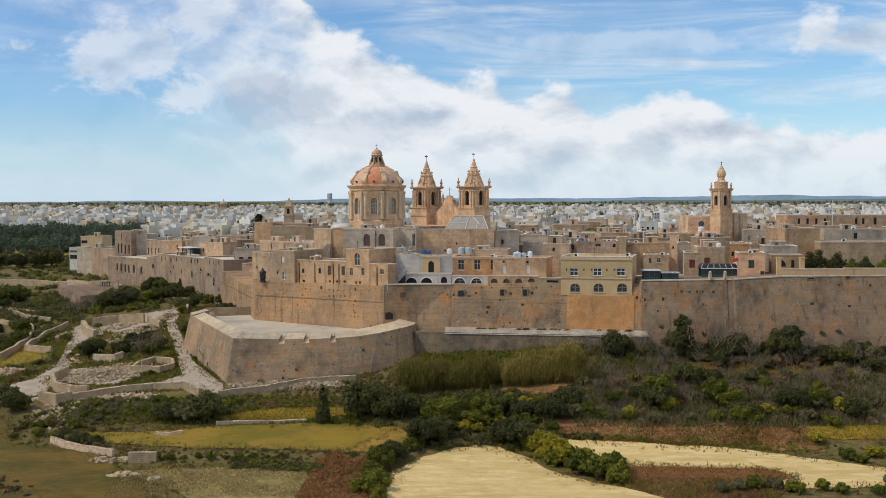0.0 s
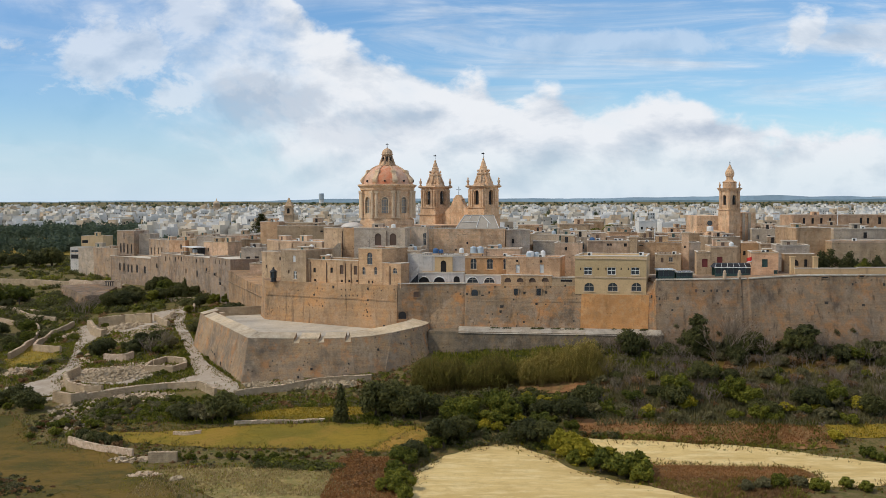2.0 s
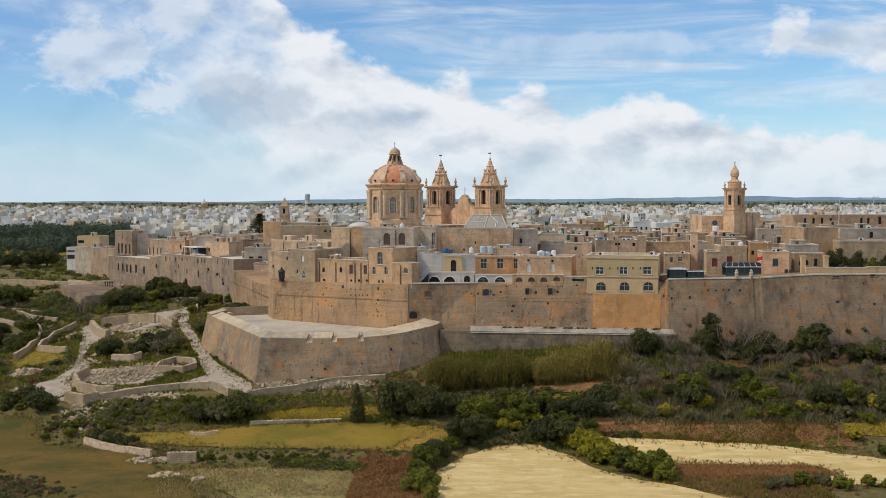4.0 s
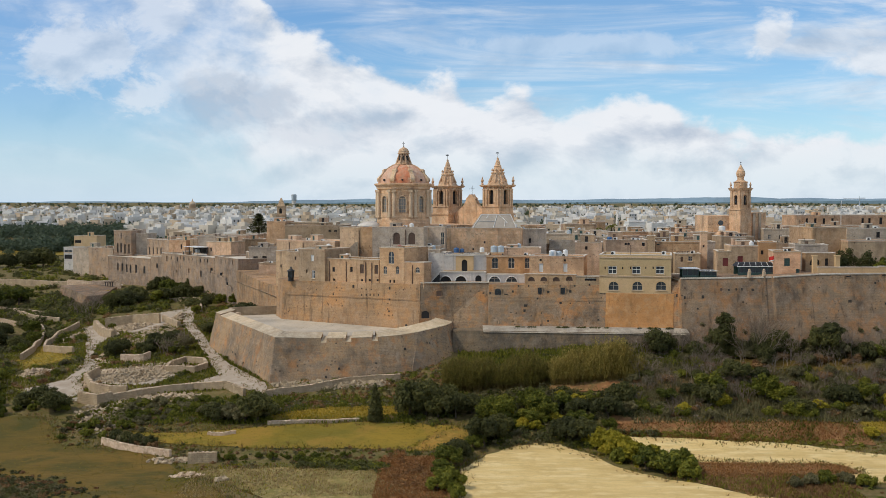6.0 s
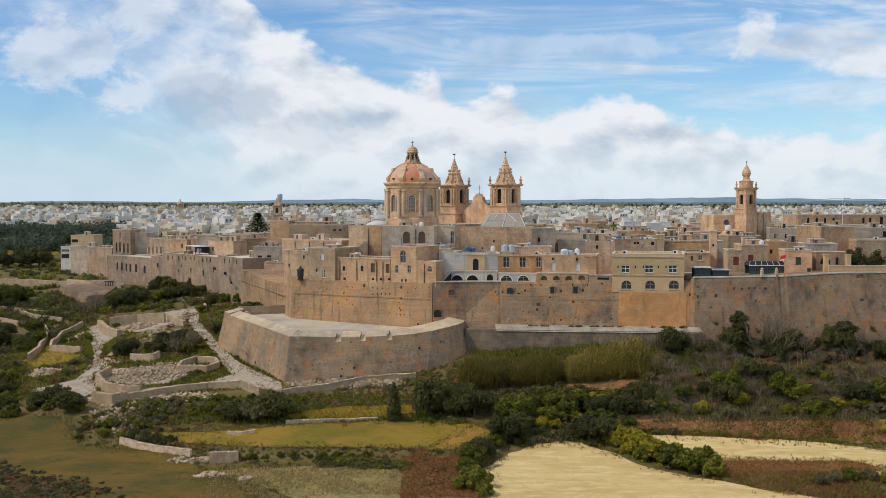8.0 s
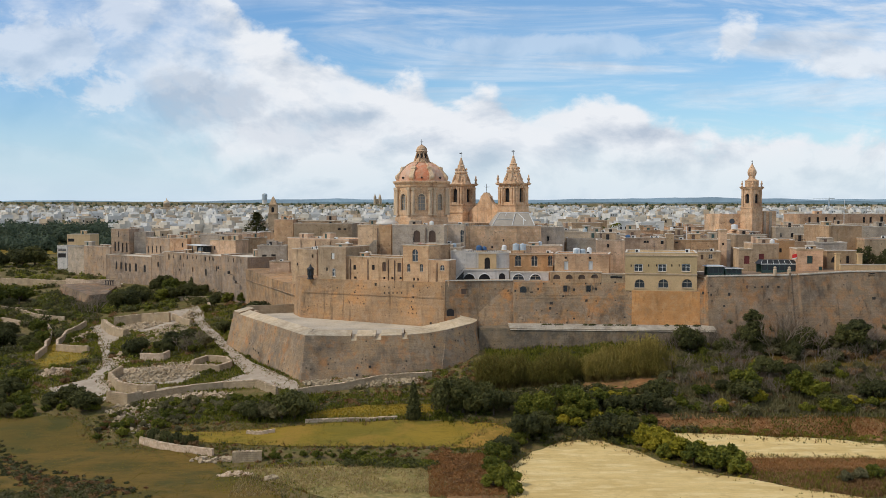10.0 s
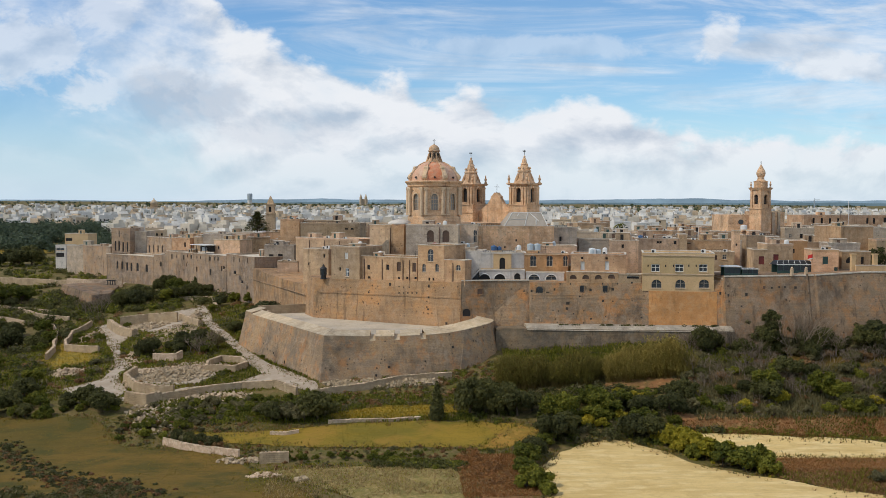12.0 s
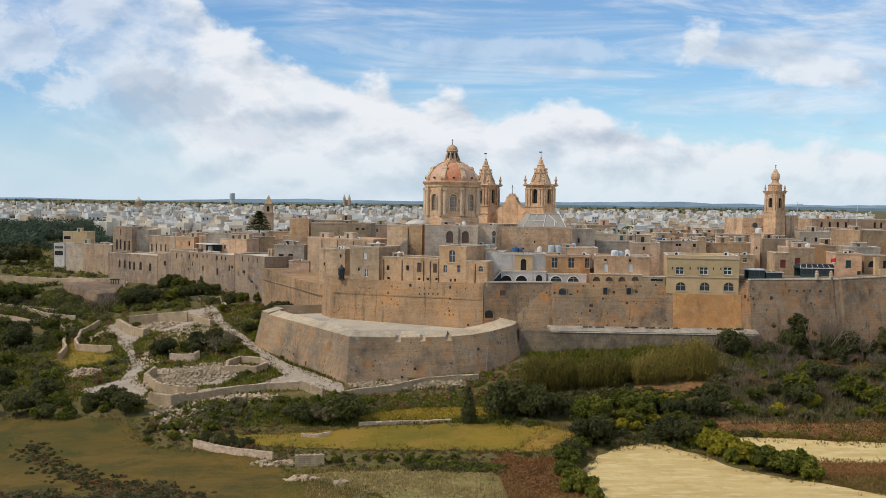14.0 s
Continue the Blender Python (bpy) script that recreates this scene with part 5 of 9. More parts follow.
        band = ((7.5, 52.2), (7.6, 52.9), (7.3, 53.6), (6.8, 54.1), (6.45, 54.5), (6.2, 55.0), (5.9, 55.6), (5.0, 55.6), (5.6, 54.6), (6.3, 53.4), (6.5, 52.2))
        f = [bm.verts.new(e * r + d * -0.55 + Vector((0, 0, z(h)))) for r, h in band]
        b = [bm.verts.new(e * r + d * 0.55 + Vector((0, 0, z(h)))) for r, h in band]
        bm.faces.new(f), bm.faces.new(b[::-1])
        for j in range(len(band)):
            bm.faces.new((f[j], f[(j + 1) % len(band)], b[(j + 1) % len(band)], b[j]))
        part("scroll", bm, M["stone_trim"], rib)
        am = a + math.pi / 8
        bm = bmesh.new()
        c = Vector((7.0 * math.cos(am), 7.0 * math.sin(am), z(52.6)))
        rod(bm, c, c + Vector((math.cos(am), math.sin(am), 0)) * 0.5, 0.28, 8)
        part("lucarne", bm, M["dark"], own)
    bm = bmesh.new()
    lathe(bm, [(2.75, z(56.3)), (2.75, z(57.1)), (2.2, z(57.25)), (1.75, z(57.9)), (1.35, z(59.3)), (1.3, z(59.9)), (1.65, z(60.0)), (1.72, z(60.25)), (1.5, z(60.4)), (1.5, z(60.8)), (1.25, z(61.3)), (0.8, z(61.7)), (0.3, z(61.9)), (0.1, z(62.15))], 16)
    lan = part("lantern", bm, M["church"], own)
    for k in range(8):
        a = math.pi / 8 + k * math.pi / 4
        bm = bmesh.new()
        rod(bm, (2.25 * math.cos(a), 2.25 * math.sin(a), z(57.1)), (1.35 * math.cos(a), 1.35 * math.sin(a), z(59.9)), 0.3, 6, 0.16)
        part("buttress", bm, M["church"], lan)
        a += math.pi / 8
        # dark rods in place of the shade within the lantern's openings
        bm = bmesh.new()
        rod(bm, (1.5 * math.cos(a), 1.5 * math.sin(a), z(58.2)), (1.36 * math.cos(a), 1.36 * math.sin(a), z(59.5)), 0.25, 6)
        part("opening", bm, M["dark"], lan)
    cross(own, 0, 0, z(62.1), 1.4)
    # two bell towers
    turn = math.atan2(-13.6, 15.0)
    for tx, ty in ((17.96, 295.05), (2.95, 308.6)):
        o = Matrix.Translation((tx - cx, ty - cy, 0)) @ Matrix.Rotation(turn, 4, "Z")
        bm = bmesh.new()
        s = 6.7
        prism(bm, square(s + 0.3, z(26)), square(s + 0.3, z(42.6)))
        prism(bm, square(s + 0.8, z(42.61)), square(s + 0.8, z(43.1)))
        prism(bm, square(s - 0.1, z(43.11)), square(s - 0.1, z(44.9)))
        prism(bm, square(s + 0.35, z(44.91)), square(s + 0.35, z(45.2)))
        part("tower_base", bm, M["church"], own, m=o)
        for k in range(4):
            face = o @ Matrix.Rotation(k * math.pi / 2, 4, "Z") @ Matrix.Translation((-s / 2 + 0.25, -s / 2 + 0.25, 0))
            bm = bmesh.new()
            wl = s - 0.5
            wall_face(bm, wl, z(45.2), z(50.9), [(wl / 2, z(45.9), 1.9, 4.3, True)], 0.8)
            part("belfry_wall", bm, M["church"], own, m=face)
            # a near-black sheet closes the arch, painted as the belfry's inner shade
            bm = bmesh.new()
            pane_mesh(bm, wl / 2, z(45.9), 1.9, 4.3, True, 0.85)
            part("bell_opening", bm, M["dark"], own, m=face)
            for x in (0.45, 1.35, wl - 1.35, wl - 0.45):
                bm = bmesh.new()
                box(bm, x - 0.33, x + 0.33, -0.3, -0.003, z(45.2), z(50.4))
                box(bm, x - 0.42, x + 0.42, -0.38, -0.003, z(50.0), z(50.3))
                part("pilaster", bm, M["church"], own, m=face)
            bm = bmesh.new()
            pts = arch_points(wl / 2, z(45.9), 2.3, 5.3, 10)
            for p, q in zip(pts[1:-1], pts[2:-1]):
                rod(bm, (p[0], -0.1, p[1]), (q[0], -0.1, q[1]), 0.2, 6)
            part("hood", bm, M["stone_trim"], own, m=face)
            x, y = (s / 2 - 0.1) * (1 if k in (0, 3) else -1), (s / 2 - 0.1) * (1 if k < 2 else -1)
            p = o @ Vector((x, y, 0))
            urn(own, p.x, p.y, z(51.6), 1.25)
        bm = bmesh.new()
        for a, b, w0, w1 in ((50.9, 51.1, 6.9, 7.2), (51.1, 51.35, 7.3, 7.7), (51.35, 51.6, 7.7, 7.5)):
            prism(bm, square(w0, z(a)), square(w1, z(b) - 0.004))
        part("cornice", bm, M["church"], own, m=o)
        bm = bmesh.new()
        lathe(bm, [(3.3, z(51.6)), (3.1, z(52.0)), (2.5, z(52.7)), (2.15, z(53.5)), (1.9, z(54.7)), (2.1, z(54.9)), (2.1, z(55.3)), (1.5, z(55.6)), (1.3, z(56.4)), (1.05, z(57.0)), (1.2, z(57.15)), (0.85, z(57.5)), (0.6, z(58.6)), (0.3, z(59.1)), (0.36, z(59.4)), (0.05, z(59.8))], 8, 0, 0, math.pi / 8)
        part("spire", bm, M["church"], own, m=o)
        for k in range(8):
            a = k * math.pi / 4 + math.pi / 8
            bm = bmesh.new()
            rod(bm, (2.75 * math.cos(a), 2.75 * math.sin(a), z(52.3)), (1.85 * math.cos(a), 1.85 * math.sin(a), z(54.6)), 0.32, 6, 0.2)
            lathe(bm, [(0.05, z(55.6)), (0.28, z(55.8)), (0.28, z(56.1)), (0.05, z(56.4))], 8, 1.75 * math.cos(a), 1.75 * math.sin(a))
            part("spire_scroll", bm, M["church"], own, m=o)
        bm = bmesh.new()
        p = o.translation
        rod(bm, (p.x, p.y, z(59.8)), (p.x, p.y, z(61.4)), 0.06)
        box(bm, p.x - 0.55, p.x + 0.35, p.y - 0.03, p.y + 0.03, z(60.9), z(61.2))
        part("weathervane", bm, M["iron"], own)
    # the gable of the facade between the towers
    mid = Vector(((17.96 + 2.95) / 2 - cx, (295.05 + 308.6) / 2 - cy, 0))
    o = Matrix.Translation(mid) @ Matrix.Rotation(turn, 4, "Z")
    bm = bmesh.new()
    half = [(6.5, 26), (6.5, 43.2), (5.6, 43.7), (4.2, 44.5), (3.0, 45.4), (2.2, 46.5), (1.7, 47.3), (1.9, 47.5), (1.2, 48.0), (0.5, 48.8)]
    line = [(x, z(h)) for x, h in half] + [(-x, z(h)) for x, h in half[::-1]]
    a, b = [bm.verts.new((x, -0.7, h)) for x, h in line], [bm.verts.new((x, 0.7, h)) for x, h in line]
    for i in range(len(line)):
        j = (i + 1) % len(line)
        bm.faces.new((a[i], a[j], b[j], b[i]))
    bm.faces.new(a), bm.faces.new(b[::-1])
    part("gable", bm, M["church"], own, m=o)
    cross(own, mid.x, mid.y, z(48.8), 2.6)
    # small cupola beside the dome
    bm = bmesh.new()
    lathe(bm, [(3.4, z(39.6)), (3.4, z(40.0)), (2.4, z(40.6)), (1.2, z(40.95)), (0.2, z(41.1))], 16, -9.5, -3.0)
    part("cupola", bm, M["white"], own, "", True)
    return own


def _drum_core(r, z):
    bm = bmesh.new()
    lathe(bm, [(r, z(42.0)), (r, z(51.0))], 8, 0, 0, math.pi / 8)
    return bm


cathedral()


def priory_church():
    cx, cy = 93.1, 305.8
    own = thing("priory_church", Matrix.Translation((cx, cy, 30)), "stone priory church with a tall onion-topped bell tower", "church")
    z = lambda v: v - 30
    o = Matrix.Rotation(radians(30), 4, "Z")
    s = 4.1
    bm = bmesh.new()
    prism(bm, square(s + 0.5, z(26)), square(s + 0.5, z(44.0)))
    prism(bm, square(s + 0.9, z(44.01)), square(s + 0.9, z(44.4)))
    part("tower_base", bm, M["church"], own, m=o)
    for k in range(4):
        face = o @ Matrix.Rotation(k * math.pi / 2, 4, "Z") @ Matrix.Translation((-s / 2, -s / 2, 0))
        bm = bmesh.new()
        wall_face(bm, s, z(44.4), z(49.9), [(s / 2, z(45.6), 1.5, 3.0, True)], 0.6)
        part("belfry_wall", bm, M["church"], own, m=face)
        # shade of the bell chamber, put in as a dark sheet
        bm = bmesh.new()
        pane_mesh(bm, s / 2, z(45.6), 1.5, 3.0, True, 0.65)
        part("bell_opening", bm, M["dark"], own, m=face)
        for x in (0.4, s - 0.4):
            bm = bmesh.new()
            box(bm, x - 0.36, x + 0.36, -0.26, -0.003, z(44.4), z(49.9))
            part("pilaster", bm, M["church"], own, m=face)
        p = o @ Vector(((s / 2) * (1 if k in (0, 3) else -1), (s / 2) * (1 if k < 2 else -1), 0))
        urn(own, p.x, p.y, z(50.7), 1.0)
    bm = bmesh.new()
    prism(bm, square(s + 0.4, z(49.9)), square(s + 1.3, z(50.7)))
    part("cornice", bm, M["church"], own, m=o)
    bm = bmesh.new()
    lathe(bm, [(2.1, z(50.7)), (2.1, z(52.4)), (2.3, z(52.6)), (1.45, z(52.9)), (1.05, z(53.3)), (1.0, z(54.0)), (1.3, z(54.5)), (1.42, z(55.2)), (1.25, z(55.9)), (0.8, z(56.6)), (0.5, z(57.2)), (0.25, z(57.6)), (0.05, z(58.0))], 12)
    part("onion_top", bm, M["church"], own, m=o)
    cross(own, 0, 0, z(58.0), 0.9)
    # church body with oval window
    bm = bmesh.new()
    box(bm, -9.5, -1.5, 1.5, 18, z(28), z(42.2))
    vs = box(bm, 2.0, 8.5, 2.0, 20, z(28), z(43.2))
    part("nave", bm, M["church"], own)
    bm = bmesh.new()
    lathe(bm, [(3.6, z(36.0)), (3.5, z(36.6)), (2.6, z(37.4)), (1.2, z(37.9)), (0.2, z(38.0))], 16, -5.0, -3.0)
    lathe(bm, [(3.7, z(28)), (3.7, z(36.0))], 16, -5.0, -3.0)
    part("chapel_dome", bm, M["warm"], own)
    bm = bmesh.new()
    lathe(bm, [(0.8, -0.1), (0.8, 0.25)], 16)
    part("window", bm, M["glass"], own, m=Matrix.Translation((-5.6, 1.45, z(40.0))) @ Matrix.Rotation(math.pi / 2, 4, "X"))
    for x in (3.0, 4.8, 6.6):
        bm = bmesh.new()
        box(bm, x - 0.4, x + 0.4, 1.6, 1.99, z(30), z(43.0))
        part("buttress", bm, M["grey"], own)
    return own


priory_church()

# ---- fields, tracks and dry-stone walls ----
patch("field_straw", "pale mown straw field", "straw", [(4.0, 150), (6.0, 163), (6.2, 171), (11, 178.5), (16.5, 184), (21.4, 185.3), (25.5, 184.4), (30.2, 179.0), (33.2, 173.2), (37.6, 168.2), (41.4, 165.2), (45.8, 162.8), (50, 159.2), (58, 154), (64, 150)], 0.10, 0.6)
patch("field_strip", "pale mown straw strip between hedges", "straw", [(33, 187.6), (38, 187.6), (46, 186.6), (68, 185.2), (76.5, 182.8), (83, 179.8), (93, 175), (130, 163), (130, 156), (90, 166), (80, 163.5), (73, 163.6), (68.6, 168.0), (75.9, 169), (74.4, 172), (70.3, 174.7), (61, 174.3), (51.6, 175.1), (46.5, 177.4), (41, 180.5), (37, 184.5)], 0.10, 0.8)
patch("bank_dry", "dry reddish-brown grass bank", "dry", [(36, 194.6), (40, 194.4), (49, 192.9), (60, 192.3), (75, 192), (84, 190.4), (84, 184.6), (79, 184.4), (68, 185.9), (48, 187.5), (40, 188.9), (36, 189.6)], 0.25, 1.2)
patch("bank_dry_strip", "dry brown weeds between two straw fields", "dry", [(46.2, 177), (51.6, 174.9), (61, 174.1), (70.3, 174.5), (74.4, 171.8), (75.7, 169), (68.4, 167.8), (64, 163), (62, 158), (54, 155.5), (49.8, 159.6), (46, 163.2), (44.5, 170)], 0.22, 1.2)
patch("field_meadow", "olive green meadow with yellow flowers", "meadow", [(-59, 192.5), (-48, 192), (-28, 196.2), (-12, 197.2), (6, 194), (9.4, 190), (5, 183.5), (0.4, 180.2), (-9.5, 182), (-34, 183.4), (-50, 186.5)], 0.12, 1.0)
patch("field_ochre", "ochre dry grass at the end of the meadow", "ochre", [(-3, 181.4), (0.4, 180.6), (5, 183.8), (9.0, 190), (6, 193.4), (2.5, 190.5), (-0.5, 186)], 0.17, 1.6)
patch("field_lower", "uneven grass meadow in olive and ochre", "pasture", [(-150, 206), (-104, 204.5), (-82, 203.5), (-76, 197), (-70, 187), (-53, 182.6), (-45, 173.5), (-38, 166.5), (-28, 150), (-150, 150)], 0.12, 1.2)
patch("field_yellow", "strip of yellow flowering grass", "yellowgrass", [(-33.5, 200.4), (-21, 204.8), (-7, 205.6), (-6.5, 202.2), (-12.4, 199.6), (-31, 197.8)], 0.14, 0.8)
patch("field_weeds", "pale dry weeds on a terrace", "weeds", [(-43, 171), (-31, 173), (-7, 171), (0, 163), (3, 150), (-20, 150), (-31, 162)], 0.16, 1.2)
patch("bank_red", "reddish dry grass on a field edge", "dry", [(-8.5, 175), (0, 177.6), (4.2, 172), (4.8, 163), (4, 152), (-5, 152)], 0.25, 1.0)
patch("road_dirt", "pale dirt track round the bastion foot", "dirt", [(-80, 212), (-72, 214.2), (-62, 220.5), (-50, 219.5), (-44, 217), (-36.5, 211.8), (-36, 215.2), (-46, 234), (-53, 248), (-66, 280), (-76, 305), (-84, 338), (-88, 338), (-79.5, 305), (-66, 272), (-57, 248), (-50.5, 231), (-56, 224), (-66, 222), (-75, 217.5), (-82, 214.5)], 0.13, 0.4, 1.0, "road")
patch("road_path", "pale footpath between field walls", "dirt", [(-94, 222.5), (-88, 219), (-80, 216.5), (-79, 222), (-84, 233), (-85.5, 247), (-93, 266), (-98, 283), (-96, 298), (-104, 312), (-112, 321), (-116, 318), (-108, 302), (-102, 284), (-95, 266), (-89, 247), (-88, 234), (-94, 226)], 0.14, 0.5, 1.0, "road")
patch("yard_rubble", "trampled pale ground with rubble", "dirt", [(-82, 228), (-64, 224), (-60, 238), (-58, 244), (-66, 244), (-74, 244), (-84, 244)], 0.12, 1.6, 1.0, "ground")
patch("yard_upper", "trampled pale ground by a field wall", "dirt", [(-109, 327), (-92, 330), (-83, 335), (-80, 322), (-85, 300), (-92, 296), (-103, 312)], 0.12, 1.8, 1.2, "ground")
patch("field_flowers", "yellow flowering grass between field walls", "yellowgrass", [(-118, 306), (-110, 276), (-99, 267), (-96, 258), (-104, 248), (-112, 262), (-121, 290)], 0.14, 1.2, 1.2)
patch("slope_light", "rough grass below the city wall", "pasture", [(60, 222), (100, 221), (160, 222), (160, 215), (100, 214), (64, 216)], 0.15, 1.5, 1.4)
patch("field_far", "light green field before the wood", "meadow", [(-250, 545), (-285, 600), (-262, 615), (-228, 598), (-212, 556), (-227, 540)], 0.3, 2, 3.0)
patch("field_sunny", "sunlit yellow-green grass beside the dry bank", "yellowgrass", [(82, 191.4), (99, 192.4), (130, 192), (130, 186), (98, 187.6), (83, 187.8)], 0.16, 0.8)
patch("bank_cane", "dry straw-brown bank below the cane", "dry", [(24, 209), (44, 206), (66, 208), (64, 212), (46, 212), (26, 211.5)], 0.25, 1.2)

STONE = []
for _k in range(5):
    _b = bmesh.new()
    bmesh.ops.create_icosphere(_b, subdivisions=1, radius=0.5)
    for _v in _b.verts:
        _v.co *= 0.75 + 0.5 * RNG.random()
        _v.co.z *= 0.7
    STONE.append(mesh_of("stone", _b, M["rubble"]))


def field_wall(label, pts, h=1.3, t=0.55, mat="rubble", tops=None):
    """A dry-stone wall along plan points, its top uneven, capped with loose stones."""
    own = thing("field_wall", Matrix.Translation((*pts[0], ground_z(*pts[0]))), label, "wall", "field walls")
    inv = own.matrix_world.inverted()
    bm = bmesh.new()
    line = []
    for (x0, y0), (x1, y1) in zip(pts, pts[1:]):
        n = max(1, int(math.hypot(x1 - x0, y1 - y0) / 1.2))
        line += [(x0 + (x1 - x0) * i / n, y0 + (y1 - y0) * i / n) for i in range(n)]
    line.append(pts[-1])
    rings = []
    for i, (x, y) in enumerate(line):
        p, q = line[max(i - 1, 0)], line[min(i + 1, len(line) - 1)]
        d = Vector((q[0] - p[0], q[1] - p[1])).normalized()
        nx, ny = -d.y * t / 2, d.x * t / 2
        z = ground_z(x, y)
        top = z + h * (0.94 + 0.12 * noise.noise((x * 0.5, y * 0.5, 4)))
        rings.append([bm.verts.new(inv @ Vector(v)) for v in ((x - nx * 1.3, y - ny * 1.3, z - 0.6), (x - nx, y - ny, top), (x + nx, y + ny, top), (x + nx * 1.3, y + ny * 1.3, z - 0.6))])
    for a, b in zip(rings, rings[1:]):
        for i in range(4):
            bm.faces.new((a[i], a[(i + 1) % 4], b[(i + 1) % 4], b[i]))
    bm.faces.new(rings[0]), bm.faces.new(rings[-1][::-1])
    part("wall_body", bm, M[mat], own)
    for i in range(0, len(line) - 1, 1):
        for s in range(2):
            x = line[i][0] + (line[i + 1][0] - line[i][0]) * (s + 0.5) / 2
            y = line[i][1] + (line[i + 1][1] - line[i][1]) * (s + 0.5) / 2
            k = new("capstone", STONE[RNG.randrange(5)])
            k.parent = own
            k.matrix_basis = inv @ Matrix.Translation((x, y, ground_z(x, y) + h * 0.97)) @ Matrix.Rotation(RNG.random() * 6, 4, "Z") @ Matrix.Diagonal((0.95, 0.7, 0.45, 1))
    return own


field_wall("pale rubble wall along the dirt track", [(-71, 210.5), (-62, 216.0), (-53, 218.0), (-45.5, 216.2), (-40.3, 211.4)], 1.7, 0.6, "wall_pale")
field_wall("pale rubble wall below the bastion", [(-35.8, 210.4), (-27.7, 213.6), (-18.1, 216.6), (-7, 218.4)], 1.5, 0.6, "wall_pale")
field_wall("pale retaining wall at a bend of the track", [(-76.5, 212.4), (-71.5, 209.6), (-69, 211.4)], 2.4, 1.0, "wall_pale")
field_wall("low wall at the meadow corner", [(-62.5, 187.0), (-55.0, 182.4), (-47.2, 179.4)], 1.3, 0.6)
field_wall("short low wall in the meadow", [(-43.2, 191.0), (-40, 190.4), (-37.8, 191.4)], 0.7, 0.5)
field_wall("low wall under the yellow strip", [(-32.5, 196.6), (-22, 197.4), (-14.2, 198.0)], 0.6, 0.5)
field_wall("curved pale field wall", [(-111, 262), (-113.5, 275), (-119, 290), (-125.5, 312), (-130, 321), (-135, 327)], 1.9, 0.7, "wall_pale")
field_wall("pale field wall round a sunken plot", [(-117.5, 320), (-119.5, 308), (-116, 291), (-110.8, 276.5), (-104, 271), (-99.5, 268.5)], 2.0, 0.7, "wall_pale")
field_wall("pale wall beside the footpath", [(-110.5, 316), (-104, 303), (-96.0, 291)], 2.4, 1.6, "wall_pale")
field_wall("straight tan wall of an upper plot", [(-106.5, 313.5), (-98, 314.5), (-88, 310)], 3.2, 0.7, "wall_pale")
field_wall("broken pale wall above the track", [(-88, 314), (-83, 305), (-78.6, 298)], 2.0, 1.0, "wall_pale")
field_wall("low ring wall round a pit", [(-65.2, 243), (-64.5, 237), (-57.5, 235.5), (-55.6, 240), (-57.5, 245), (-63, 248), (-65.2, 244)], 1.7, 0.7, "wall_pale")
field_wall("pale wall of a ruined cistern", [(-80.8, 236), (-81.3, 229), (-77, 221), (-71.5, 217.4), (-67.5, 216.8)], 2.3, 0.9, "wall_pale")
field_wall("ruined gable wall of a small hut", [(-81.0, 252.5), (-75.0, 251.7), (-74.6, 256)], 1.9, 0.6)
field_wall("tan wall along the upper road", [(-78, 322), (-84, 345), (-98, 352)], 1.4, 0.7, "wall_pale")
for _i, _y in enumerate((322, 333, 346)):
    field_wall("grey dry-stone wall of a terrace", [(-176 + _i * 4, _y + 10), (-160 + _i * 3, _y + 3), (-146 + _i * 4, _y - 4)], 1.5, 0.6)
field_wall("wall of a terraced plot", [(-150, 345), (-140, 336), (-128, 330)], 2.0, 0.6)

field_wall("squared pale stone wall of a field shelter", [(-43.0, 176.0), (-40.2, 176.2), (-37.9, 176.4)], 1.9, 0.9, "wall_pale")


def heap(label, cx, cy, rx, ry, n, size=0.7, hump=0.6):
    """Loose stones strewn or heaped on the ground: too many to count."""
    bm = bmesh.new()
    for _ in range(n):
        a, r = RNG.random() * 6.283, math.sqrt(RNG.random())
        x, y = cx + rx * r * math.cos(a), cy + ry * r * math.sin(a)
        s = size * (0.4 + 1.0 * RNG.random() ** 2)
        if any(in_ring(t, x, y) for t in TRACKS):
            continue
        z = ground_z(x, y) + hump * max(0, 1 - r) * RNG.random()
        m = Matrix.Translation((x, y, z + s * 0.15)) @ Euler((RNG.random() * 0.6, RNG.random() * 0.6, RNG.random() * 6)).to_matrix().to_4x4()
        vs = box(bm, -s / 2, s / 2, -s * 0.4, s * 0.4, -s * 0.3, s * 0.3, m)
        for v in vs:
            v.co += Vector((RNG.uniform(-1, 1), RNG.uniform(-1, 1), RNG.uniform(-1, 1))) * s * 0.12
    ob = part("rubble", bm, M["rubble"])
    return tagged(ob, label, "rubble", "", "stuff")


heap("pale rubble beside the track", -72, 234, 9, 7, 700, 0.7, 1.0)
heap("pale rubble heap by the cistern", -80, 226, 2.5, 3, 160, 0.7, 1.2)
heap("tumbled stones of an upper plot", -97, 309, 7, 8, 420, 0.8, 0.8)
heap("white stone heap above the track", -82, 316, 3.2, 6, 260, 0.9, 2.0)
heap("rubble heap in the yellow grass", -99, 242, 4, 4, 220, 0.8, 1.4)
heap("stones along the bastion foot", -22, 216.0, 13, 1.5, 520, 0.8, 0.8)
heap("scattered rubble on trampled ground", -70, 240, 11, 9, 900, 0.55, 0.5)
heap("scattered rubble beside the path", -87, 256, 4, 16, 420, 0.6, 0.4)
heap("scattered rubble above the hut", -84, 292, 9, 14, 520, 0.7, 0.5)
heap("tumbled stones on the slope under the track", -66, 206, 9, 6, 420, 0.6, 0.4)
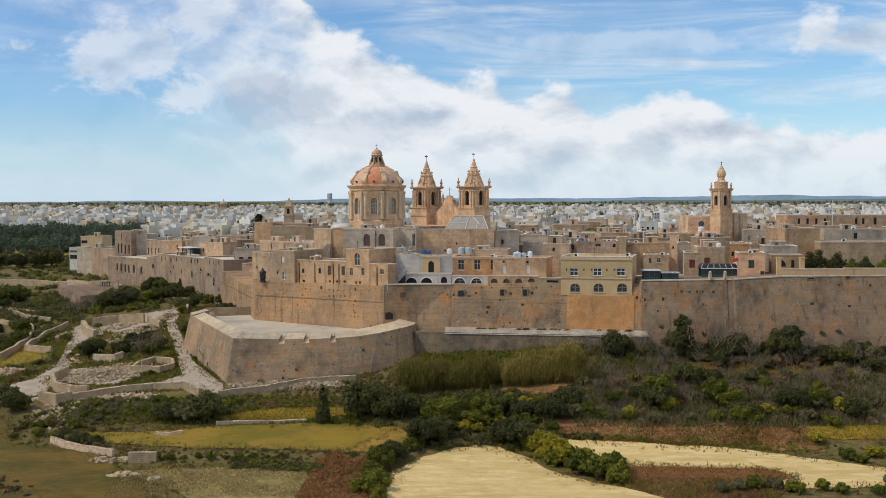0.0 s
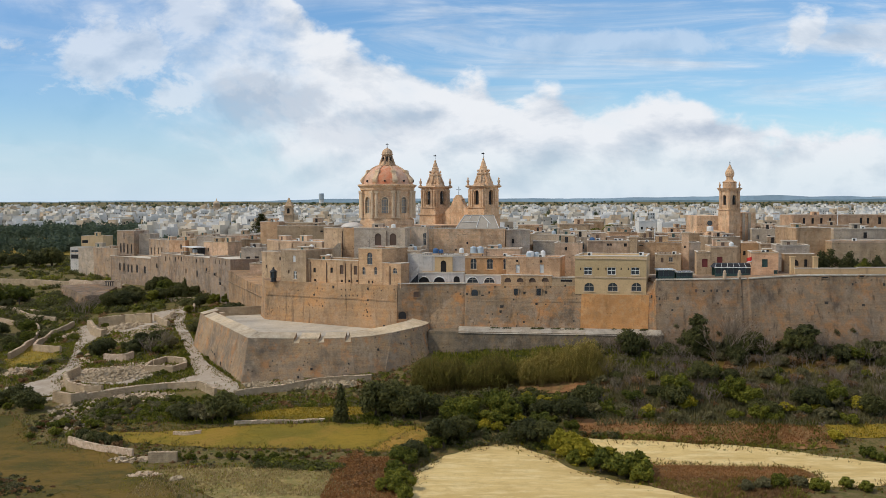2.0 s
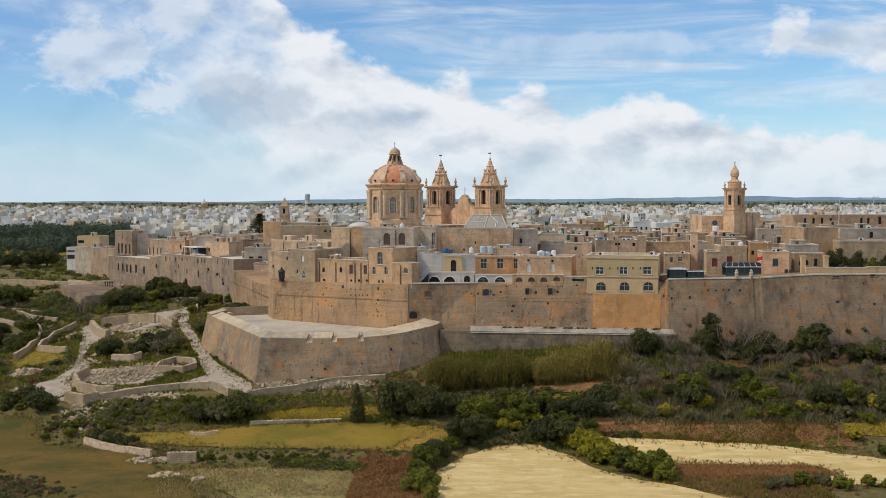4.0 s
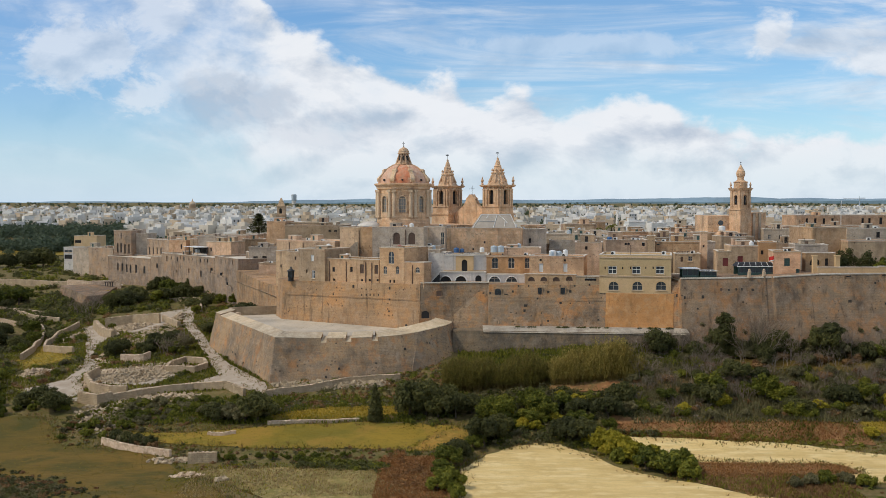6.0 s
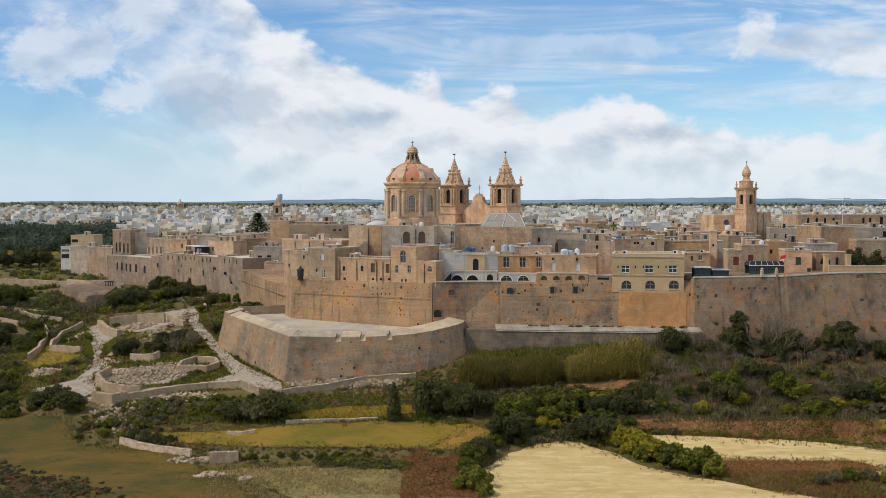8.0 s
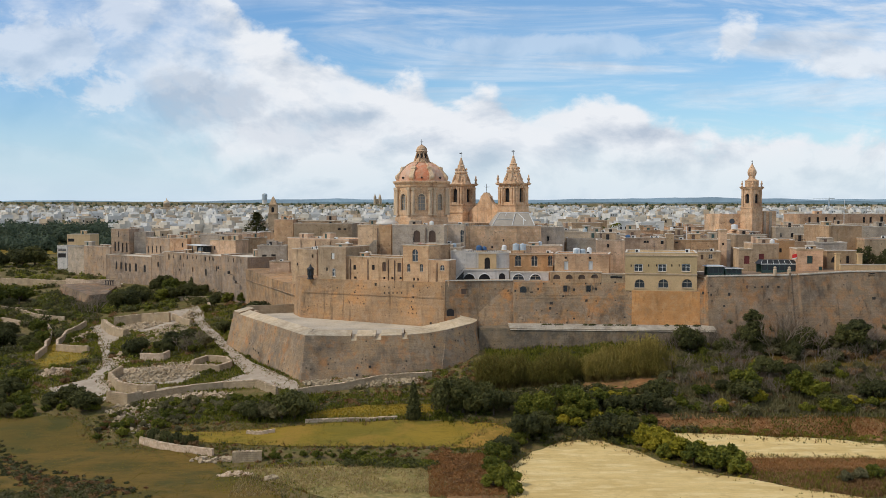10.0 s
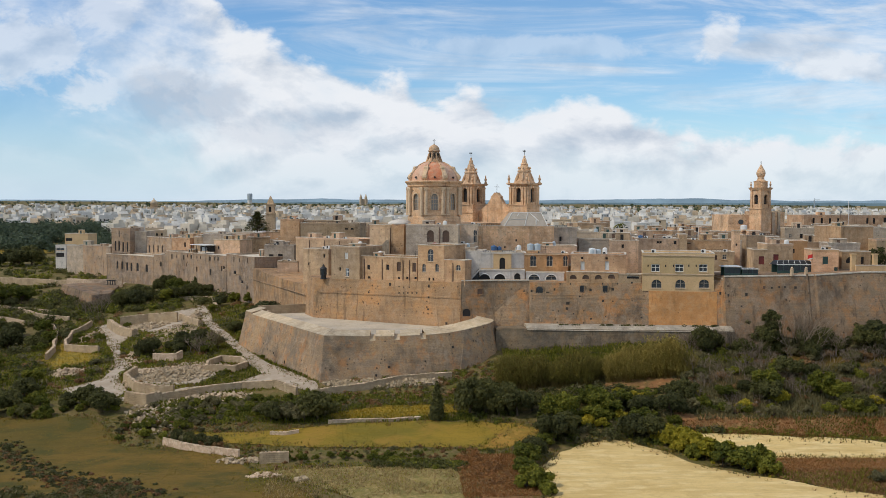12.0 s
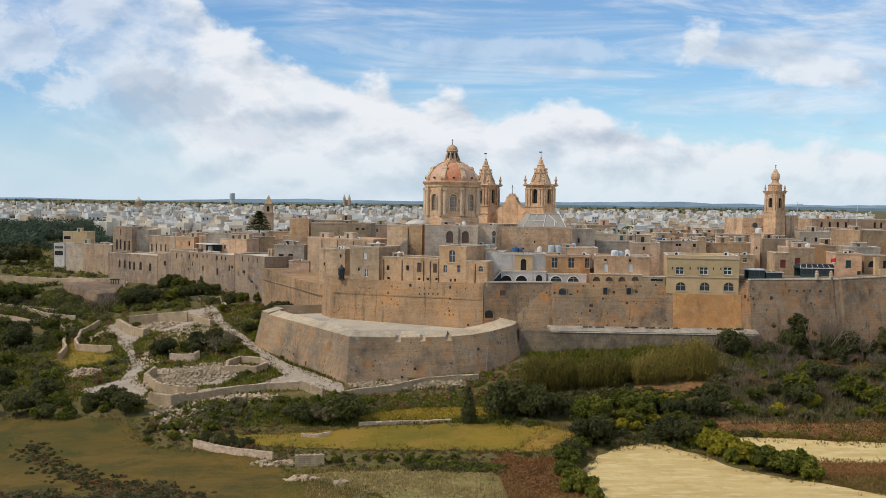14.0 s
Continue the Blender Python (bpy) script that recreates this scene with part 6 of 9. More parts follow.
heap("stones below the track wall", -58, 212, 9, 3.5, 260, 0.6, 0.3)
heap("pale stones in the weeds", -41, 168.5, 3.5, 1.2, 60, 0.7, 0.5)
heap("stone pile in the weeds", -34.5, 165.5, 1.3, 1.0, 50, 0.7, 0.7)
heap("tumbled wall stones on the slope", -67, 199, 5, 7, 160, 0.6, 0.4)
heap("scattered stones by the meadow wall", -46, 177, 5, 1.5, 90, 0.6, 0.3)
heap("stones by the upper path", -113, 302, 3.0, 10, 160, 0.7, 0.6)

# ---- plants ----
def leaf_cloud(bm, rng, lobes, n, size, flat=0.9):
    """Leaves in uneven lobes (x, y, z, rx, ry, rz): thick at the rim, gaps between."""
    total = sum(l[3] * l[4] + l[3] * l[5] for l in lobes)
    for x, y, z, rx, ry, rz in lobes:
        for _ in range(int(n * (rx * ry + rx * rz) / total)):
            d = Vector((rng.gauss(0, 1), rng.gauss(0, 1), rng.gauss(0, 1))).normalized()
            k = 1.06 - 0.50 * rng.random() ** 1.5
            k *= 0.80 + 0.30 * noise.noise(d * 2.3 + Vector((x, y, z))) + 0.35 * noise.noise(d * 5.1 + Vector((y, z, x)))
            c = Vector((x + d.x * rx * k, y + d.y * ry * k, z + d.z * rz * k))
            s = size * (0.55 + 0.9 * rng.random())
            up = (d + Vector((rng.gauss(0, 0.5), rng.gauss(0, 0.5), rng.gauss(0, 0.5) + 0.35))).normalized()
            q = up.to_track_quat("Z", "Y").to_matrix() @ Matrix.Rotation(rng.random() * 6.283, 3, "Z")
            w = s * flat * 0.5
            bm.faces.new([bm.verts.new(c + q @ Vector(v)) for v in ((-w * 1.15, -s * 0.45, 0), (w * 1.15, -s * 0.3, s * 0.12), (w * 0.1, s * 0.75, 0))])


def limbs(bm, rng, lobes, h, r):
    top = Vector((rng.uniform(-0.2, 0.2), rng.uniform(-0.2, 0.2), h))
    rod(bm, (0, 0, -0.5), top, r, 6, r * 0.65)
    for l in lobes:
        c = Vector(l[:3])
        mid = top.lerp(c, 0.5) + Vector((rng.uniform(-0.3, 0.3), rng.uniform(-0.3, 0.3), 0.25))
        rod(bm, top * 0.92, mid, r * 0.5, 4, r * 0.33)
        rod(bm, mid, c, r * 0.33, 3, r * 0.12)


def plant_kind(name, label, category, seed, lobes, leaves, size, leaf, trunk=None):
    rng = random.Random(seed)
    own = thing(name, Matrix.Translation((0, -600, 0)), label, category)
    if trunk:
        bm = bmesh.new()
        limbs(bm, rng, lobes, *trunk)
        part("trunk", bm, M["bark"], own)
    bm = bmesh.new()
    leaf_cloud(bm, rng, lobes, leaves, size)
    part("crown", bm, M[leaf], own)
    return own


def lobes_for(seed, n, r, h, base):
    rng = random.Random(seed)
    out = []
    for i in range(n * 2):
        a, d = rng.random() * 6.283, r * 0.70 * math.sqrt(rng.random())
        s = r * (0.15 + 0.26 * rng.random() ** 1.4)
        out.append((d * math.cos(a), d * math.sin(a), base + (h - base) * (0.28 + 0.5 * rng.random() * (1 - d / r * 0.5)), s, s * (0.85 + 0.3 * rng.random()), s * (0.7 + 0.25 * rng.random())))
    return out


KINDS = {
    "bush": plant_kind("bush", "rounded green bush on the slope", "bush", 1, lobes_for(1, 12, 2.2, 3.0, 0.2), 2900, 0.30, "leaf", (0.6, 0.12)),
    "bush_b": plant_kind("bush", "uneven green bush on the slope", "bush", 2, lobes_for(2, 10, 2.0, 2.6, 0.1), 2600, 0.30, "leaf", (0.5, 0.12)),
    "bright": plant_kind("bush", "bright yellow-green bush at a field edge", "bush", 3, lobes_for(3, 14, 2.1, 3.0, 0.2), 3000, 0.28, "leaf_light", (0.6, 0.12)),
    "grey": plant_kind("shrub", "grey-green shrub on the slope", "shrub", 4, lobes_for(4, 12, 2.0, 2.8, 0.1), 2700, 0.26, "leaf_grey", (0.5, 0.1)),
    "brown": plant_kind("shrub", "dry brown shrub on the slope", "shrub", 5, lobes_for(5, 10, 1.8, 2.0, 0.0), 2200, 0.25, "leaf_brown", (0.4, 0.08)),
    "dark": plant_kind("tree", "dark evergreen tree with a dense crown", "tree", 6, lobes_for(6, 16, 3.2, 6.0, 1.0), 4600, 0.32, "leaf_dark", (1.8, 0.25)),
    "dark_b": plant_kind("tree", "broad dark carob tree", "tree", 7, lobes_for(7, 18, 3.6, 5.0, 0.6), 4800, 0.33, "leaf_dark", (1.2, 0.28)),
    "green": plant_kind("tree", "green broad-leaved tree with an open crown", "tree", 8, lobes_for(8, 16, 3.0, 5.4, 0.8), 4200, 0.33, "leaf", (1.6, 0.22)),
    "cypress": plant_kind("cypress", "dark conical cypress at the field edge", "tree", 9, [(0, 0, 0.8, 1.5, 1.5, 1.0), (0.1, 0, 1.9, 1.35, 1.35, 1.2), (0, 0.1, 3.2, 1.05, 1.05, 1.3), (0, 0, 4.5, 0.7, 0.7, 1.2), (0, 0, 5.6, 0.35, 0.35, 0.9)], 3200, 0.28, "leaf_dark", (0.8, 0.18)),
}


KINDS["tall"] = plant_kind("tree", "tall dark evergreen tree against the city wall", "tree", 10, [(0, 0, 1.8, 1.3, 1.3, 1.2), (0.9, 0, 3.6, 1.2, 1.2, 1.0), (-0.8, 0.2, 4.6, 1.4, 1.3, 1.0), (0.5, 0, 5.8, 1.7, 1.5, 0.9), (-0.9, 0, 6.9, 1.2, 1.2, 0.8), (1.3, 0, 7.2, 1.1, 1.0, 0.7), (0.1, 0, 7.9, 1.0, 1.0, 0.7), (-1.5, 0, 3.0, 0.8, 0.9, 0.6)], 3800, 0.30, "leaf_dark", (3.0, 0.22))
KINDS["umbrella"] = plant_kind("pine", "dark umbrella pine with a flat crown", "tree", 12, [(0, 0, 5.2, 1.9, 1.9, 0.6), (1.6, 0.3, 4.9, 1.3, 1.3, 0.5), (-1.7, 0, 4.8, 1.4, 1.3, 0.5), (0.4, 0.8, 5.7, 1.3, 1.3, 0.45), (0.6, -0.5, 4.2, 1.0, 1.0, 0.5), (-0.8, -0.4, 3.6, 0.8, 0.8, 0.4)], 2600, 0.30, "leaf_dark", (3.6, 0.24))


def bare_kind(seed, h, n, leaf="twig"):
    """A leafless thicket: forking stems."""
    rng = random.Random(seed)
    own = thing("bare_shrub", Matrix.Translation((0, -600, 0)), "leafless grey thicket with forking stems", "shrub")
    bm = bmesh.new()

    def grow(p, d, length, r, depth):
        q = p + d * length
        rod(bm, p, q, r, 3, r * 0.6)
        if depth:
            for _ in range(3):
                e = (d + Vector((rng.gauss(0, 0.42), rng.gauss(0, 0.42), rng.gauss(0.1, 0.25)))).normalized()
                grow(q, e, length * (0.55 + 0.3 * rng.random()), r * 0.55, depth - 1)

    for _ in range(n):
        p = Vector((rng.gauss(0, 0.7), rng.gauss(0, 0.7), -0.2))
        grow(p, Vector((rng.gauss(0, 0.3), rng.gauss(0, 0.3), 1)).normalized(), h * 0.36, 0.075, 3)
    part("branchwork", bm, M[leaf], own)
    return own


KINDS["bare"] = bare_kind(21, 3.4, 7)
KINDS["bare_b"] = bare_kind(22, 4.6, 6)


def put(kind, x, y, s=1.0, tall=1.0, label=""):
    z = ground_z(x, y)
    m = Matrix.Translation((x, y, z - 0.1)) @ Matrix.Rotation(RNG.random() * 6.283, 4, "Z")
    ob = copy_thing(KINDS[kind], m)
    ob.scale = (s, s, s * tall)
    if label:
        tagged(ob, label)
    return ob


def grove(kinds, x0, x1, y0, y1, n, smin=0.7, smax=1.3):
    for _ in range(n):
        k, x, y, s, t = RNG.choice(kinds), RNG.uniform(x0, x1), RNG.uniform(y0, y1), RNG.uniform(smin, smax), RNG.uniform(0.85, 1.15)
        if not is_clear(x, y):
            put(k, x, y, s, t)


def scrub(label, mats, x0, x1, y0, y1, n, r0, r1, leaves=70, size=0.5, low=0.75, avoid=True):
    """Low scrub that nobody could count, joined: uneven clumps of leaves that run into one another."""
    bm = bmesh.new()
    rng = random.Random(len(label) + n)
    for _ in range(n):
        x, y = rng.uniform(x0, x1), rng.uniform(y0, y1)
        if (avoid and is_field(x, y)) or noise.noise((x * 0.06, y * 0.06, 5)) < -0.45:
            continue
        r = rng.uniform(r0, r1) * (0.8 + 0.5 * noise.noise((x * 0.08, y * 0.08, 3)))
        z = ground_z(x, y)
        before = len(bm.faces)
        leaf_cloud(bm, rng, [(x, y, z + r * 0.3 * low, r, r, r * low), (x + r * rng.uniform(-0.8, 0.8), y + r * rng.uniform(-0.8, 0.8), z + r * 0.4 * low, r * 0.7, r * 0.7, r * 0.6)], int(leaves * (0.5 + r / r1)), size * (0.6 + 0.4 * r / r1))
        k = rng.randrange(len(mats))
        bm.faces.ensure_lookup_table()
        for i in range(before, len(bm.faces)):
            bm.faces[i].material_index = k
    return tagged(part("scrub", bm, [M[k] for k in mats]), label, "scrub", "", "stuff")


# the dark clump below the bastion and the bushes beside the straw field
for x, y, s, k, t in ((-4.2, 200.6, 1.3, "dark_b", 1.3), (-0.8, 201.5, 1.25, "dark", 1.2), (1.8, 199.6, 1.0, "dark_b", 1.2), (5.4, 198.2, 1.0, "dark", 1.1), (3.6, 203.0, 1.0, "dark_b", 1.2), (8.6, 200.5, 0.9, "dark_b", 1.0), (-10.9, 197.6, 1.2, "cypress", 1.05), (10.6, 183.6, 0.95, "dark", 1.25), (12.4, 186.2, 0.9, "dark_b", 1.2), (9.6, 186.5, 0.8, "dark", 1.1), (13.6, 189.5, 0.9, "dark_b", 1.0)):
    put(k, x, y, s, t)
for x, y, s, k in ((4.0, 171.5, 0.75, "green"), (5.2, 175.5, 0.72, "dark_b"), (7.0, 178.5, 0.7, "bush"), (3.2, 167, 0.9, "bush"), (3.6, 163.5, 0.95, "bush_b"), (4.6, 160, 0.95, "bush"), (8.8, 182, 0.8, "bush"), (9.6, 184.8, 0.9, "bush_b"), (2.4, 158.5, 0.8, "bush"), (5.5, 156, 0.8, "bush_b")):
    put(k, x, y, s * 1.25)
for x, y, s, k in ((27.2, 187.2, 0.85, "dark_b"), (29.8, 186.6, 0.9, "dark_b"), (32.6, 185.0, 1.25, "bright"), (34.6, 182.6, 1.3, "bright"), (36.4, 180.0, 1.2, "bright"), (36.0, 177.0, 1.0, "bush_b"), (38.4, 175.4, 1.3, "bright"), (39.6, 172.6, 1.25, "bush"), (41.6, 174.2, 1.2, "bright"), (42.2, 170.2, 1.3, "bush"), (44.6, 169.4, 1.4, "bush_b"), (45.8, 171.8, 1.25, "bush"), (45.6, 166.6, 1.0, "bush_b"), (34.0, 180.4, 0.8, "bright"), (40.0, 178.0, 0.9, "bush")):
    put(k, x - 0.8, y - 1.1, s * 1.15, 1.05)
# hedge in the weeds, dark in its own shade
for i in range(9):
    put("bush_b" if i % 2 else "bush", -23 + i * 1.9, 176.2 - i * 0.55, 0.55, 0.9)
for i in range(11):
    put("bush", -41 + i * 2.6, 177.6 + 0.5 * math.sin(i * 2.1), 0.32 + 0.1 * (i % 3), 1.1)
# middle thicket between the reeds and the straw
grove(("bush", "bush_b", "bright", "green", "dark_b"), 12, 38, 189, 200, 26, 0.75, 1.15)
grove(("bush", "bush_b", "bright"), 12, 36, 200, 206, 10, 0.6, 0.9)
# right-hand slope
grove(("grey", "bare", "bush", "grey", "green", "bush_b", "dark_b", "bright"), 38, 100, 192.5, 203, 50, 0.75, 1.2)
grove(("grey", "bare", "bare_b", "brown", "bush", "bare"), 42, 104, 202, 216, 70, 0.6, 1.1)
grove(("bare", "bare_b", "bare_b", "grey", "brown"), 44, 110, 216, 226, 60, 0.7, 1.25)
grove(("bush", "bush_b", "bright"), 84, 112, 178, 190, 16, 0.6, 1.0)
for x, y, s, k in ((64.2, 207.5, 1.15, "dark"), (52.2, 225.5, 0.85, "dark_b"), (66.2, 223.5, 1.2, "tall"), (67.4, 224.2, 0.8, "tall"), (72.5, 223, 2.4, "bare_b"), (74.6, 222.8, 2.2, "bare_b"), (73.4, 223.5, 1.25, "grey"), (84, 223, 0.5, "tall"), (89.5, 221.5, 1.35, "umbrella"), (88.5, 220.5, 0.8, "brown"), (97, 221, 0.9, "dark_b"), (101, 220, 0.9, "green"), (88, 199, 1.0, "green"), (84.5, 197.5, 0.9, "bright")):
    put(k, x, y, s)
for x, y, s, k, t in ((60.5, 224.5, 1.0, "grey", 1.3), (63.0, 224.0, 1.5, "bare", 1.2), (65.2, 223.6, 1.1, "dark", 1.2), (69.6, 223.8, 1.2, "grey", 1.4), (71.6, 224.2, 1.9, "bare_b", 1.2), (75.6, 224.0, 1.8, "bare_b", 1.1), (73.8, 224.4, 1.5, "grey", 1.5), (78.2, 223.6, 1.2, "dark_b", 1.1), (81.0, 223.2, 1.5, "bare", 1.2), (85.5, 222.6, 1.2, "grey", 1.2), (88.0, 222.0, 1.3, "dark", 1.1), (91.5, 221.6, 1.4, "grey", 1.2), (94.0, 222.4, 1.6, "bare", 1.2), (98.5, 222.4, 1.4, "grey", 1.1), (103.0, 222.6, 1.4, "grey", 1.4), (107.0, 222.5, 1.4, "grey", 1.2), (49.0, 225.6, 1.3, "bare", 1.3), (54.6, 224.8, 1.5, "bare", 1.3), (57.0, 223.8, 1.6, "bare_b", 1.0), (51.6, 224.4, 1.15, "dark_b", 1.2), (45.5, 226.0, 1.2, "bare", 1.2)):
    put(k, x, y, s, t)
for i in range(15):
    put(("dark_b", "dark", "dark_b", "grey")[i % 4], 60 + i * 3.6 + RNG.uniform(-1, 1), 222.5 + RNG.uniform(-1.5, 1.2), RNG.uniform(0.55, 0.95))
for x, y, s in ((78, 163.5, 0.8), (80.5, 161.5, 0.8), (73, 161.5, 0.95), (70, 163, 0.9), (67, 163.2, 0.9), (64, 162.2, 0.9), (61, 161, 0.85), (90, 166, 0.8), (94, 164.5, 0.85), (86, 161, 0.7)):
    put(RNG.choice(("bush", "bush_b", "grey")), x, y, s)
# foot of the bastion, left slope and the far left
grove(("bush", "bush_b", "grey"), -64, -30, 199, 209.5, 90, 0.45, 0.85)
grove(("grey", "brown", "bush_b"), -74, -56, 192, 208, 50, 0.3, 0.6)
for x, y, s, k in ((-41, 199, 1.55, "grey"), (-37.6, 198, 1.6, "grey"), (-34.8, 199, 1.3, "dark_b"), (-44.5, 200.5, 1.3, "grey"), (-44, 198.5, 0.9, "dark_b"), (-36.5, 200, 0.8, "bush")):
    put(k, x, y, s)
grove(("brown", "bush", "grey"), -72, -58, 188, 203, 20, 0.4, 0.75)
for i in range(13):
    put(("brown", "grey", "dark_b")[i % 3], -62.0 + i * 0.85, 188.9 - i * 0.40, (0.85, 0.8, 0.5)[i % 3], 1.1)
grove(("bush", "dark_b", "bush_b"), -100, -78, 203, 216, 22, 0.6, 1.05)
grove(("bush", "dark_b", "green"), -135, -100, 206, 236, 20, 0.7, 1.1)
grove(("dark_b", "bush", "dark"), -88, -72, 255, 275, 16, 0.6, 0.9)
for x, y, s, k in ((-69.5, 263, 1.5, "bare_b"), (-68.5, 266, 1.8, "grey"), (-70.5, 261, 1.7, "grey"), (-68.8, 260, 1.3, "bush"), (-66, 285, 0.8, "dark_b"), (-63, 280, 0.7, "bush"), (-59, 300, 1.3, "dark"), (-57, 297, 1.4, "dark_b"), (-61, 304, 1.2, "dark_b"), (-62.5, 296, 1.1, "dark_b"), (-55, 293, 1.0, "dark_b"), (-123, 350, 1.5, "bare_b"), (-125, 352, 1.2, "grey")):
    put(k, x, y, s)
grove(("bush", "bush_b"), -62, -52, 246, 266, 12, 0.35, 0.55)
grove(("dark", "dark_b", "green", "dark_b"), -116, -84, 346, 372, 28, 0.8, 1.35)
grove(("dark_b", "green", "dark"), -86, -66, 318, 344, 14, 0.6, 1.05)
grove(("dark", "dark_b", "green", "grey"), -190, -152, 300, 376, 30, 0.8, 1.5)
grove(("dark_b", "green", "grey", "bush"), -152, -122, 296, 332, 20, 0.7, 1.1)
grove(("dark_b", "green", "bush"), -185, -118, 236, 300, 40, 0.8, 1.4)
for x, y, s in ((-124, 345, 2.0), (-121, 340, 1.8), (-127, 342, 1.7), (-72, 262, 1.5), (-70, 258, 1.4)):
    put("bare", x, y, s)


grove(("bush", "bush_b"), -118, -104, 292, 316, 10, 0.5, 0.9)
for x, y, s in ((-196, 480, 1.9), (-200, 476, 1.6), (-206, 484, 1.6), (-212, 478, 1.4), (-222, 480, 1.5)):
    put("dark_b", x, y, s * 1.15)


grove(("bush", "bush_b", "grey", "brown"), -120, -80, 224, 262, 34, 0.45, 0.85)

grove(("bush", "bush_b", "brown", "grey"), -84, -56, 222, 250, 26, 0.28, 0.5)
grove(("grey", "bush", "brown", "dark_b", "bare"), 40, 110, 192, 225, 90, 0.5, 0.95)


scrub("dense dark scrub below the town walls", ("leaf_dark", "leaf", "leaf_dark"), -150, -64, 336, 380, 420, 1.6, 3.6, 130, 0.55, 0.85)
scrub("dark green scrub on the old terraces", ("leaf_dark", "leaf", "leaf_grey"), -230, -118, 255, 384, 850, 1.4, 3.4, 120, 0.6, 0.85)
scrub("scrub and brambles between the field walls", ("leaf", "leaf_dark", "leaf_grey", "leaf_brown"), -135, -60, 220, 338, 700, 0.6, 1.9, 80, 0.42)
scrub("dark scrub at the foot of the slope", ("leaf", "leaf_dark"), -230, -104, 206, 256, 420, 1.2, 3.0, 120, 0.55, 0.85)
scrub("low green growth along the bastion foot", ("leaf", "leaf_brown", "leaf_grey"), -30, 12, 205, 229, 700, 0.5, 1.2, 50, 0.36)
scrub("weeds and brambles below the plinth", ("leaf", "leaf_dark"), 5, 60, 218, 231, 420, 0.6, 1.4, 60, 0.4)
scrub("low scrub between the fields", ("leaf", "leaf_dark", "leaf_grey"), -6, 44, 183, 210, 620, 0.9, 2.0, 90, 0.4, 0.9)
scrub("green tangle under the track wall", ("leaf", "leaf", "leaf_grey"), -66, -26, 198.5, 210, 380, 0.5, 1.2, 60, 0.36)
scrub("brown and grey scrub on a stony bank", ("leaf_grey", "leaf_brown", "leaf_dark"), -76, -44, 178, 204, 260, 0.3, 0.8, 40, 0.3)
scrub("green weeds round the straw fields", ("leaf", "leaf_light", "meadow_blade"), 14, 60, 160, 188, 300, 0.3, 0.8, 36, 0.3)
scrub("green weeds beside the lower straw field", ("leaf", "leaf_dark", "leaf_brown"), -8, 12, 150, 186, 220, 0.3, 0.9, 40, 0.3)
scrub("weeds along the right-hand fields", ("leaf", "leaf_brown", "meadow_blade"), 60, 130, 150, 194, 420, 0.3, 0.8, 36, 0.3)
scrub("green growth along the terrace edges", ("leaf", "leaf_grey", "leaf_brown"), -50, 0, 172, 184, 240, 0.3, 0.7, 36, 0.28)
scrub("dead and grey scrub on the slope", ("leaf_grey", "leaf_brown", "leaf_dark", "twig"), 40, 114, 191, 227, 700, 0.4, 1.2, 60, 0.36)
scrub("dark brown scrub at the field corner", ("leaf_dark", "leaf_brown", "leaf_grey", "leaf_dark"), -118, -61, 149, 162.5, 800, 0.7, 1.4, 80, 0.3, 0.7, False)
def band_scrub(label, mats, a, b, wide, n, r0, r1, leaves=50, size=0.3):
    """A ragged strip of low growth from a to b."""
    bm = bmesh.new()
    rng = random.Random(n)
    for _ in range(n):
        t = rng.random()
        x, y = a[0] + (b[0] - a[0]) * t + rng.gauss(0, wide), a[1] + (b[1] - a[1]) * t + rng.gauss(0, wide)
        r = rng.uniform(r0, r1)
        before = len(bm.faces)
        leaf_cloud(bm, rng, [(x, y, ground_z(x, y) + r * 0.25, r, r, r * 0.6)], leaves, size)
        bm.faces.ensure_lookup_table()
        k = rng.randrange(len(mats))
        for i in range(before, len(bm.faces)):
            bm.faces[i].material_index = k
    return tagged(part("scrub", bm, [M[k] for k in mats]), label, "scrub", "", "stuff")


band_scrub("dark brown dead weeds across the pasture", ("leaf_brown", "leaf_dark", "leaf_grey", "leaf_dark"), (-93, 188), (-78, 170), 1.8, 200, 0.25, 0.7)
band_scrub("dark brown dead weeds across the pasture", ("leaf_brown", "leaf_dark", "leaf_grey", "leaf_dark"), (-78, 170), (-56, 158), 2.0, 240, 0.25, 0.7)
band_scrub("tangled dark scrub along the foot of the city wall", ("leaf_dark", "leaf_grey", "twig", "leaf"), (58, 225.0), (118, 223.6), 1.0, 260, 0.9, 2.2, 110, 0.34)
band_scrub("tangled brown scrub under the plinth end", ("leaf_grey", "twig", "leaf_dark"), (42, 224.5), (60, 222.5), 1.3, 110, 0.7, 1.5, 80, 0.32)
# shade on the hedge front is put into its dark leaves
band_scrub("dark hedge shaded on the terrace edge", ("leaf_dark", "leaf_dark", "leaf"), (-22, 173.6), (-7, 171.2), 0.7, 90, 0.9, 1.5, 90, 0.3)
band_scrub("reddish dead shrubs at the field corner", ("leaf_rust", "leaf_brown", "leaf_rust"), (-4.5, 176), (-1, 160), 2.0, 150, 0.6, 1.3, 80, 0.28)
band_scrub("green weeds along the foot of the dry bank", ("leaf", "leaf", "meadow_blade"), (40, 188.6), (82, 184.8), 0.5, 150, 0.3, 0.7, 40, 0.28)
band_scrub("yellow grass along the top of the dry bank", ("weeds_blade", "meadow_blade"), (40, 194.2), (80, 191.4), 0.35, 130, 0.25, 0.6, 40, 0.26)
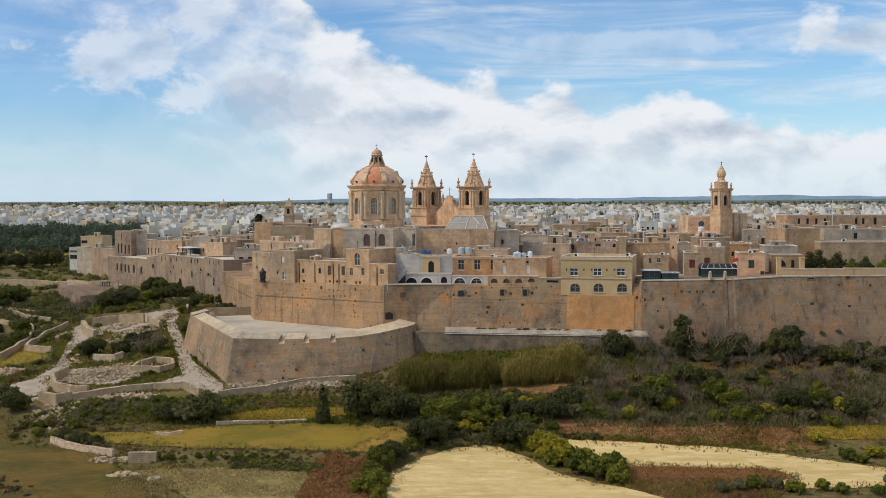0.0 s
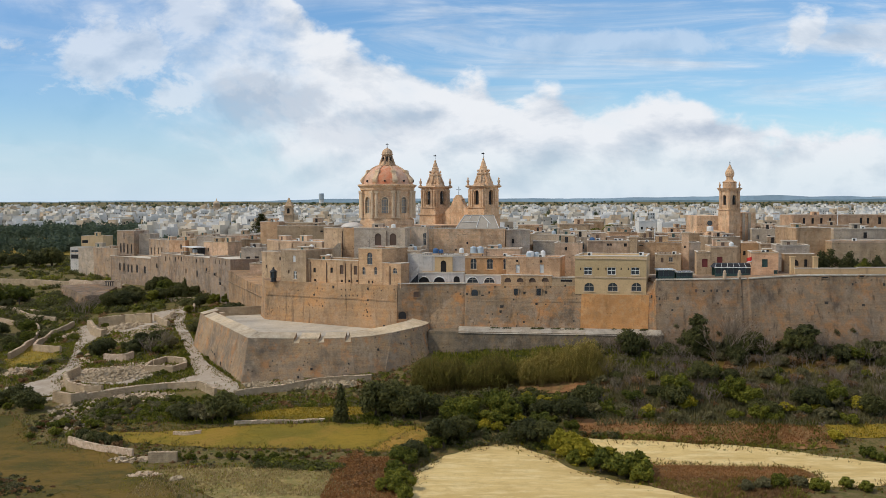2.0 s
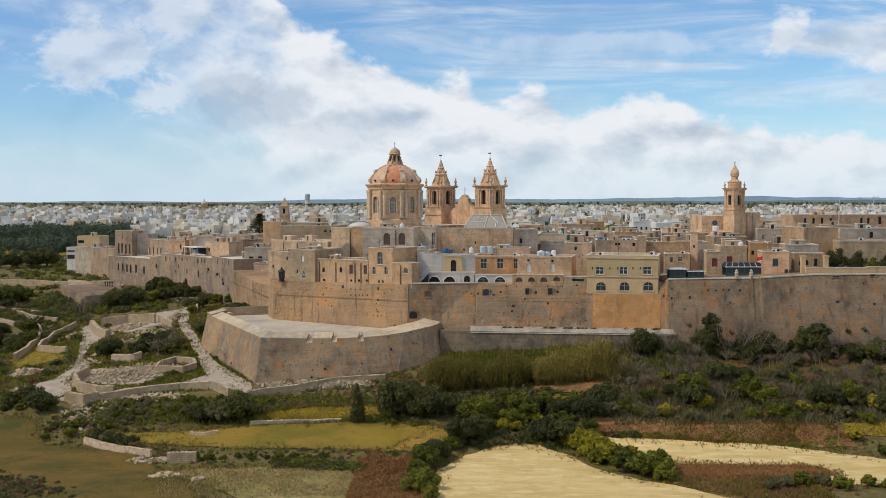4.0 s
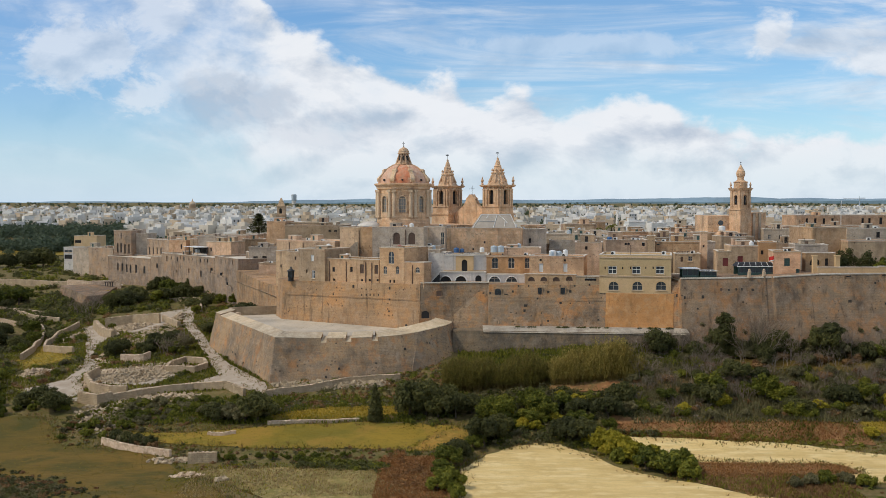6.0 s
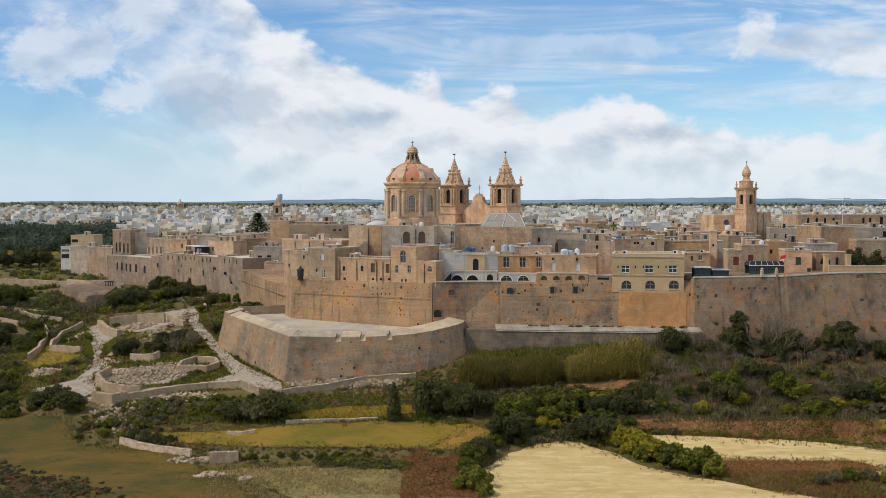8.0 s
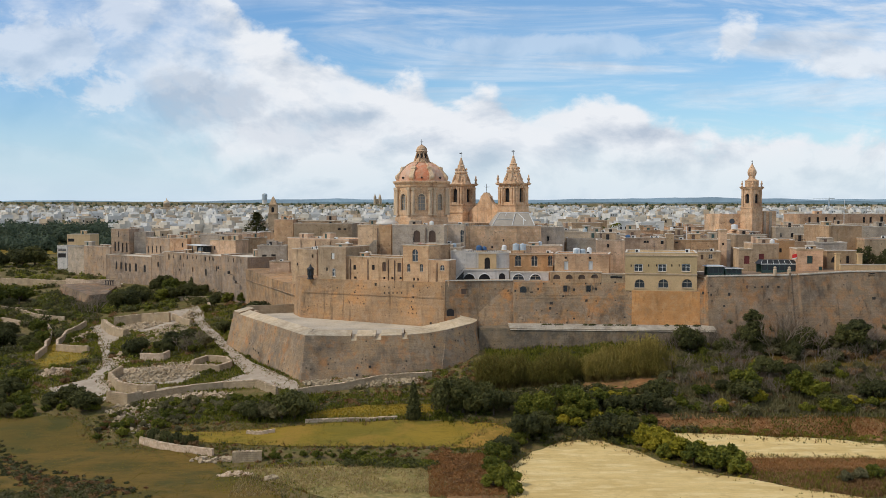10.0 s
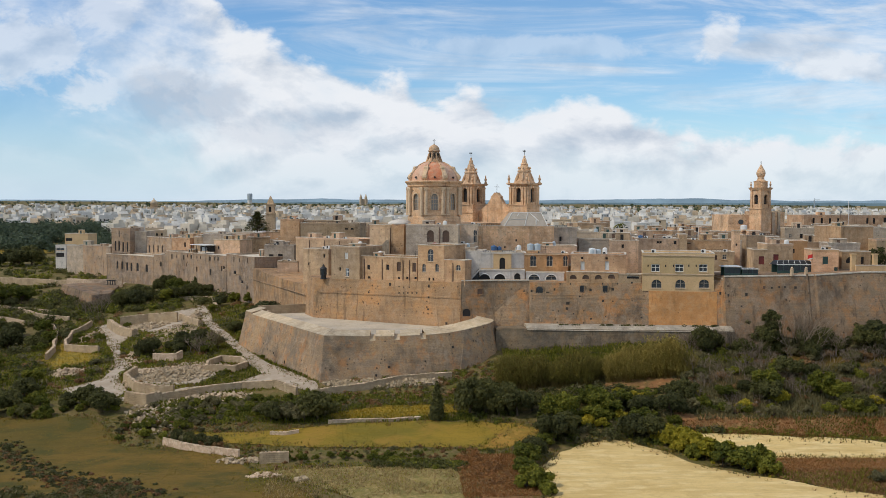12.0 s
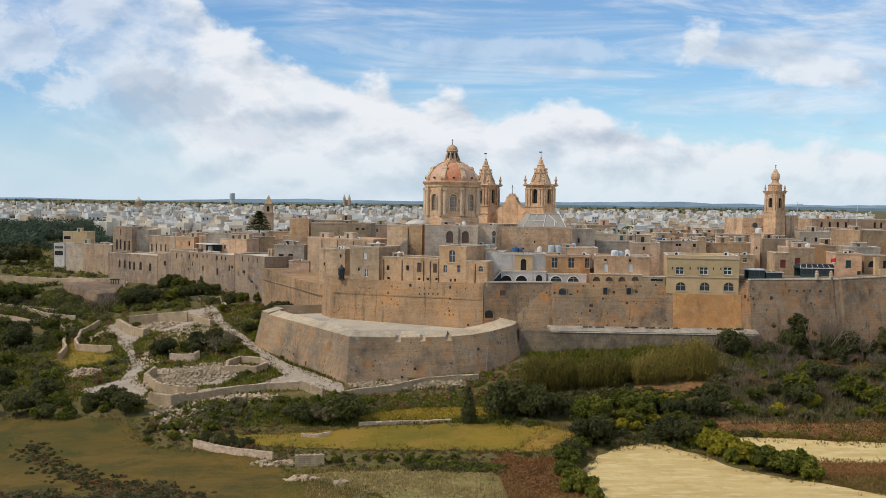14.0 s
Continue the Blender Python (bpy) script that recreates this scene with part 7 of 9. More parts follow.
scrub("green slope below the walled gate", ("leaf", "leaf_dark"), -260, -135, 392, 540, 620, 1.2, 2.8, 70, 0.7)


def strand_stuff(name, label, mat, area, n, h, w, lean=0.35, category="reeds", gaps=-0.9, ring=None):
    """Upright blades over a stretch of ground: (x0, x1, near y, far y)."""
    bm = bmesh.new()
    rng = random.Random(len(label))
    x0, x1, y0, y1 = area
    for _ in range(n):
        x, y = rng.uniform(x0, x1), rng.uniform(y0, y1)
        if not in_ring(ring, x, y) if ring else (is_field if y > 214 else is_clear)(x, y):
            continue
        if noise.noise((x * 0.15, y * 0.15, 8)) < gaps:
            continue
        k = h * (0.55 + 0.55 * rng.random()) * (0.8 + 0.35 * noise.noise((x * 0.13, y * 0.13, 2)))
        z = ground_z(x, y)
        a = rng.random() * 6.283
        d = Vector((math.cos(a), math.sin(a), 0)) * w
        t = Vector((rng.gauss(0, lean), rng.gauss(0, lean), 0)) * k * 0.35
        p = Vector((x, y, z))
        up = Vector((0, 0, k))
        bm.faces.new([bm.verts.new(v) for v in (p - d, p + d, p + up * 0.6 + t * 0.4 + d * 0.8, p + up * 0.6 + t * 0.4 - d * 0.8)])
        bm.faces.new([bm.verts.new(v) for v in (p + up * 0.5 + t * 0.3 - d, p + up * 0.5 + t * 0.3 + d, p + up + t)])
    return tagged(part(name, bm, M[mat]), label, category, "", "stuff")


def reed_bed(label, areas, seed):
    """Cane in leaning clumps of its own height, ragged at the edges."""
    bm = bmesh.new()
    rng = random.Random(seed)
    spots = [(rng.uniform(x0, x1), rng.uniform(y0, y1), h) for x0, x1, y0, y1, n, h in areas for _ in range(n)]
    for cx, cy, h in spots:
        h *= 0.95 + 0.45 * noise.noise((cx * 0.16, cy * 0.1, 8))
        k0, r = h * rng.uniform(0.55, 1.12), rng.uniform(0.8, 1.6)
        for stem_no in range(34):
            a, q = rng.random() * 6.283, math.sqrt(rng.random())
            p = Vector((cx + math.cos(a) * q * r, cy + math.sin(a) * q * r, 0))
            p.z = ground_z(p.x, p.y)
            k = k0 * (rng.uniform(1.1, 1.32) if stem_no < 3 else rng.uniform(0.5, 1.0))
            e = p + Vector((rng.gauss(0.35, 0.6), rng.gauss(0, 0.5), k))
            w = Vector((rng.gauss(0, 1), rng.gauss(0, 1), 0)).normalized() * 0.05
            stem = bm.faces.new([bm.verts.new(c) for c in (p - w, p + w, e + w * 0.4, e - w * 0.4)])
            stem.material_index = 1
            for _ in range(8):
                t = rng.uniform(0.4, 1.0)
                c = p.lerp(e, t)
                d = Vector((rng.gauss(0, 1), rng.gauss(0, 1), 0)).normalized()
                n = Vector((-d.y, d.x, 0)) * 0.055
                l = rng.uniform(0.7, 1.4)
                mid = c + d * l * 0.5 + Vector((0, 0, 0.42 * l))
                tip = c + d * l + Vector((0, 0, rng.uniform(-0.1, 0.35)))
                bm.faces.new([bm.verts.new(u) for u in (c - n * 0.5, c + n * 0.5, mid + n, mid - n)])
                bm.faces.new([bm.verts.new(u) for u in (mid - n, mid + n, tip)])
    return tagged(part("reeds", bm, [M["reed"], M["cane_stem"]]), label, "reeds", "", "stuff")


reed_bed("tall yellow-green cane thicket below the wall", [(3.5, 24.5, 211.5, 217.5, 170, 4.9), (5, 12, 216, 222, 40, 4.0), (16, 25, 214, 219, 50, 4.8)], 3)
reed_bed("tall yellow-green cane clump", [(26.5, 42, 211.5, 217.5, 150, 5.2), (40, 45, 211, 214, 14, 4.0)], 4)
strand_stuff("dry_grass", "green weeds in the brown bank", "leaf", (37, 84, 185.6, 193), 3500, 0.9, 0.1, 0.7, "grass", -0.1)
strand_stuff("dry_grass", "dry brown grass along the bank", "leaf_rust", (37, 84, 185.6, 191.4), 7000, 0.7, 0.09, 1.4, "grass")
strand_stuff("dry_grass", "dry weeds between the straw fields", "leaf_rust", (47, 74, 166, 174.5), 6000, 0.7, 0.09, 1.4, "grass")
strand_stuff("dry_grass", "dry weeds on the low field bank", "leaf_brown", (47, 70, 153, 168), 6500, 0.8, 0.09, 1.2, "grass")
strand_stuff("dry_grass", "green weeds on the low field bank", "leaf", (46, 70, 153, 170), 3500, 0.9, 0.1, 0.9, "grass", 0.0)
strand_stuff("dry_grass", "reddish dry grass at the field edge", "leaf_rust", (-8, 4, 154, 177), 7000, 0.8, 0.09, 1.4, "grass")
strand_stuff("scrub_grass", "rough grass on the terraces", "leaf_light", (-44, 0, 158, 175), 4000, 0.4, 0.09, 1.5, "grass")
strand_stuff("scrub_grass", "rough green grass on the slope", "leaf", (-70, -4, 197, 211), 9000, 0.9, 0.12, 0.7, "grass")
strand_stuff("scrub_grass", "rough tall scrub below the wall", "leaf_grey", (40, 112, 191, 226), 24000, 1.4, 0.12, 0.7, "grass")
strand_stuff("scrub_grass", "rough grass and weeds by the track", "leaf", (-125, -45, 215, 330), 30000, 0.9, 0.14, 0.7, "grass")
strand_stuff("scrub_grass", "green weeds along the bastion foot", "leaf", (-64, -38, 216, 268), 5000, 0.7, 0.14, 0.7, "grass")
strand_stuff("scrub_grass", "weeds below the plinth", "leaf", (6, 60, 218, 238), 9000, 1.6, 0.14, 0.7, "grass")
def edge_grass(label, mats, outlines, per_m=7, h=0.7, wide=1.1):
    """Tufts along the borders of fields and tracks."""
    bm = bmesh.new()
    rng = random.Random(77)
    for ring in outlines:
        for (x0, y0), (x1, y1) in zip(ring, ring[1:] + ring[:1]):
            L = math.hypot(x1 - x0, y1 - y0)
            for _ in range(int(L * per_m)):
                t = rng.random()
                x, y = x0 + (x1 - x0) * t + rng.gauss(0, wide), y0 + (y1 - y0) * t + rng.gauss(0, wide)
                if y > 420 or y < 148 or noise.noise((x * 0.2, y * 0.2, 4)) < -0.25:
                    continue
                z = ground_z(x, y) - 0.05
                k = rng.randrange(len(mats))
                for _ in range(4):
                    p = Vector((x + rng.gauss(0, 0.15), y + rng.gauss(0, 0.15), z))
                    w = Vector((rng.gauss(0, 1), rng.gauss(0, 1), 0)).normalized() * 0.09
                    tip = p + Vector((rng.gauss(0, 0.25), rng.gauss(0, 0.25), h * rng.uniform(0.4, 1.0)))
                    f = bm.faces.new([bm.verts.new(u) for u in (p - w, p + w, tip)])
                    f.material_index = k
    return tagged(part("edge_grass", bm, [M[k] for k in mats]), label, "grass", "", "stuff")


for _ring, _word in FLOWERING:
    _xs, _ys = [p[0] for p in _ring], [p[1] for p in _ring]
    strand_stuff("flowering_grass", "blades on the " + _word, "flower_blade", (min(_xs), max(_xs), min(_ys), max(_ys)), 4200, 0.55, 0.09, 1.0, "grass", -0.5, _ring)
edge_grass("tufts of grass along field and track edges", ("leaf", "meadow_blade", "leaf_brown", "leaf_grey"), OUTLINES)
strand_stuff("meadow_grass", "olive meadow grass", "meadow_blade", (-58, 8, 182, 196.5), 8000, 0.28, 0.07, 2.2, "grass")
strand_stuff("meadow_grass", "olive and ochre meadow grass", "meadow_blade", (-110, -40, 152, 204), 16000, 0.32, 0.07, 2.2, "grass")
strand_stuff("dry_grass", "pale dry straw on the slope", "weeds_blade", (44, 68, 205, 213), 7000, 1.0, 0.09, 0.9, "grass", -0.15)
strand_stuff("dry_grass", "sunlit grass on the slope", "meadow_blade", (60, 112, 212, 222), 9000, 0.8, 0.1, 0.7, "grass", -0.2)
strand_stuff("dry_grass", "pale weeds on the terrace", "weeds_blade", (-40, 2, 156, 173), 6000, 0.7, 0.09, 0.8, "grass", -0.3)
for _k in KINDS.values():
    for _o in list(_k.children) + [_k]:
        bpy.data.objects.remove(_o)

# ---- the farther town and the plain ----
def far_town(label, rows, seed):
    """Joined blocks of houses with dark windows, too many and too far to count: rows of (x0, x1, y0, y1, how many, height)."""
    rng = random.Random(seed)
    bm = bmesh.new()
    for x0, x1, y0, y1, n, h in rows:
        for _ in range(n):
            y = rng.uniform(y0, y1)
            k = y / ((y0 + y1) / 2)
            x = rng.uniform(x0, x1) * k
            w, d, hh = rng.uniform(5, 13), rng.uniform(7, 12), h * rng.uniform(0.5, 1.15)
            z = ground_z(x, y)
            m = Matrix.Translation((x, y, z)) @ Matrix.Rotation(rng.choice((0.1, -0.25, 0.6, -0.5)) + rng.gauss(0, 0.05), 4, "Z")
            mat = rng.choice((0, 0, 1, 1, 1, 2))
            before = len(bm.faces)
            box(bm, -w / 2, w / 2, -d / 2, d / 2, -3, hh, m)
            if rng.random() < 0.6:
                box(bm, -w / 2 + rng.uniform(0, w / 2), w / 2 - 0.5, 0, d / 2 - 1, hh - 0.1, hh + rng.uniform(1.5, 3.2), m)
            bm.faces.ensure_lookup_table()
            for i in range(before, len(bm.faces)):
                bm.faces[i].material_index = mat
            before = len(bm.faces)
            for s in range(int(hh / 3.2)):
                for c in range(int(w / 3.4)):
                    if rng.random() < 0.75:
                        u = -w / 2 + 1.8 + c * 3.4
                        box(bm, u - 0.55, u + 0.55, -d / 2 - 0.06, -d / 2 + 0.2, s * 3.2 + 0.9, s * 3.2 + 2.6, m)
            bm.faces.ensure_lookup_table()
            for i in range(before, len(bm.faces)):
                bm.faces[i].material_index = 3
    ob = part("far_houses", bm, [M["far_a"], M["far_b"], M["far_c"], M["dark"]])
    return tagged(ob, label, "houses", "", "stuff")


far_town("pale flat-roofed houses of the next town", [(-130, 330, 600, 760, 50, 8.0), (-230, -110, 650, 780, 80, 8.0), (-430, 380, 760, 1000, 260, 8.5), (-680, 600, 1000, 1500, 640, 8.5), (-980, 850, 1500, 2100, 640, 8.5), (-1350, 1200, 2100, 2800, 420, 8)], 5)


def plain_house(x, y, w, d, h, turn, mat, word, rng):
    """A house of the next town: walls, parapet roof, roof room, a few windows."""
    own = thing("far_house", Matrix.Translation((x, y, ground_z(x, y))) @ Matrix.Rotation(turn, 4, "Z"), word, "house", "houses of the next town")
    bm = bmesh.new()
    box(bm, -w / 2, w / 2, -d / 2, d / 2, -3, h)
    part("wall", bm, M[mat], own)
    bm = bmesh.new()
    box(bm, -w / 2 - 0.15, w / 2 + 0.15, -d / 2 - 0.15, d / 2 + 0.15, h + 0.003, h + 0.5)
    if rng.random() < 0.7:
        u = rng.uniform(-w / 2, 0)
        box(bm, u + 0.3, u + w * 0.4, 0, d / 2 - 1, h + 0.503, h + rng.uniform(2.0, 3.2))
    part("roof", bm, M[mat], own)
    spots = [(-w / 2 + 1.8 + c * 3.2, s * 3.1 + 1.0) for s in range(max(1, int(h / 3.1))) for c in range(int(w / 3.2))]
    rng.shuffle(spots)
    for u, z in spots[:4]:
        bm = bmesh.new()
        box(bm, u - 0.6, u + 0.6, -d / 2 - 0.06, -d / 2 + 0.2, z, z + 1.7)
        part("window", bm, M["dark"], own)


_rng = random.Random(61)
for _ in range(80):
    _y = _rng.uniform(585, 780)
    _x = _rng.uniform(-130, 330) * _y / 680
    _mat = _rng.choice(("far_a", "far_b", "far_b", "far_c"))
    plain_house(_x, _y, _rng.uniform(7, 15), _rng.uniform(8, 13), _rng.uniform(5, 10), _rng.choice((0.1, -0.25, 0.45, -0.4)), _mat, {"far_a": "cream flat-roofed house of the next town", "far_b": "white flat-roofed house of the next town", "far_c": "tan flat-roofed house of the next town"}[_mat], _rng)


def far_trees(label, rows, seed, mat="leaf_dark"):
    rng = random.Random(seed)
    bm = bmesh.new()
    for x0, x1, y0, y1, n, r in rows:
        for _ in range(n):
            y = rng.uniform(y0, y1)
            x = rng.uniform(x0, x1) * y / ((y0 + y1) / 2)
            s = r * rng.uniform(0.6, 1.2)
            z = ground_z(x, y)
            leaf_cloud(bm, rng, [(x, y, z + s * 0.8, s, s, s * 0.85), (x + s * 0.5, y, z + s * 0.5, s * 0.7, s * 0.7, s * 0.6)], 190, s * 0.24)
    return tagged(part("far_trees", bm, M[mat]), label, "trees", "", "stuff")


far_trees("dark wood on the plain beyond the walls", [(-420, -200, 560, 720, 280, 5), (-420, -235, 700, 800, 130, 5), (-190, -120, 560, 640, 30, 4)], 6, "leaf_wood")
far_trees("scattered trees among the far houses", [(-330, 330, 480, 900, 190, 3.2), (-600, 600, 900, 1600, 380, 3.6), (-900, 900, 1700, 2900, 260, 5)], 7, "leaf_wood")
far_trees("dark trees along the far ridge", [(-1700, 1500, 2700, 3700, 620, 4.5)], 8, "leaf_wood")

# roofs between the named houses of the walled town
WORDS = ("plain tan town house with a flat roof", "buff stone house with a pale roof", "warm stone house with small windows", "weathered grey stone town house")


def town_fill(x0, x1, y0, y1, n, zlo, zhi, seed):
    rng = random.Random(seed)
    for _ in range(n):
        x, y = rng.uniform(x0, x1), rng.uniform(y0, y1)
        w, d = rng.uniform(7, 15), rng.uniform(6, 10)
        z1 = rng.uniform(zlo, zhi)
        k = rng.randrange(4)
        a = rng.gauss(-0.1, 0.12)
        wins = []
        for c in range(int(w / 3.2)):
            if rng.random() < 0.5:
                wins.append((1.6 + c * 3.2, z1 - rng.choice((2.6, 3.0)), 0.8, 1.3, rng.choice("rrvkg")))
        house("town_house", WORDS[k], (x, y), (x + w * math.cos(a), y + w * math.sin(a)), d, 22, round(z1, 2), ("tan", "tan", "warm", "grey")[k], wins, rim=0.4, group="houses of the walled town")


town_fill(25, 75, 280, 345, 26, 33.5, 37.0, 31)
town_fill(75, 175, 272, 350, 34, 34, 38.0, 32)
town_fill(30, 190, 350, 430, 34, 33, 38.5, 33)
town_fill(-100, -50, 385, 430, 22, 29.5, 33.5, 34)
town_fill(-50, 20, 345, 430, 18, 33, 37, 35)
town_fill(-125, -60, 400, 470, 16, 27, 32, 36)


# the farthest hills: distance haze is put into their blue colours
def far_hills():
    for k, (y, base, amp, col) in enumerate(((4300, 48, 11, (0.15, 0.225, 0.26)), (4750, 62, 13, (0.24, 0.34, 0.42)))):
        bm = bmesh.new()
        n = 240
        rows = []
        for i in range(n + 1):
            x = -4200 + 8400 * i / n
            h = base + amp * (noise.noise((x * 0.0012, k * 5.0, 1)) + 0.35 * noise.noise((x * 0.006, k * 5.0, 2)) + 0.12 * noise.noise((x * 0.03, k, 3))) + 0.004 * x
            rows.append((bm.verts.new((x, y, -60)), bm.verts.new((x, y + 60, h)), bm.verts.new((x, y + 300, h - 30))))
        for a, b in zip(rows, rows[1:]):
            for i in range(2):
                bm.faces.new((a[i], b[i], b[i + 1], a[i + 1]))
        setting("backdrop_hills", bm, material("far hills tinted blue for haze", (col, tuple(v * 0.8 for v in col)), 0.02, 1.0, 0), "low hills on the horizon, haze-tinted blue", "backdrop", True)


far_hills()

# ---- small things on the walls ----
def wall_holes(owner, yaw, rows):
    """Openings and putlog holes in a rampart: (x, y, z, width, height, kind)."""
    own = bpy.data.objects[owner]
    for x, y, z, w, h, kind in rows:
        m = Matrix.Translation((x, y, z)) @ Matrix.Rotation(radians(yaw), 4, "Z")
        bm = bmesh.new()
        if "A" in kind:
            pane_mesh(bm, 0, -h / 2, w, h, True, -0.1)
        else:
            box(bm, -w / 2, w / 2, -0.08, 0.4, -h / 2, h / 2)
        big = w > 0.9
        # small holes are dark boxes, their inner shade put into the colour
        leaf = part("window" if big else "hole", bm, M[{"r": "hole_shade" if not big else "dark", "k": "glass", "v": "pipe"}[kind[0]]], own, m=m)
        if big:
            bm = bmesh.new()
            box(bm, -w / 2 - 0.22, -w / 2 - 0.003, -0.16, 0.2, -h / 2, h / 2 + (0 if "A" in kind else 0.2))
            box(bm, w / 2 + 0.003, w / 2 + 0.22, -0.16, 0.2, -h / 2, h / 2 + (0 if "A" in kind else 0.2))
            box(bm, -w / 2 - 0.3, w / 2 + 0.3, -0.25, 0.2, -h / 2 - 0.22, -h / 2 - 0.003)
            if "A" not in kind:
                box(bm, -w / 2, w / 2, -0.16, 0.2, h / 2 + 0.003, h / 2 + 0.2)
            part("surround", bm, own.data.materials[0], leaf)
            if kind[0] == "k":
                bm = bmesh.new()
                for i in (-0.17, 0.17):
                    box(bm, i * w - 0.05, i * w + 0.05, -0.14, -0.1, -h / 2, h / 2 * (0.6 if "A" in kind else 1))
                for i in range(4):
                    box(bm, -w / 2, w / 2, -0.135, -0.1, -h / 2 + h * (i + 0.5) / 5, -h / 2 + h * (i + 0.5) / 5 + 0.07)
                part("grille", bm, M["iron"], leaf)


wall_holes("wall_upper", -31.3, [(-21.19, 256.11, 24.55, 0.59, 0.73, 'r'), (-26.82, 259.39, 22.19, 0.44, 0.44, 'r'), (-18.89, 254.67, 24.08, 0.29, 0.29, 'r'), (-17.67, 253.92, 24.0, 0.29, 0.29, 'r'), (-16.3, 253.1, 24.07, 0.29, 0.29, 'r'), (-18.88, 254.57, 22.48, 0.29, 0.44, 'r'), (-17.66, 253.83, 22.55, 0.29, 0.44, 'r'), (-16.6, 253.19, 22.61, 0.29, 0.43, 'r'), (-15.55, 252.55, 22.67, 0.29, 0.43, 'r'), (-14.35, 251.82, 22.74, 0.29, 0.43, 'r'), (-11.38, 250.13, 24.62, 0.43, 0.71, 'r'), (-11.38, 249.94, 21.76, 0.43, 0.43, 'r'), (-11.82, 250.15, 20.73, 0.29, 0.29, 'r'), (-11.82, 250.06, 19.3, 0.29, 0.43, 'r'), (-11.53, 249.84, 18.75, 0.43, 0.43, 'r'), (-7.0, 246.88, 15.52, 0.56, 0.56, 'r'), (-31.64, 262.39, 23.12, 0.3, 0.3, 'r'), (-7.73, 247.88, 24.38, 0.28, 0.28, 'r'), (-24.29, 257.67, 19.38, 0.29, 0.44, 'r')])
wall_holes("wall_curtain", 4.7, [(1.21, 245.6, 23.6, 1.26, 1.4, 'v'), (-2.16, 244.56, 18.34, 1.96, 2.24, 'rA')])
wall_holes("wall_curtain", -12.7, [(15.89, 244.1, 23.87, 1.67, 2.37, 'kA'), (26.0, 241.88, 24.21, 0.97, 2.35, 'k'), (31.52, 240.64, 24.33, 1.1, 2.34, 'k'), (28.03, 241.46, 24.39, 0.55, 0.69, 'r'), (33.27, 240.33, 24.63, 0.55, 0.69, 'r'), (13.96, 244.54, 23.83, 0.42, 0.56, 'r'), (19.47, 243.42, 24.36, 0.42, 0.56, 'r'), (30.91, 240.07, 21.89, 0.55, 0.55, 'r'), (22.54, 241.74, 21.03, 0.83, 0.69, 'r'), (22.24, 241.45, 19.81, 0.55, 0.69, 'r'), (25.43, 241.61, 22.85, 0.41, 0.55, 'r')])
wall_holes("wall_curtain", -12.7, [(30.9, 241.26, 25.93, 0.28, 0.41, 'r'), (20.87, 243.51, 25.75, 0.28, 0.42, 'r'), (23.33, 242.96, 25.79, 0.28, 0.42, 'r'), (34.39, 240.48, 26.0, 0.27, 0.41, 'r'), (37.85, 239.78, 26.33, 0.41, 0.41, 'r'), (23.84, 240.74, 18.64, 0.28, 0.28, 'r'), (26.28, 240.39, 19.37, 0.27, 0.27, 'r'), (33.18, 239.53, 21.81, 0.27, 0.27, 'r'), (37.69, 238.56, 22.04, 0.27, 0.27, 'r'), (17.81, 243.59, 23.64, 0.84, 0.28, 'r'), (31.33, 238.88, 18.16, 0.27, 0.27, 'r'), (27.84, 239.5, 17.54, 0.41, 0.41, 'r'), (39.65, 236.96, 18.11, 0.41, 0.41, 'r')])
wall_holes("wall_right", -7.8, [(59.32, 232.87, 26.1, 0.53, 0.53, 'v'), (59.19, 232.24, 23.88, 0.4, 0.8, 'r'), (63.3, 231.7, 24.07, 0.53, 0.93, 'r'), (67.5, 231.61, 25.81, 0.53, 0.93, 'v'), (69.28, 231.36, 25.83, 0.4, 0.4, 'r'), (70.94, 231.16, 25.98, 0.4, 0.53, 'r'), (72.21, 230.98, 26.0, 0.4, 0.53, 'r'), (74.6, 230.61, 25.9, 0.53, 0.66, 'r'), (61.98, 231.12, 21.46, 0.4, 0.4, 'r'), (57.41, 232.64, 24.38, 0.4, 0.66, 'r')])
wall_holes("wall_right", 1.6, [(96.71, 230.62, 29.1, 1.32, 0.26, 'r'), (105.09, 230.92, 29.35, 1.06, 0.26, 'r'), (96.51, 228.89, 23.41, 0.78, 0.65, 'r'), (104.89, 228.96, 22.91, 0.65, 0.52, 'r'), (102.88, 230.32, 27.57, 0.39, 0.53, 'r'), (110.05, 230.47, 27.44, 0.4, 0.79, 'r')])
wall_holes("wall_bastion", -63.0, [(-46.1, 237.1, 7.25, 0.27, 1.22, 'r'), (-51.6, 248.8, 8.85, 0.28, 0.42, 'r'), (-50.8, 247.1, 8.7, 0.28, 0.42, 'r'), (-49.7, 244.7, 8.5, 0.3, 0.45, 'r'), (-41.1, 228.46, 9.3, 0.26, 0.26, 'r'), (-53.1, 252.2, 9.75, 0.27, 0.27, 'r'), (-42.6, 234.2, 13.2, 0.27, 0.27, 'r')])
wall_holes("wall_bastion", 12.0, [(-20.9, 220.87, 8.95, 0.51, 0.5, 'r'), (-23.7, 219.55, 7.3, 0.38, 0.51, 'r'), (-16.2, 222.4, 9.6, 0.26, 0.26, 'r'), (-29.6, 219.85, 10.93, 0.25, 0.25, 'r'), (-12.75, 223.0, 9.86, 0.26, 0.3, 'r')])
wall_holes("wall_bastion", 30.0, [(-6.35, 226.9, 12.4, 0.5, 0.8, 'r')])

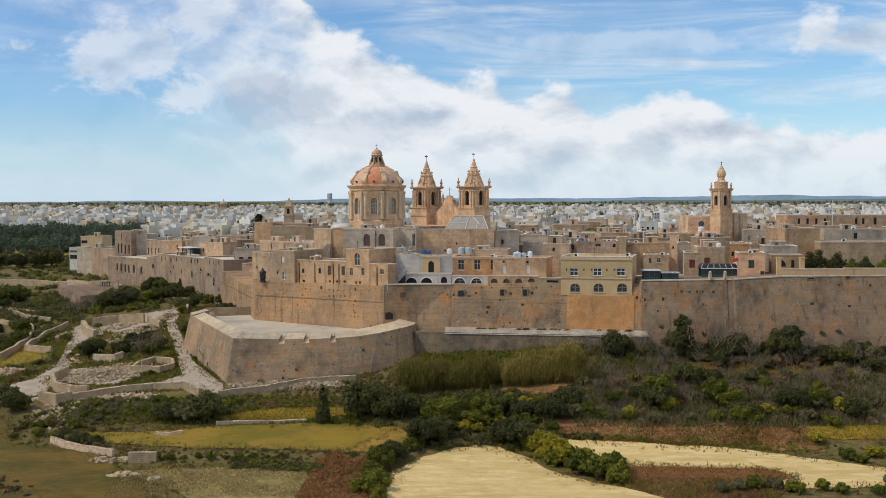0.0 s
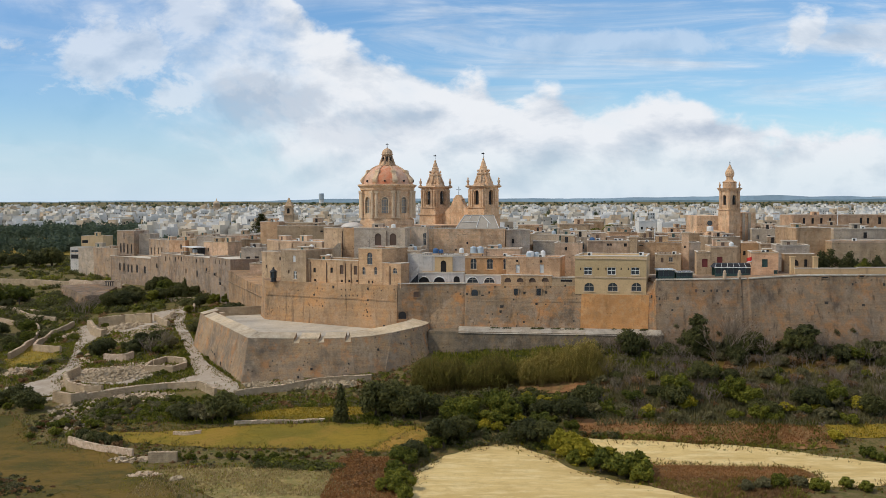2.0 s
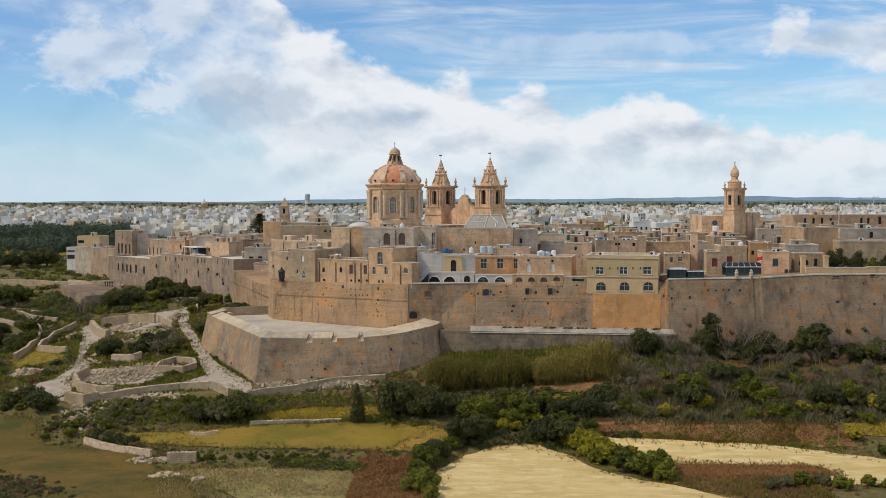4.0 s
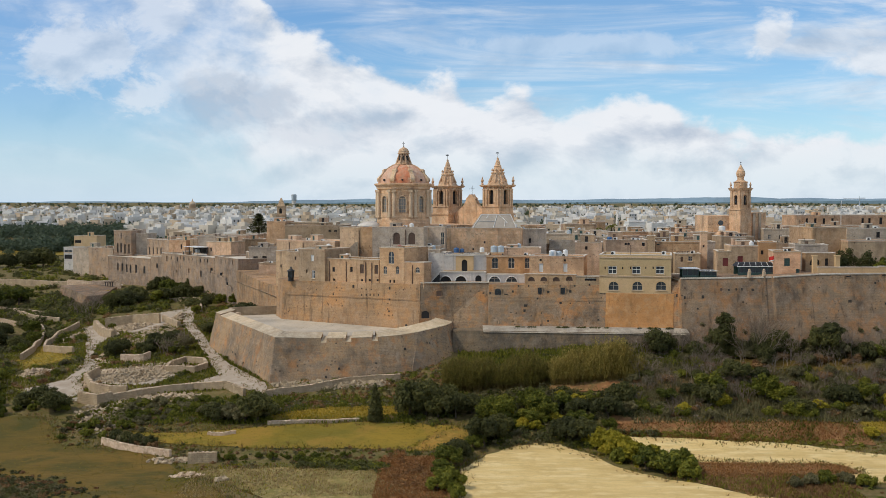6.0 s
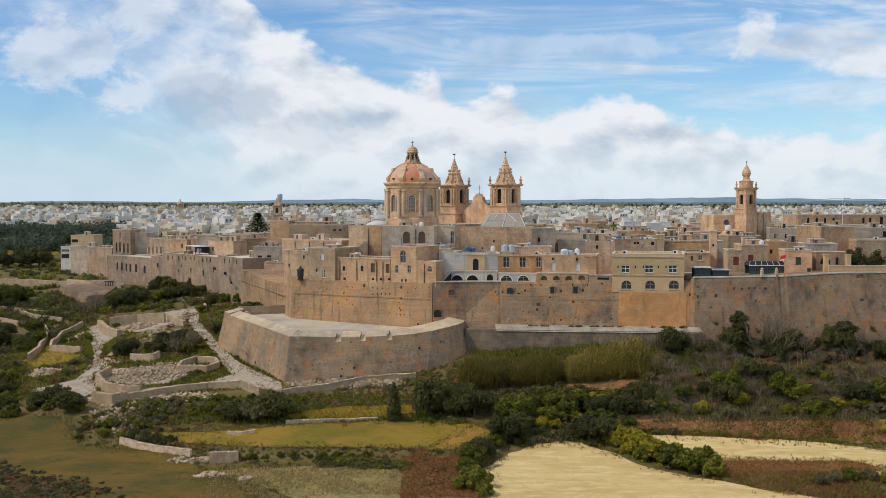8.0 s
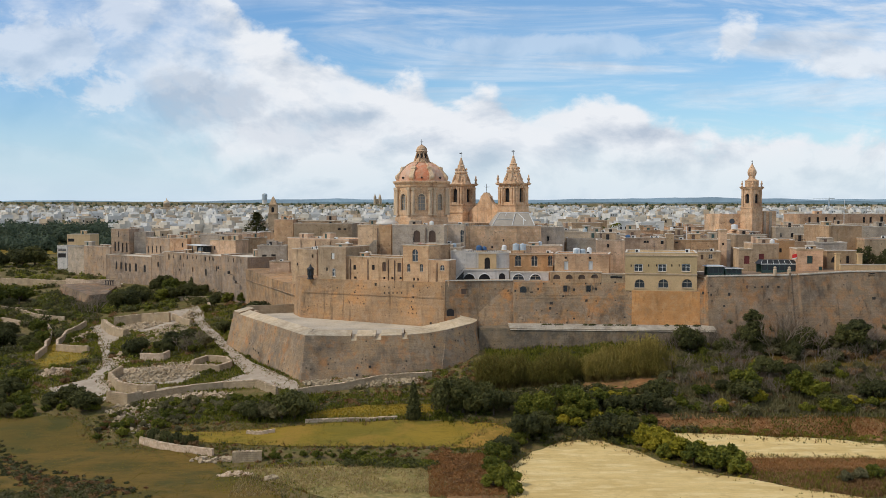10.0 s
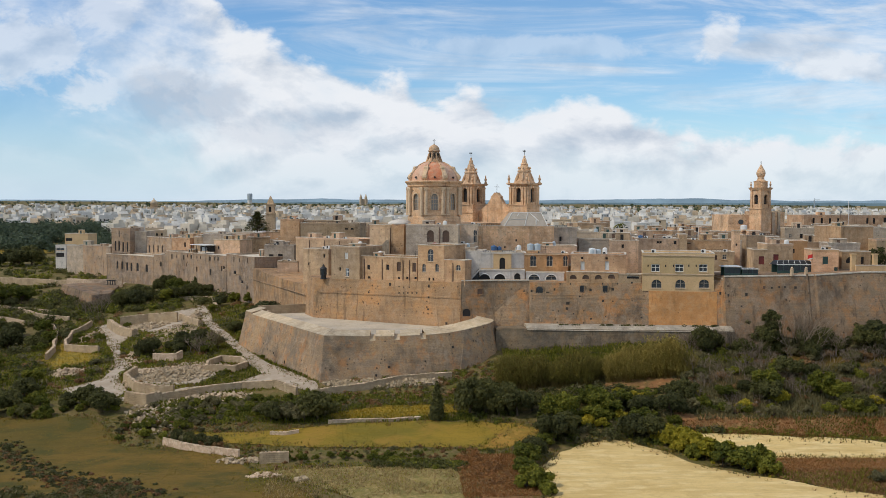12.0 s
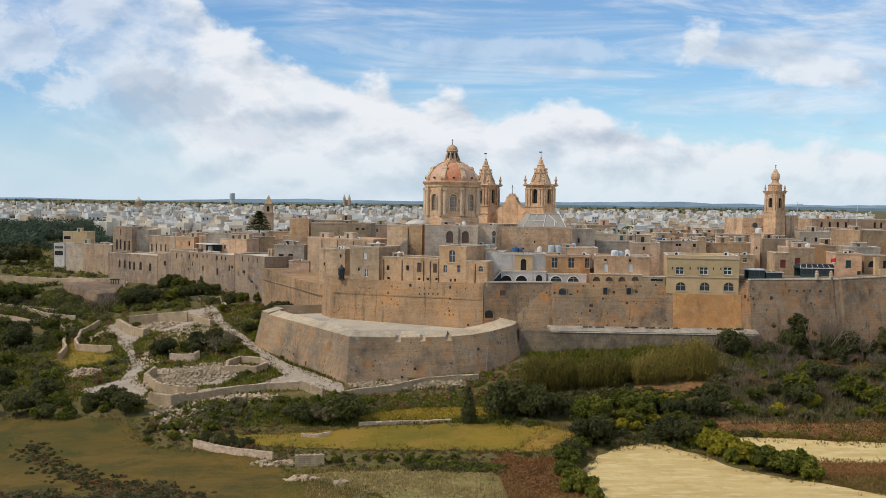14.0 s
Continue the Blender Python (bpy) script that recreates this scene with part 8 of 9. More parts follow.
# string courses, pilaster strips and pits that show in the walls
def course(owner, name, a, b, r=0.16, mat="rampart"):
    bm = bmesh.new()
    rod(bm, a, b, r, 8)
    return part(name, bm, M[mat], bpy.data.objects[owner])


course("wall_upper", "string_course", (-41.9, 268.2, 21.6), (-3.7, 244.9, 22.2), 0.07, "buff")
course("wall_curtain", "string_course", (14.2, 243.6, 22.9), (40.8, 237.6, 23.3), 0.05)
course("wall_left", "string_course", (-66.9, 325.2, 20.4), (-44.2, 277, 19.6), 0.14)
for x, strip in ((74.0, False), (77.4, True)):
    if strip:
        bm = bmesh.new()
        prism(bm, [(x - 0.2, 226.08, 11), (x + 0.2, 226.08, 11), (x + 0.2, 231.6, 11), (x - 0.2, 231.6, 11)], [(x - 0.2, 230.86, 29.2), (x + 0.2, 230.86, 29.2), (x + 0.2, 231.6, 29.2), (x - 0.2, 231.6, 29.2)])
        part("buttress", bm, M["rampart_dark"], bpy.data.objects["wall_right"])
    bm = bmesh.new()
    lathe(bm, [(0.42, 28.6), (0.42, 29.9), (0.5, 30.0), (0.3, 30.15), (0.36, 30.5), (0.05, 30.8)], 10, x, 231.4)
    part("finial", bm, M["stone_trim"], bpy.data.objects["wall_right"])
# raised shoulder of the low bastion where it meets the curtain
bm = bmesh.new()
lathe(bm, [(2.6, 14.0), (2.5, 16.2), (2.2, 16.5), (1.6, 16.6)], 20, 0.8, 239.0)
part("shoulder", bm, M["bastion"], bpy.data.objects["wall_bastion"])
# low kerb and drain on the terrace
bm = bmesh.new()
for a, b in (((-57.6, 270.5), (-35.4, 225.6)), ((-35.4, 225.6), (-13.0, 235.2)), ((-13, 235.2), (-5.0, 238.6))):
    rod(bm, (*a, 14.0), (*b, 14.0), 0.28, 6)
part("kerb", bm, M["wall_pale"], bpy.data.objects["floor_terrace"])
heap("loose stones and dead scrub on the terrace", -29, 247, 1.6, 0.8, 60, 0.5, 0.2).location.z = 14.05 - ground_z(-29, 247)
bm = bmesh.new()
prism(bm, [(-60.2, 271, 14.47), (-55, 268.5, 14.47), (-54, 272.5, 14.47), (-58.5, 275, 14.47)], [(-60.0, 271.2, 16.0), (-55.2, 268.9, 16.0), (-54.2, 272.3, 16.0), (-58.4, 274.6, 16.0)])
part("gun_platform", bm, M["rubble"], bpy.data.objects["floor_terrace"])
bm = bmesh.new()
prism(bm, [(-58, 275, 14.2), (-45, 280, 14.2), (-45, 281, 14.2), (-58, 276, 14.2)], [(-58, 275.2, 17), (-45, 280.2, 17), (-45, 280.9, 17), (-58, 275.9, 17)])
setting("wall_back", bm, M["wall_pale"], "low tan wall behind the terrace", "wall")


def watch_lantern():
    own = thing("lantern", Matrix.Translation((-39.2, 266.6, 25.1)), "dark iron glazed lantern turret on the wall corner", "lantern")
    bm = bmesh.new()
    lathe(bm, [(0.9, 0), (0.9, 0.2), (0.75, 0.3), (0.75, 1.0), (0.9, 1.1), (0.9, 1.15)], 6)
    part("base", bm, M["iron"], own)
    bm = bmesh.new()
    lathe(bm, [(0.72, 1.153), (0.72, 2.6)], 6)
    part("pane", bm, M["glass"], own)
    for k in range(6):
        a = k * math.pi / 3
        bm = bmesh.new()
        rod(bm, (0.76 * math.cos(a), 0.76 * math.sin(a), 1.1), (0.76 * math.cos(a), 0.76 * math.sin(a), 2.65), 0.1, 6)
        part("mullion", bm, M["iron"], own)
    bm = bmesh.new()
    lathe(bm, [(1.05, 2.603), (1.05, 2.75), (0.85, 3.0), (0.4, 3.3), (0.25, 3.5), (0.3, 3.65), (0.06, 4.0)], 12)
    part("roof", bm, M["iron"], own)


watch_lantern()


def water_tank(x, y, z, r, h, mat, label):
    own = thing("water_tank", Matrix.Translation((x, y, z)), label, "tank", "roof tanks")
    bm = bmesh.new()
    lathe(bm, [(r, 0.35), (r * 1.02, 0.4), (r, 0.5), (r, h - 0.2), (r * 0.9, h), (0.25, h + 0.12), (0.2, h + 0.2)], 14)
    part("tank", bm, M[mat], own)
    bm = bmesh.new()
    box(bm, -r, r, -r, r, 0.0, 0.345)
    part("stand", bm, M["stone_trim"], own)


for x, y, z, r, h, mat, label in ((5.6, 256.5, 33.0, 0.75, 1.5, "blue", "blue plastic water tank on a flat roof"), (7.0, 256.7, 33.0, 0.6, 1.2, "blue", "blue plastic water tank on a flat roof"), (15.4, 259, 33.0, 0.85, 1.9, "tank_grey", "grey-blue water tank on a flat roof"), (17.2, 259, 33.0, 0.85, 1.9, "tank_grey", "grey-blue water tank on a flat roof"), (12.3, 258.5, 33.0, 0.6, 1.5, "frame", "white water tank on a flat roof"), (29.8, 249, 32.6, 0.9, 1.6, "frame", "white water tank on a flat roof"), (33.0, 249, 32.6, 0.6, 1.7, "frame", "white water tank on a flat roof"), (31.4, 249.6, 32.6, 0.8, 1.3, "tank_grey", "grey water tank on a flat roof"), (-24, 266, 31.1, 0.7, 1.4, "frame", "white water tank on a flat roof"), (-9.5, 263, 33.6, 0.7, 1.3, "red_tank", "faded red water tank on a flat roof"), (78, 254, 34.4, 0.7, 1.4, "tank_grey", "grey water tank on a flat roof"), (86, 300, 37.5, 1.0, 1.6, "frame", "white water tank beside the priory church"), (48, 274, 35.3, 0.7, 1.4, "blue", "blue plastic water tank on a flat roof"), (-92, 372, 27.2, 0.9, 1.6, "tank_grey", "grey water tank on a flat roof")):
    water_tank(x, y, z, r, h, mat, label)


def terrace_pavilion(x0, x1, y, z, h, depth, label, peak=0.35, roof="frame"):
    """A glazed cafe pavilion: posts, panes, a pale sloping roof."""
    own = thing("pavilion", Matrix.Translation((x0, y, z)), label, "pavilion", "terrace pavilions")
    L = x1 - x0
    n = max(3, int(L / 1.3))
    for i in range(n + 1):
        bm = bmesh.new()
        x = L * i / n
        box(bm, x - 0.07, x + 0.07, -0.07, 0.07, 0, h)
        part("post", bm, M["green"], own)
        if i < n:
            bm = bmesh.new()
            box(bm, x + 0.073, x + L / n - 0.073, 0.0, 0.04, 0.9, h - 0.1)
            part("pane", bm, M["glass"], own)
            bm = bmesh.new()
            box(bm, x + 0.073, x + L / n - 0.073, -0.03, 0.05, 0.0, 0.897)
            part("panel", bm, M["green"], own)
    bm = bmesh.new()
    box(bm, 0, L, depth - 0.1, depth, 0, h)
    part("rear_panel", bm, M["green"], own)
    bm = bmesh.new()
    prism(bm, [(-0.3, -0.3, h + 0.003), (L + 0.3, -0.3, h + 0.003), (L + 0.3, depth + 0.3, h + 0.003), (-0.3, depth + 0.3, h + 0.003)], [(0.3, 0.6, h + peak), (L - 0.3, 0.6, h + peak), (L - 0.3, depth - 0.6, h + peak), (0.3, depth - 0.6, h + peak)])
    part("roof", bm, M[roof], own)
    for y in (-0.36, depth + 0.36):
        bm = bmesh.new()
        box(bm, -0.35, L + 0.35, y - 0.06, y + 0.06, h - 0.02, h + 0.16)
        part("eaves_trim", bm, M["frame"], own)
    bm = bmesh.new()
    for i in range(n + 1):
        rod(bm, (0.3 + (L - 0.6) * i / n, 0.6, h + peak + 0.03), (-0.25 + (L + 0.5) * i / n, -0.28, h + 0.05), 0.05, 5)
    part("rafter", bm, M["frame"], own)


terrace_pavilion(59.6, 63.4, 236.6, 28.0, 2.4, 3.0, "dark green glazed cafe pavilion on the wall terrace", 0.3, "tank_grey")
terrace_pavilion(74.0, 82.6, 240.5, 28.4, 2.3, 4.0, "dark green glazed cafe pavilion with a low hipped roof", 1.0, "iron")
terrace_pavilion(63.9, 67.6, 236.3, 28.0, 1.9, 3.0, "low dark glazed awning on the wall terrace", 0.15, "iron")
bm = bmesh.new()
prism(bm, [(58.4, 234.2, 26), (79, 231.4, 26), (92, 231.5, 26), (92, 256, 26), (58.4, 256, 26)], [(58.4, 234.2, 27.9), (79, 231.4, 28.3), (92, 231.5, 28.5), (92, 256, 28.5), (58.4, 256, 27.9)])
setting("floor_wall_terrace", bm, M["terrace"], "paved terrace behind the wall top", "paving")


def flag():
    own = thing("flag", Matrix.Translation((83.2, 240, 28.4)), "red and white flag on a slim pole", "flag")
    bm = bmesh.new()
    rod(bm, (0, 0, 0), (0, 0, 5.4), 0.05)
    part("pole", bm, M["frame"], own)
    for k, (mat, z0, z1) in enumerate((("flag_red", 4.3, 5.2), ("frame", 4.05, 4.297))):
        bm = bmesh.new()
        n = 8
        g = [[bm.verts.new((-1.9 * i / n, 0.16 * math.sin(i * 1.1) + s, z - 0.07 * i)) for i in range(n + 1)] for s in (0, 0.02) for z in (z0, z1)]
        for a, b in ((0, 1), (3, 2)):
            for i in range(n):
                bm.faces.new((g[a][i], g[a][i + 1], g[b][i + 1], g[b][i]))
        part("cloth", bm, M[mat], own)


flag()


def garden_wall():
    own = thing("garden_wall", Matrix.Translation((84, 236, 28.4)), "yellow-washed garden wall along the rampart walk", "wall")
    for x0, x1, h in ((7.5, 22, 2.4), (22.003, 70, 2.6)):
        bm = bmesh.new()
        box(bm, x0, x1, 0, 0.5, 0, h)
        part("wall_body", bm, M["yellow"], own)
        bm = bmesh.new()
        box(bm, x0, x1, -0.08, 0.58, h + 0.003, h + 0.18)
        part("coping", bm, M["roof"], own)
    for x in (7.2, 12.6):
        bm = bmesh.new()
        box(bm, x - 0.5, x + 0.5, 0.6, 1.6, 0, 5.0)
        box(bm, x - 0.65, x + 0.65, 0.45, 1.75, 5.003, 5.25)
        part("gate_pier", bm, M["yellow"], own)


garden_wall()
for x, y, s, k in ((98, 248, 0.9, "leaf_dark"), (102, 250, 1.1, "leaf_dark"), (105, 252, 1.2, "leaf_dark"), (109, 250, 1.1, "leaf_dark"), (112, 248, 0.8, "leaf"), (115.5, 249, 0.9, "leaf_dark"), (121, 249, 1.0, "leaf"), (94.5, 246, 0.7, "leaf")):
    own = thing("garden_tree", Matrix.Translation((x, y, 28.3)), "dark garden tree behind the yellow wall", "tree")
    rng = random.Random(int(x * 10))
    lobes = [(a * s, b * s, c * s, d * s, d * s, d * s) for a, b, c, d in ((0, 0, 3.2, 1.6), (1.2, 0, 2.6, 1.3), (-1.2, 0.4, 2.4, 1.4), (0.3, 0, 4.6, 1.0), (-0.4, 0, 1.4, 1.6))]
    bm = bmesh.new()
    limbs(bm, rng, lobes, 1.6 * s, 0.16)
    part("trunk", bm, M["bark"], own)
    bm = bmesh.new()
    leaf_cloud(bm, rng, lobes, 1500, 0.36)
    part("crown", bm, M[k], own)


def outer_stair():
    own = thing("outer_stair", Matrix.Translation((-1.45, 250.2, 25.4)), "white-washed outside stair with dark treads", "stair")
    n = 14
    for i in range(n):
        bm = bmesh.new()
        box(bm, i * 0.2, i * 0.2 + 0.197, 0, 1.5, 0, 0.25 * (i + 1))
        part("step", bm, M["iron"], own)
    for y, up in ((-0.3, 0.0), (1.503, 1.2)):
        bm = bmesh.new()
        lift = [(-0.4, -0.1 + up), (2.9, 3.45 + up)]
        prism(bm, [(x, yy, h - 0.35 - up) for (x, h), yy in ((lift[0], y), (lift[1], y), (lift[1], y + 0.25), (lift[0], y + 0.25))], [(x, yy, h + 0.25) for (x, h), yy in ((lift[0], y), (lift[1], y), (lift[1], y + 0.25), (lift[0], y + 0.25))])
        part("rail", bm, M["white"], own)
    bm = bmesh.new()
    prism(bm, [(-2.0, -2.6, 0), (-0.9, -2.6, 0), (-0.9, -2.2, 0), (-2.0, -2.2, 0)], [(-2.0, -2.6, 4.2), (-1.4, -2.6, 3.0), (-1.4, -2.2, 3.0), (-2.0, -2.2, 4.2)])
    part("wing_wall", bm, M["white"], own)


outer_stair()


def pergola():
    own = thing("roof_pergola", Matrix.Translation((-97.5, 375, 27.0)) @ Matrix.Rotation(radians(-46), 4, "Z"), "dark roof pergola with a pale canopy", "pergola")
    for x in (0, 3.2, 6.4, 9.6):
        for y in (0, 4):
            bm = bmesh.new()
            box(bm, x - 0.1, x + 0.1, y - 0.1, y + 0.1, 0, 2.6)
            part("post", bm, M["iron"], own)
    bm = bmesh.new()
    box(bm, -0.4, 10, -0.4, 4.4, 2.603, 2.85)
    part("canopy", bm, M["frame"], own)
    for x in (0.2, 3.4, 6.6):
        bm = bmesh.new()
        box(bm, x, x + 2.8, 3.9, 3.95, 0.1, 2.4)
        part("screen", bm, M["dark"], own)


pergola()


def balcony(x, y, z, w, yaw, label):
    own = thing("balcony", Matrix.Translation((x, y, z)) @ Matrix.Rotation(radians(yaw), 4, "Z"), label, "balcony", "iron balconies")
    bm = bmesh.new()
    box(bm, 0, w, -1.0, 0, -0.18, 0)
    part("slab", bm, M["stone_trim"], own)
    bm = bmesh.new()
    for i in range(int(w / 0.2) + 1):
        box(bm, i * 0.2, i * 0.2 + 0.05, -1.0, -0.95, 0.003, 0.95)
    box(bm, 0, w, -1.02, -0.93, 0.953, 1.03)
    part("railing", bm, M["iron"], own)


balcony(-74.6, 338.4, 21.4, 2.2, -59, "iron balcony on the old wall houses")
balcony(-71.2, 333.0, 18.6, 1.8, -59, "iron balcony on the old wall houses")
balcony(-79.5, 346, 22.5, 1.5, -59, "iron balcony on the old wall houses")

# the road at the far left, its wall and the ramp
field_wall("long pale wall along the upper road", [(-210, 416), (-181, 407), (-166, 402), (-150, 394)], 2.6, 1.2, "wall_pale")
field_wall("grey rubble wall below the far bastion", [(-150, 394), (-140, 391), (-128, 392)], 3.4, 1.0, "rubble")
patch("road_upper", "pale upper road beside the town walls", "dirt", [(-210, 421), (-166, 408), (-146, 400), (-128, 397), (-128, 393), (-150, 395.5), (-181, 409), (-210, 417)], 0.9, 0.3, 1.5, "road")
bm = bmesh.new()
prism(bm, [(-148, 376, 6), (-128, 352, 6), (-122, 356, 6), (-126, 384, 6), (-138, 390, 6)], [(-146.5, 378, 14.6), (-128, 355, 12.6), (-123, 358, 12.8), (-127, 384, 13.6), (-138, 390, 14.2)])
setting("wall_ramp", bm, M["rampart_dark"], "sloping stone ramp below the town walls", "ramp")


def road_gate():
    own = thing("gate", Matrix.Translation((-131.5, 384, ground_z(-131.5, 384) + 1.5)), "dark iron gate at the end of the road", "gate")
    for x in (0, 0.9, 1.8, 2.7):
        bm = bmesh.new()
        box(bm, x, x + 0.35, -0.1, 0.1, 0, 2.4)
        part("gate_leaf", bm, M["iron"], own)
    bm = bmesh.new()
    box(bm, -0.3, 3.4, -0.15, 0.15, 2.403, 2.7)
    part("lintel", bm, M["iron"], own)


road_gate()


def norfolk_pine():
    """A tiered conifer above the roofs."""
    z = 32.0
    own = thing("norfolk_pine", Matrix.Translation((-84.5, 452, z)), "tall tiered conifer above the town roofs", "tree")
    rng = random.Random(4)
    bm = bmesh.new()
    rod(bm, (0, 0, -8), (0, 0, 12.6), 0.28, 8, 0.04)
    part("trunk", bm, M["bark"], own)
    bm = bmesh.new()
    for t in range(13):
        h = 1.2 + t * 0.86
        r = 4.6 * (1 - t / 13.6) ** 0.9
        for k in range(7):
            a = k * 0.898 + t
            for q in range(34):
                d = r * (0.12 + 0.88 * q / 34)
                c = Vector((d * math.cos(a) + rng.gauss(0, 0.10), d * math.sin(a) + rng.gauss(0, 0.10), h + 0.10 * d - 0.012 * d * d + rng.gauss(0, 0.25)))
                s = 0.6
                bm.faces.new([bm.verts.new(c + Vector((rng.uniform(-s, s), rng.uniform(-s, s), rng.uniform(-0.25, 0.25)))) for _ in range(3)])
    part("crown", bm, M["leaf_dark"], own)
    own.scale = (1.5, 1.5, 0.78)


norfolk_pine()


# landmarks on the plain
def far_church(x, y, z, s, label):
    own = thing("far_church", Matrix.Translation((x, y, z)), label, "church")
    bm = bmesh.new()
    box(bm, -16 * s, 16 * s, -8 * s, 8 * s, -14, 2 * s)
    part("nave", bm, M["far_c"], own)
    bm = bmesh.new()
    lathe(bm, [(6 * s, 2 * s), (6 * s, 8 * s), (6.4 * s, 8.3 * s), (5.6 * s, 11 * s), (3.4 * s, 13.2 * s), (1.2 * s, 14.2 * s), (1.0 * s, 16.4 * s), (0.1, 18 * s)], 14)
    part("dome", bm, M["far_c"], own, "", True)


far_church(-430, 1640, 36, 0.95, "domed stone church in the next town")


def twin_church():
    own = thing("twin_church", Matrix.Translation((-172, 3600, 36)), "distant twin-towered church on the plain", "church")
    for x in (-9, 9):
        bm = bmesh.new()
        lathe(bm, [(5, 0), (5, 30), (4, 33), (2, 38), (0.2, 44)], 8, x, 0)
        part("tower", bm, M["far_c"], own)
    bm = bmesh.new()
    box(bm, -14, 14, 2, 40, 0, 24)
    part("nave", bm, M["far_c"], own)


twin_church()


def water_tower():
    own = thing("water_tower", Matrix.Translation((-628, 3900, 34)), "distant round water tower on the ridge", "tower")
    bm = bmesh.new()
    lathe(bm, [(9, 0), (9, 22)], 14)
    part("shaft", bm, M["far_b"], own)
    # grey-blue tone stands in for haze on the distant tank
    bm = bmesh.new()
    lathe(bm, [(9, 22.003), (10, 24), (10.5, 44), (9, 47), (1, 48)], 18)
    part("tank", bm, M["tank_grey"], own)


water_tower()


def tower_crane():
    own = thing("tower_crane", Matrix.Translation((850, 2075, 29)), "slender tower crane over the far houses", "crane")
    bm = bmesh.new()
    box(bm, -0.9, 0.9, -0.9, 0.9, 0, 26)
    part("mast", bm, M["tank_grey"], own)
    bm = bmesh.new()
    box(bm, -34, 0, -0.4, 0.4, 26.003, 26.8)
    part("jib", bm, M["tank_grey"], own)
    bm = bmesh.new()
    box(bm, 0.003, 12, -0.6, 0.6, 26.003, 27.6)
    part("counter_jib", bm, M["tank_grey"], own)
    bm = bmesh.new()
    rod(bm, (0, 0, 27.61), (0, 0, 31), 0.5)
    part("peak", bm, M["tank_grey"], own)


tower_crane()


def roof_mast(x, y, z, h, label):
    own = thing("mast", Matrix.Translation((x, y, z)), label, "mast")
    bm = bmesh.new()
    rod(bm, (0, 0, 0), (0, 0, h), 0.12, 6, 0.08)
    part("pole", bm, M["frame"], own)


roof_mast(142, 352, 36, 11, "white mast beside the convent")
roof_mast(66, 280, 35, 4, "thin aerial on a flat roof")

# dead scrub clinging to the ramparts
for i in range(16):
    rng = random.Random(900 + i)
    x = rng.uniform(62, 118)
    z = 13.5 + 5 * rng.random() ** 2
    f = (z - 11) / 17.5
    y = 225.4 + 5.0 * f
    own = thing("wall_shrub", Matrix.Translation((x, y - 0.1, z)), "small dark shrub rooted in the wall", "shrub", "shrubs on the wall")
    bm = bmesh.new()
    leaf_cloud(bm, rng, [(0, -0.25, 0, 0.7, 0.4, 0.6), (0.4, -0.2, -0.4, 0.5, 0.3, 0.5)], 90, 0.26)
    part("crown", bm, M["leaf_dark" if i % 2 else "leaf_grey"], own)
for i in range(30):
    rng = random.Random(1300 + i)
    u = rng.random()
    own = thing("wall_shrub", Matrix.Translation((14 + 44 * u, 239.2 - 9.6 * u, 16.1 + 0.75 * u)), "small weeds along the plinth ledge", "shrub", "shrubs on the wall")
    bm = bmesh.new()
    leaf_cloud(bm, rng, [(0, 0.0, 0, 0.8, 0.4, 0.4)], 60, 0.24)
    part("crown", bm, M["leaf_dark"], own)

# the sloping flank of an outside stair in the cathedral close
def stair_flank():
    own = thing("outside_stair", Matrix.Translation((-26.76, 273.6, 30.04)), "grey stone outside stair against the precinct wall", "stair")
    L, H = 5.04, 5.25
    bm = bmesh.new()
    lo = [(0, 0, 0), (L, 0, 0), (L, 0, H), (L - 0.8, 0, H), (0, 0, 1)]
    f, r = [bm.verts.new(c) for c in lo], [bm.verts.new((c[0], 1.2, c[2])) for c in lo]
    bm.faces.new(f), bm.faces.new(r[::-1])
    for i in range(5):
        bm.faces.new((f[i], f[(i + 1) % 5], r[(i + 1) % 5], r[i]))
    part("flank", bm, M["grey"], own)
    for i in range(12):
        bm = bmesh.new()
        x, zz = L * i / 12.5, 1 + (H - 1) * i / 12.0
        box(bm, x, x + L / 12.5, 0.15, 1.05, zz - 0.1, zz + 0.22)
        part("step", bm, M["roof"], own)


stair_flank()


def palm(x, y, z, h):
    own = thing("palm", Matrix.Translation((x, y, z)), "green date palm rising among the roofs", "palm tree")
    bm = bmesh.new()
    rod(bm, (0, 0, 0), (0.15, 0, h), 0.28, 8, 0.2)
    part("trunk", bm, M["bark"], own)
    rng = random.Random(4)
    for i in range(16):
        bm = bmesh.new()
        a, up = i * 0.393 * 2.1, rng.uniform(0.1, 1.1)
        d = Vector((math.cos(a), math.sin(a), 0))
        n = Vector((-d.y, d.x, 0))
        prev = Vector((0.15, 0, h))
        for k in range(1, 7):
            t = k / 6
            q = Vector((0.15, 0, h)) + d * 2.6 * t + Vector((0, 0, 1.9 * up * t - 2.2 * t * t))
            w = 0.34 * (1 - t * 0.7)
            bm.faces.new([bm.verts.new(c) for c in (prev, prev + n * w - Vector((0, 0, 0.2)), q + n * w * 0.8 - Vector((0, 0, 0.2)), q)])
            bm.faces.new([bm.verts.new(c) for c in (prev, q, q - n * w * 0.8 - Vector((0, 0, 0.2)), prev - n * w - Vector((0, 0, 0.2)))])
            prev = q
        part("frond", bm, M["leaf"], own)


palm(66, 385, 30, 7.5)
palm(61, 392, 30, 6.0)


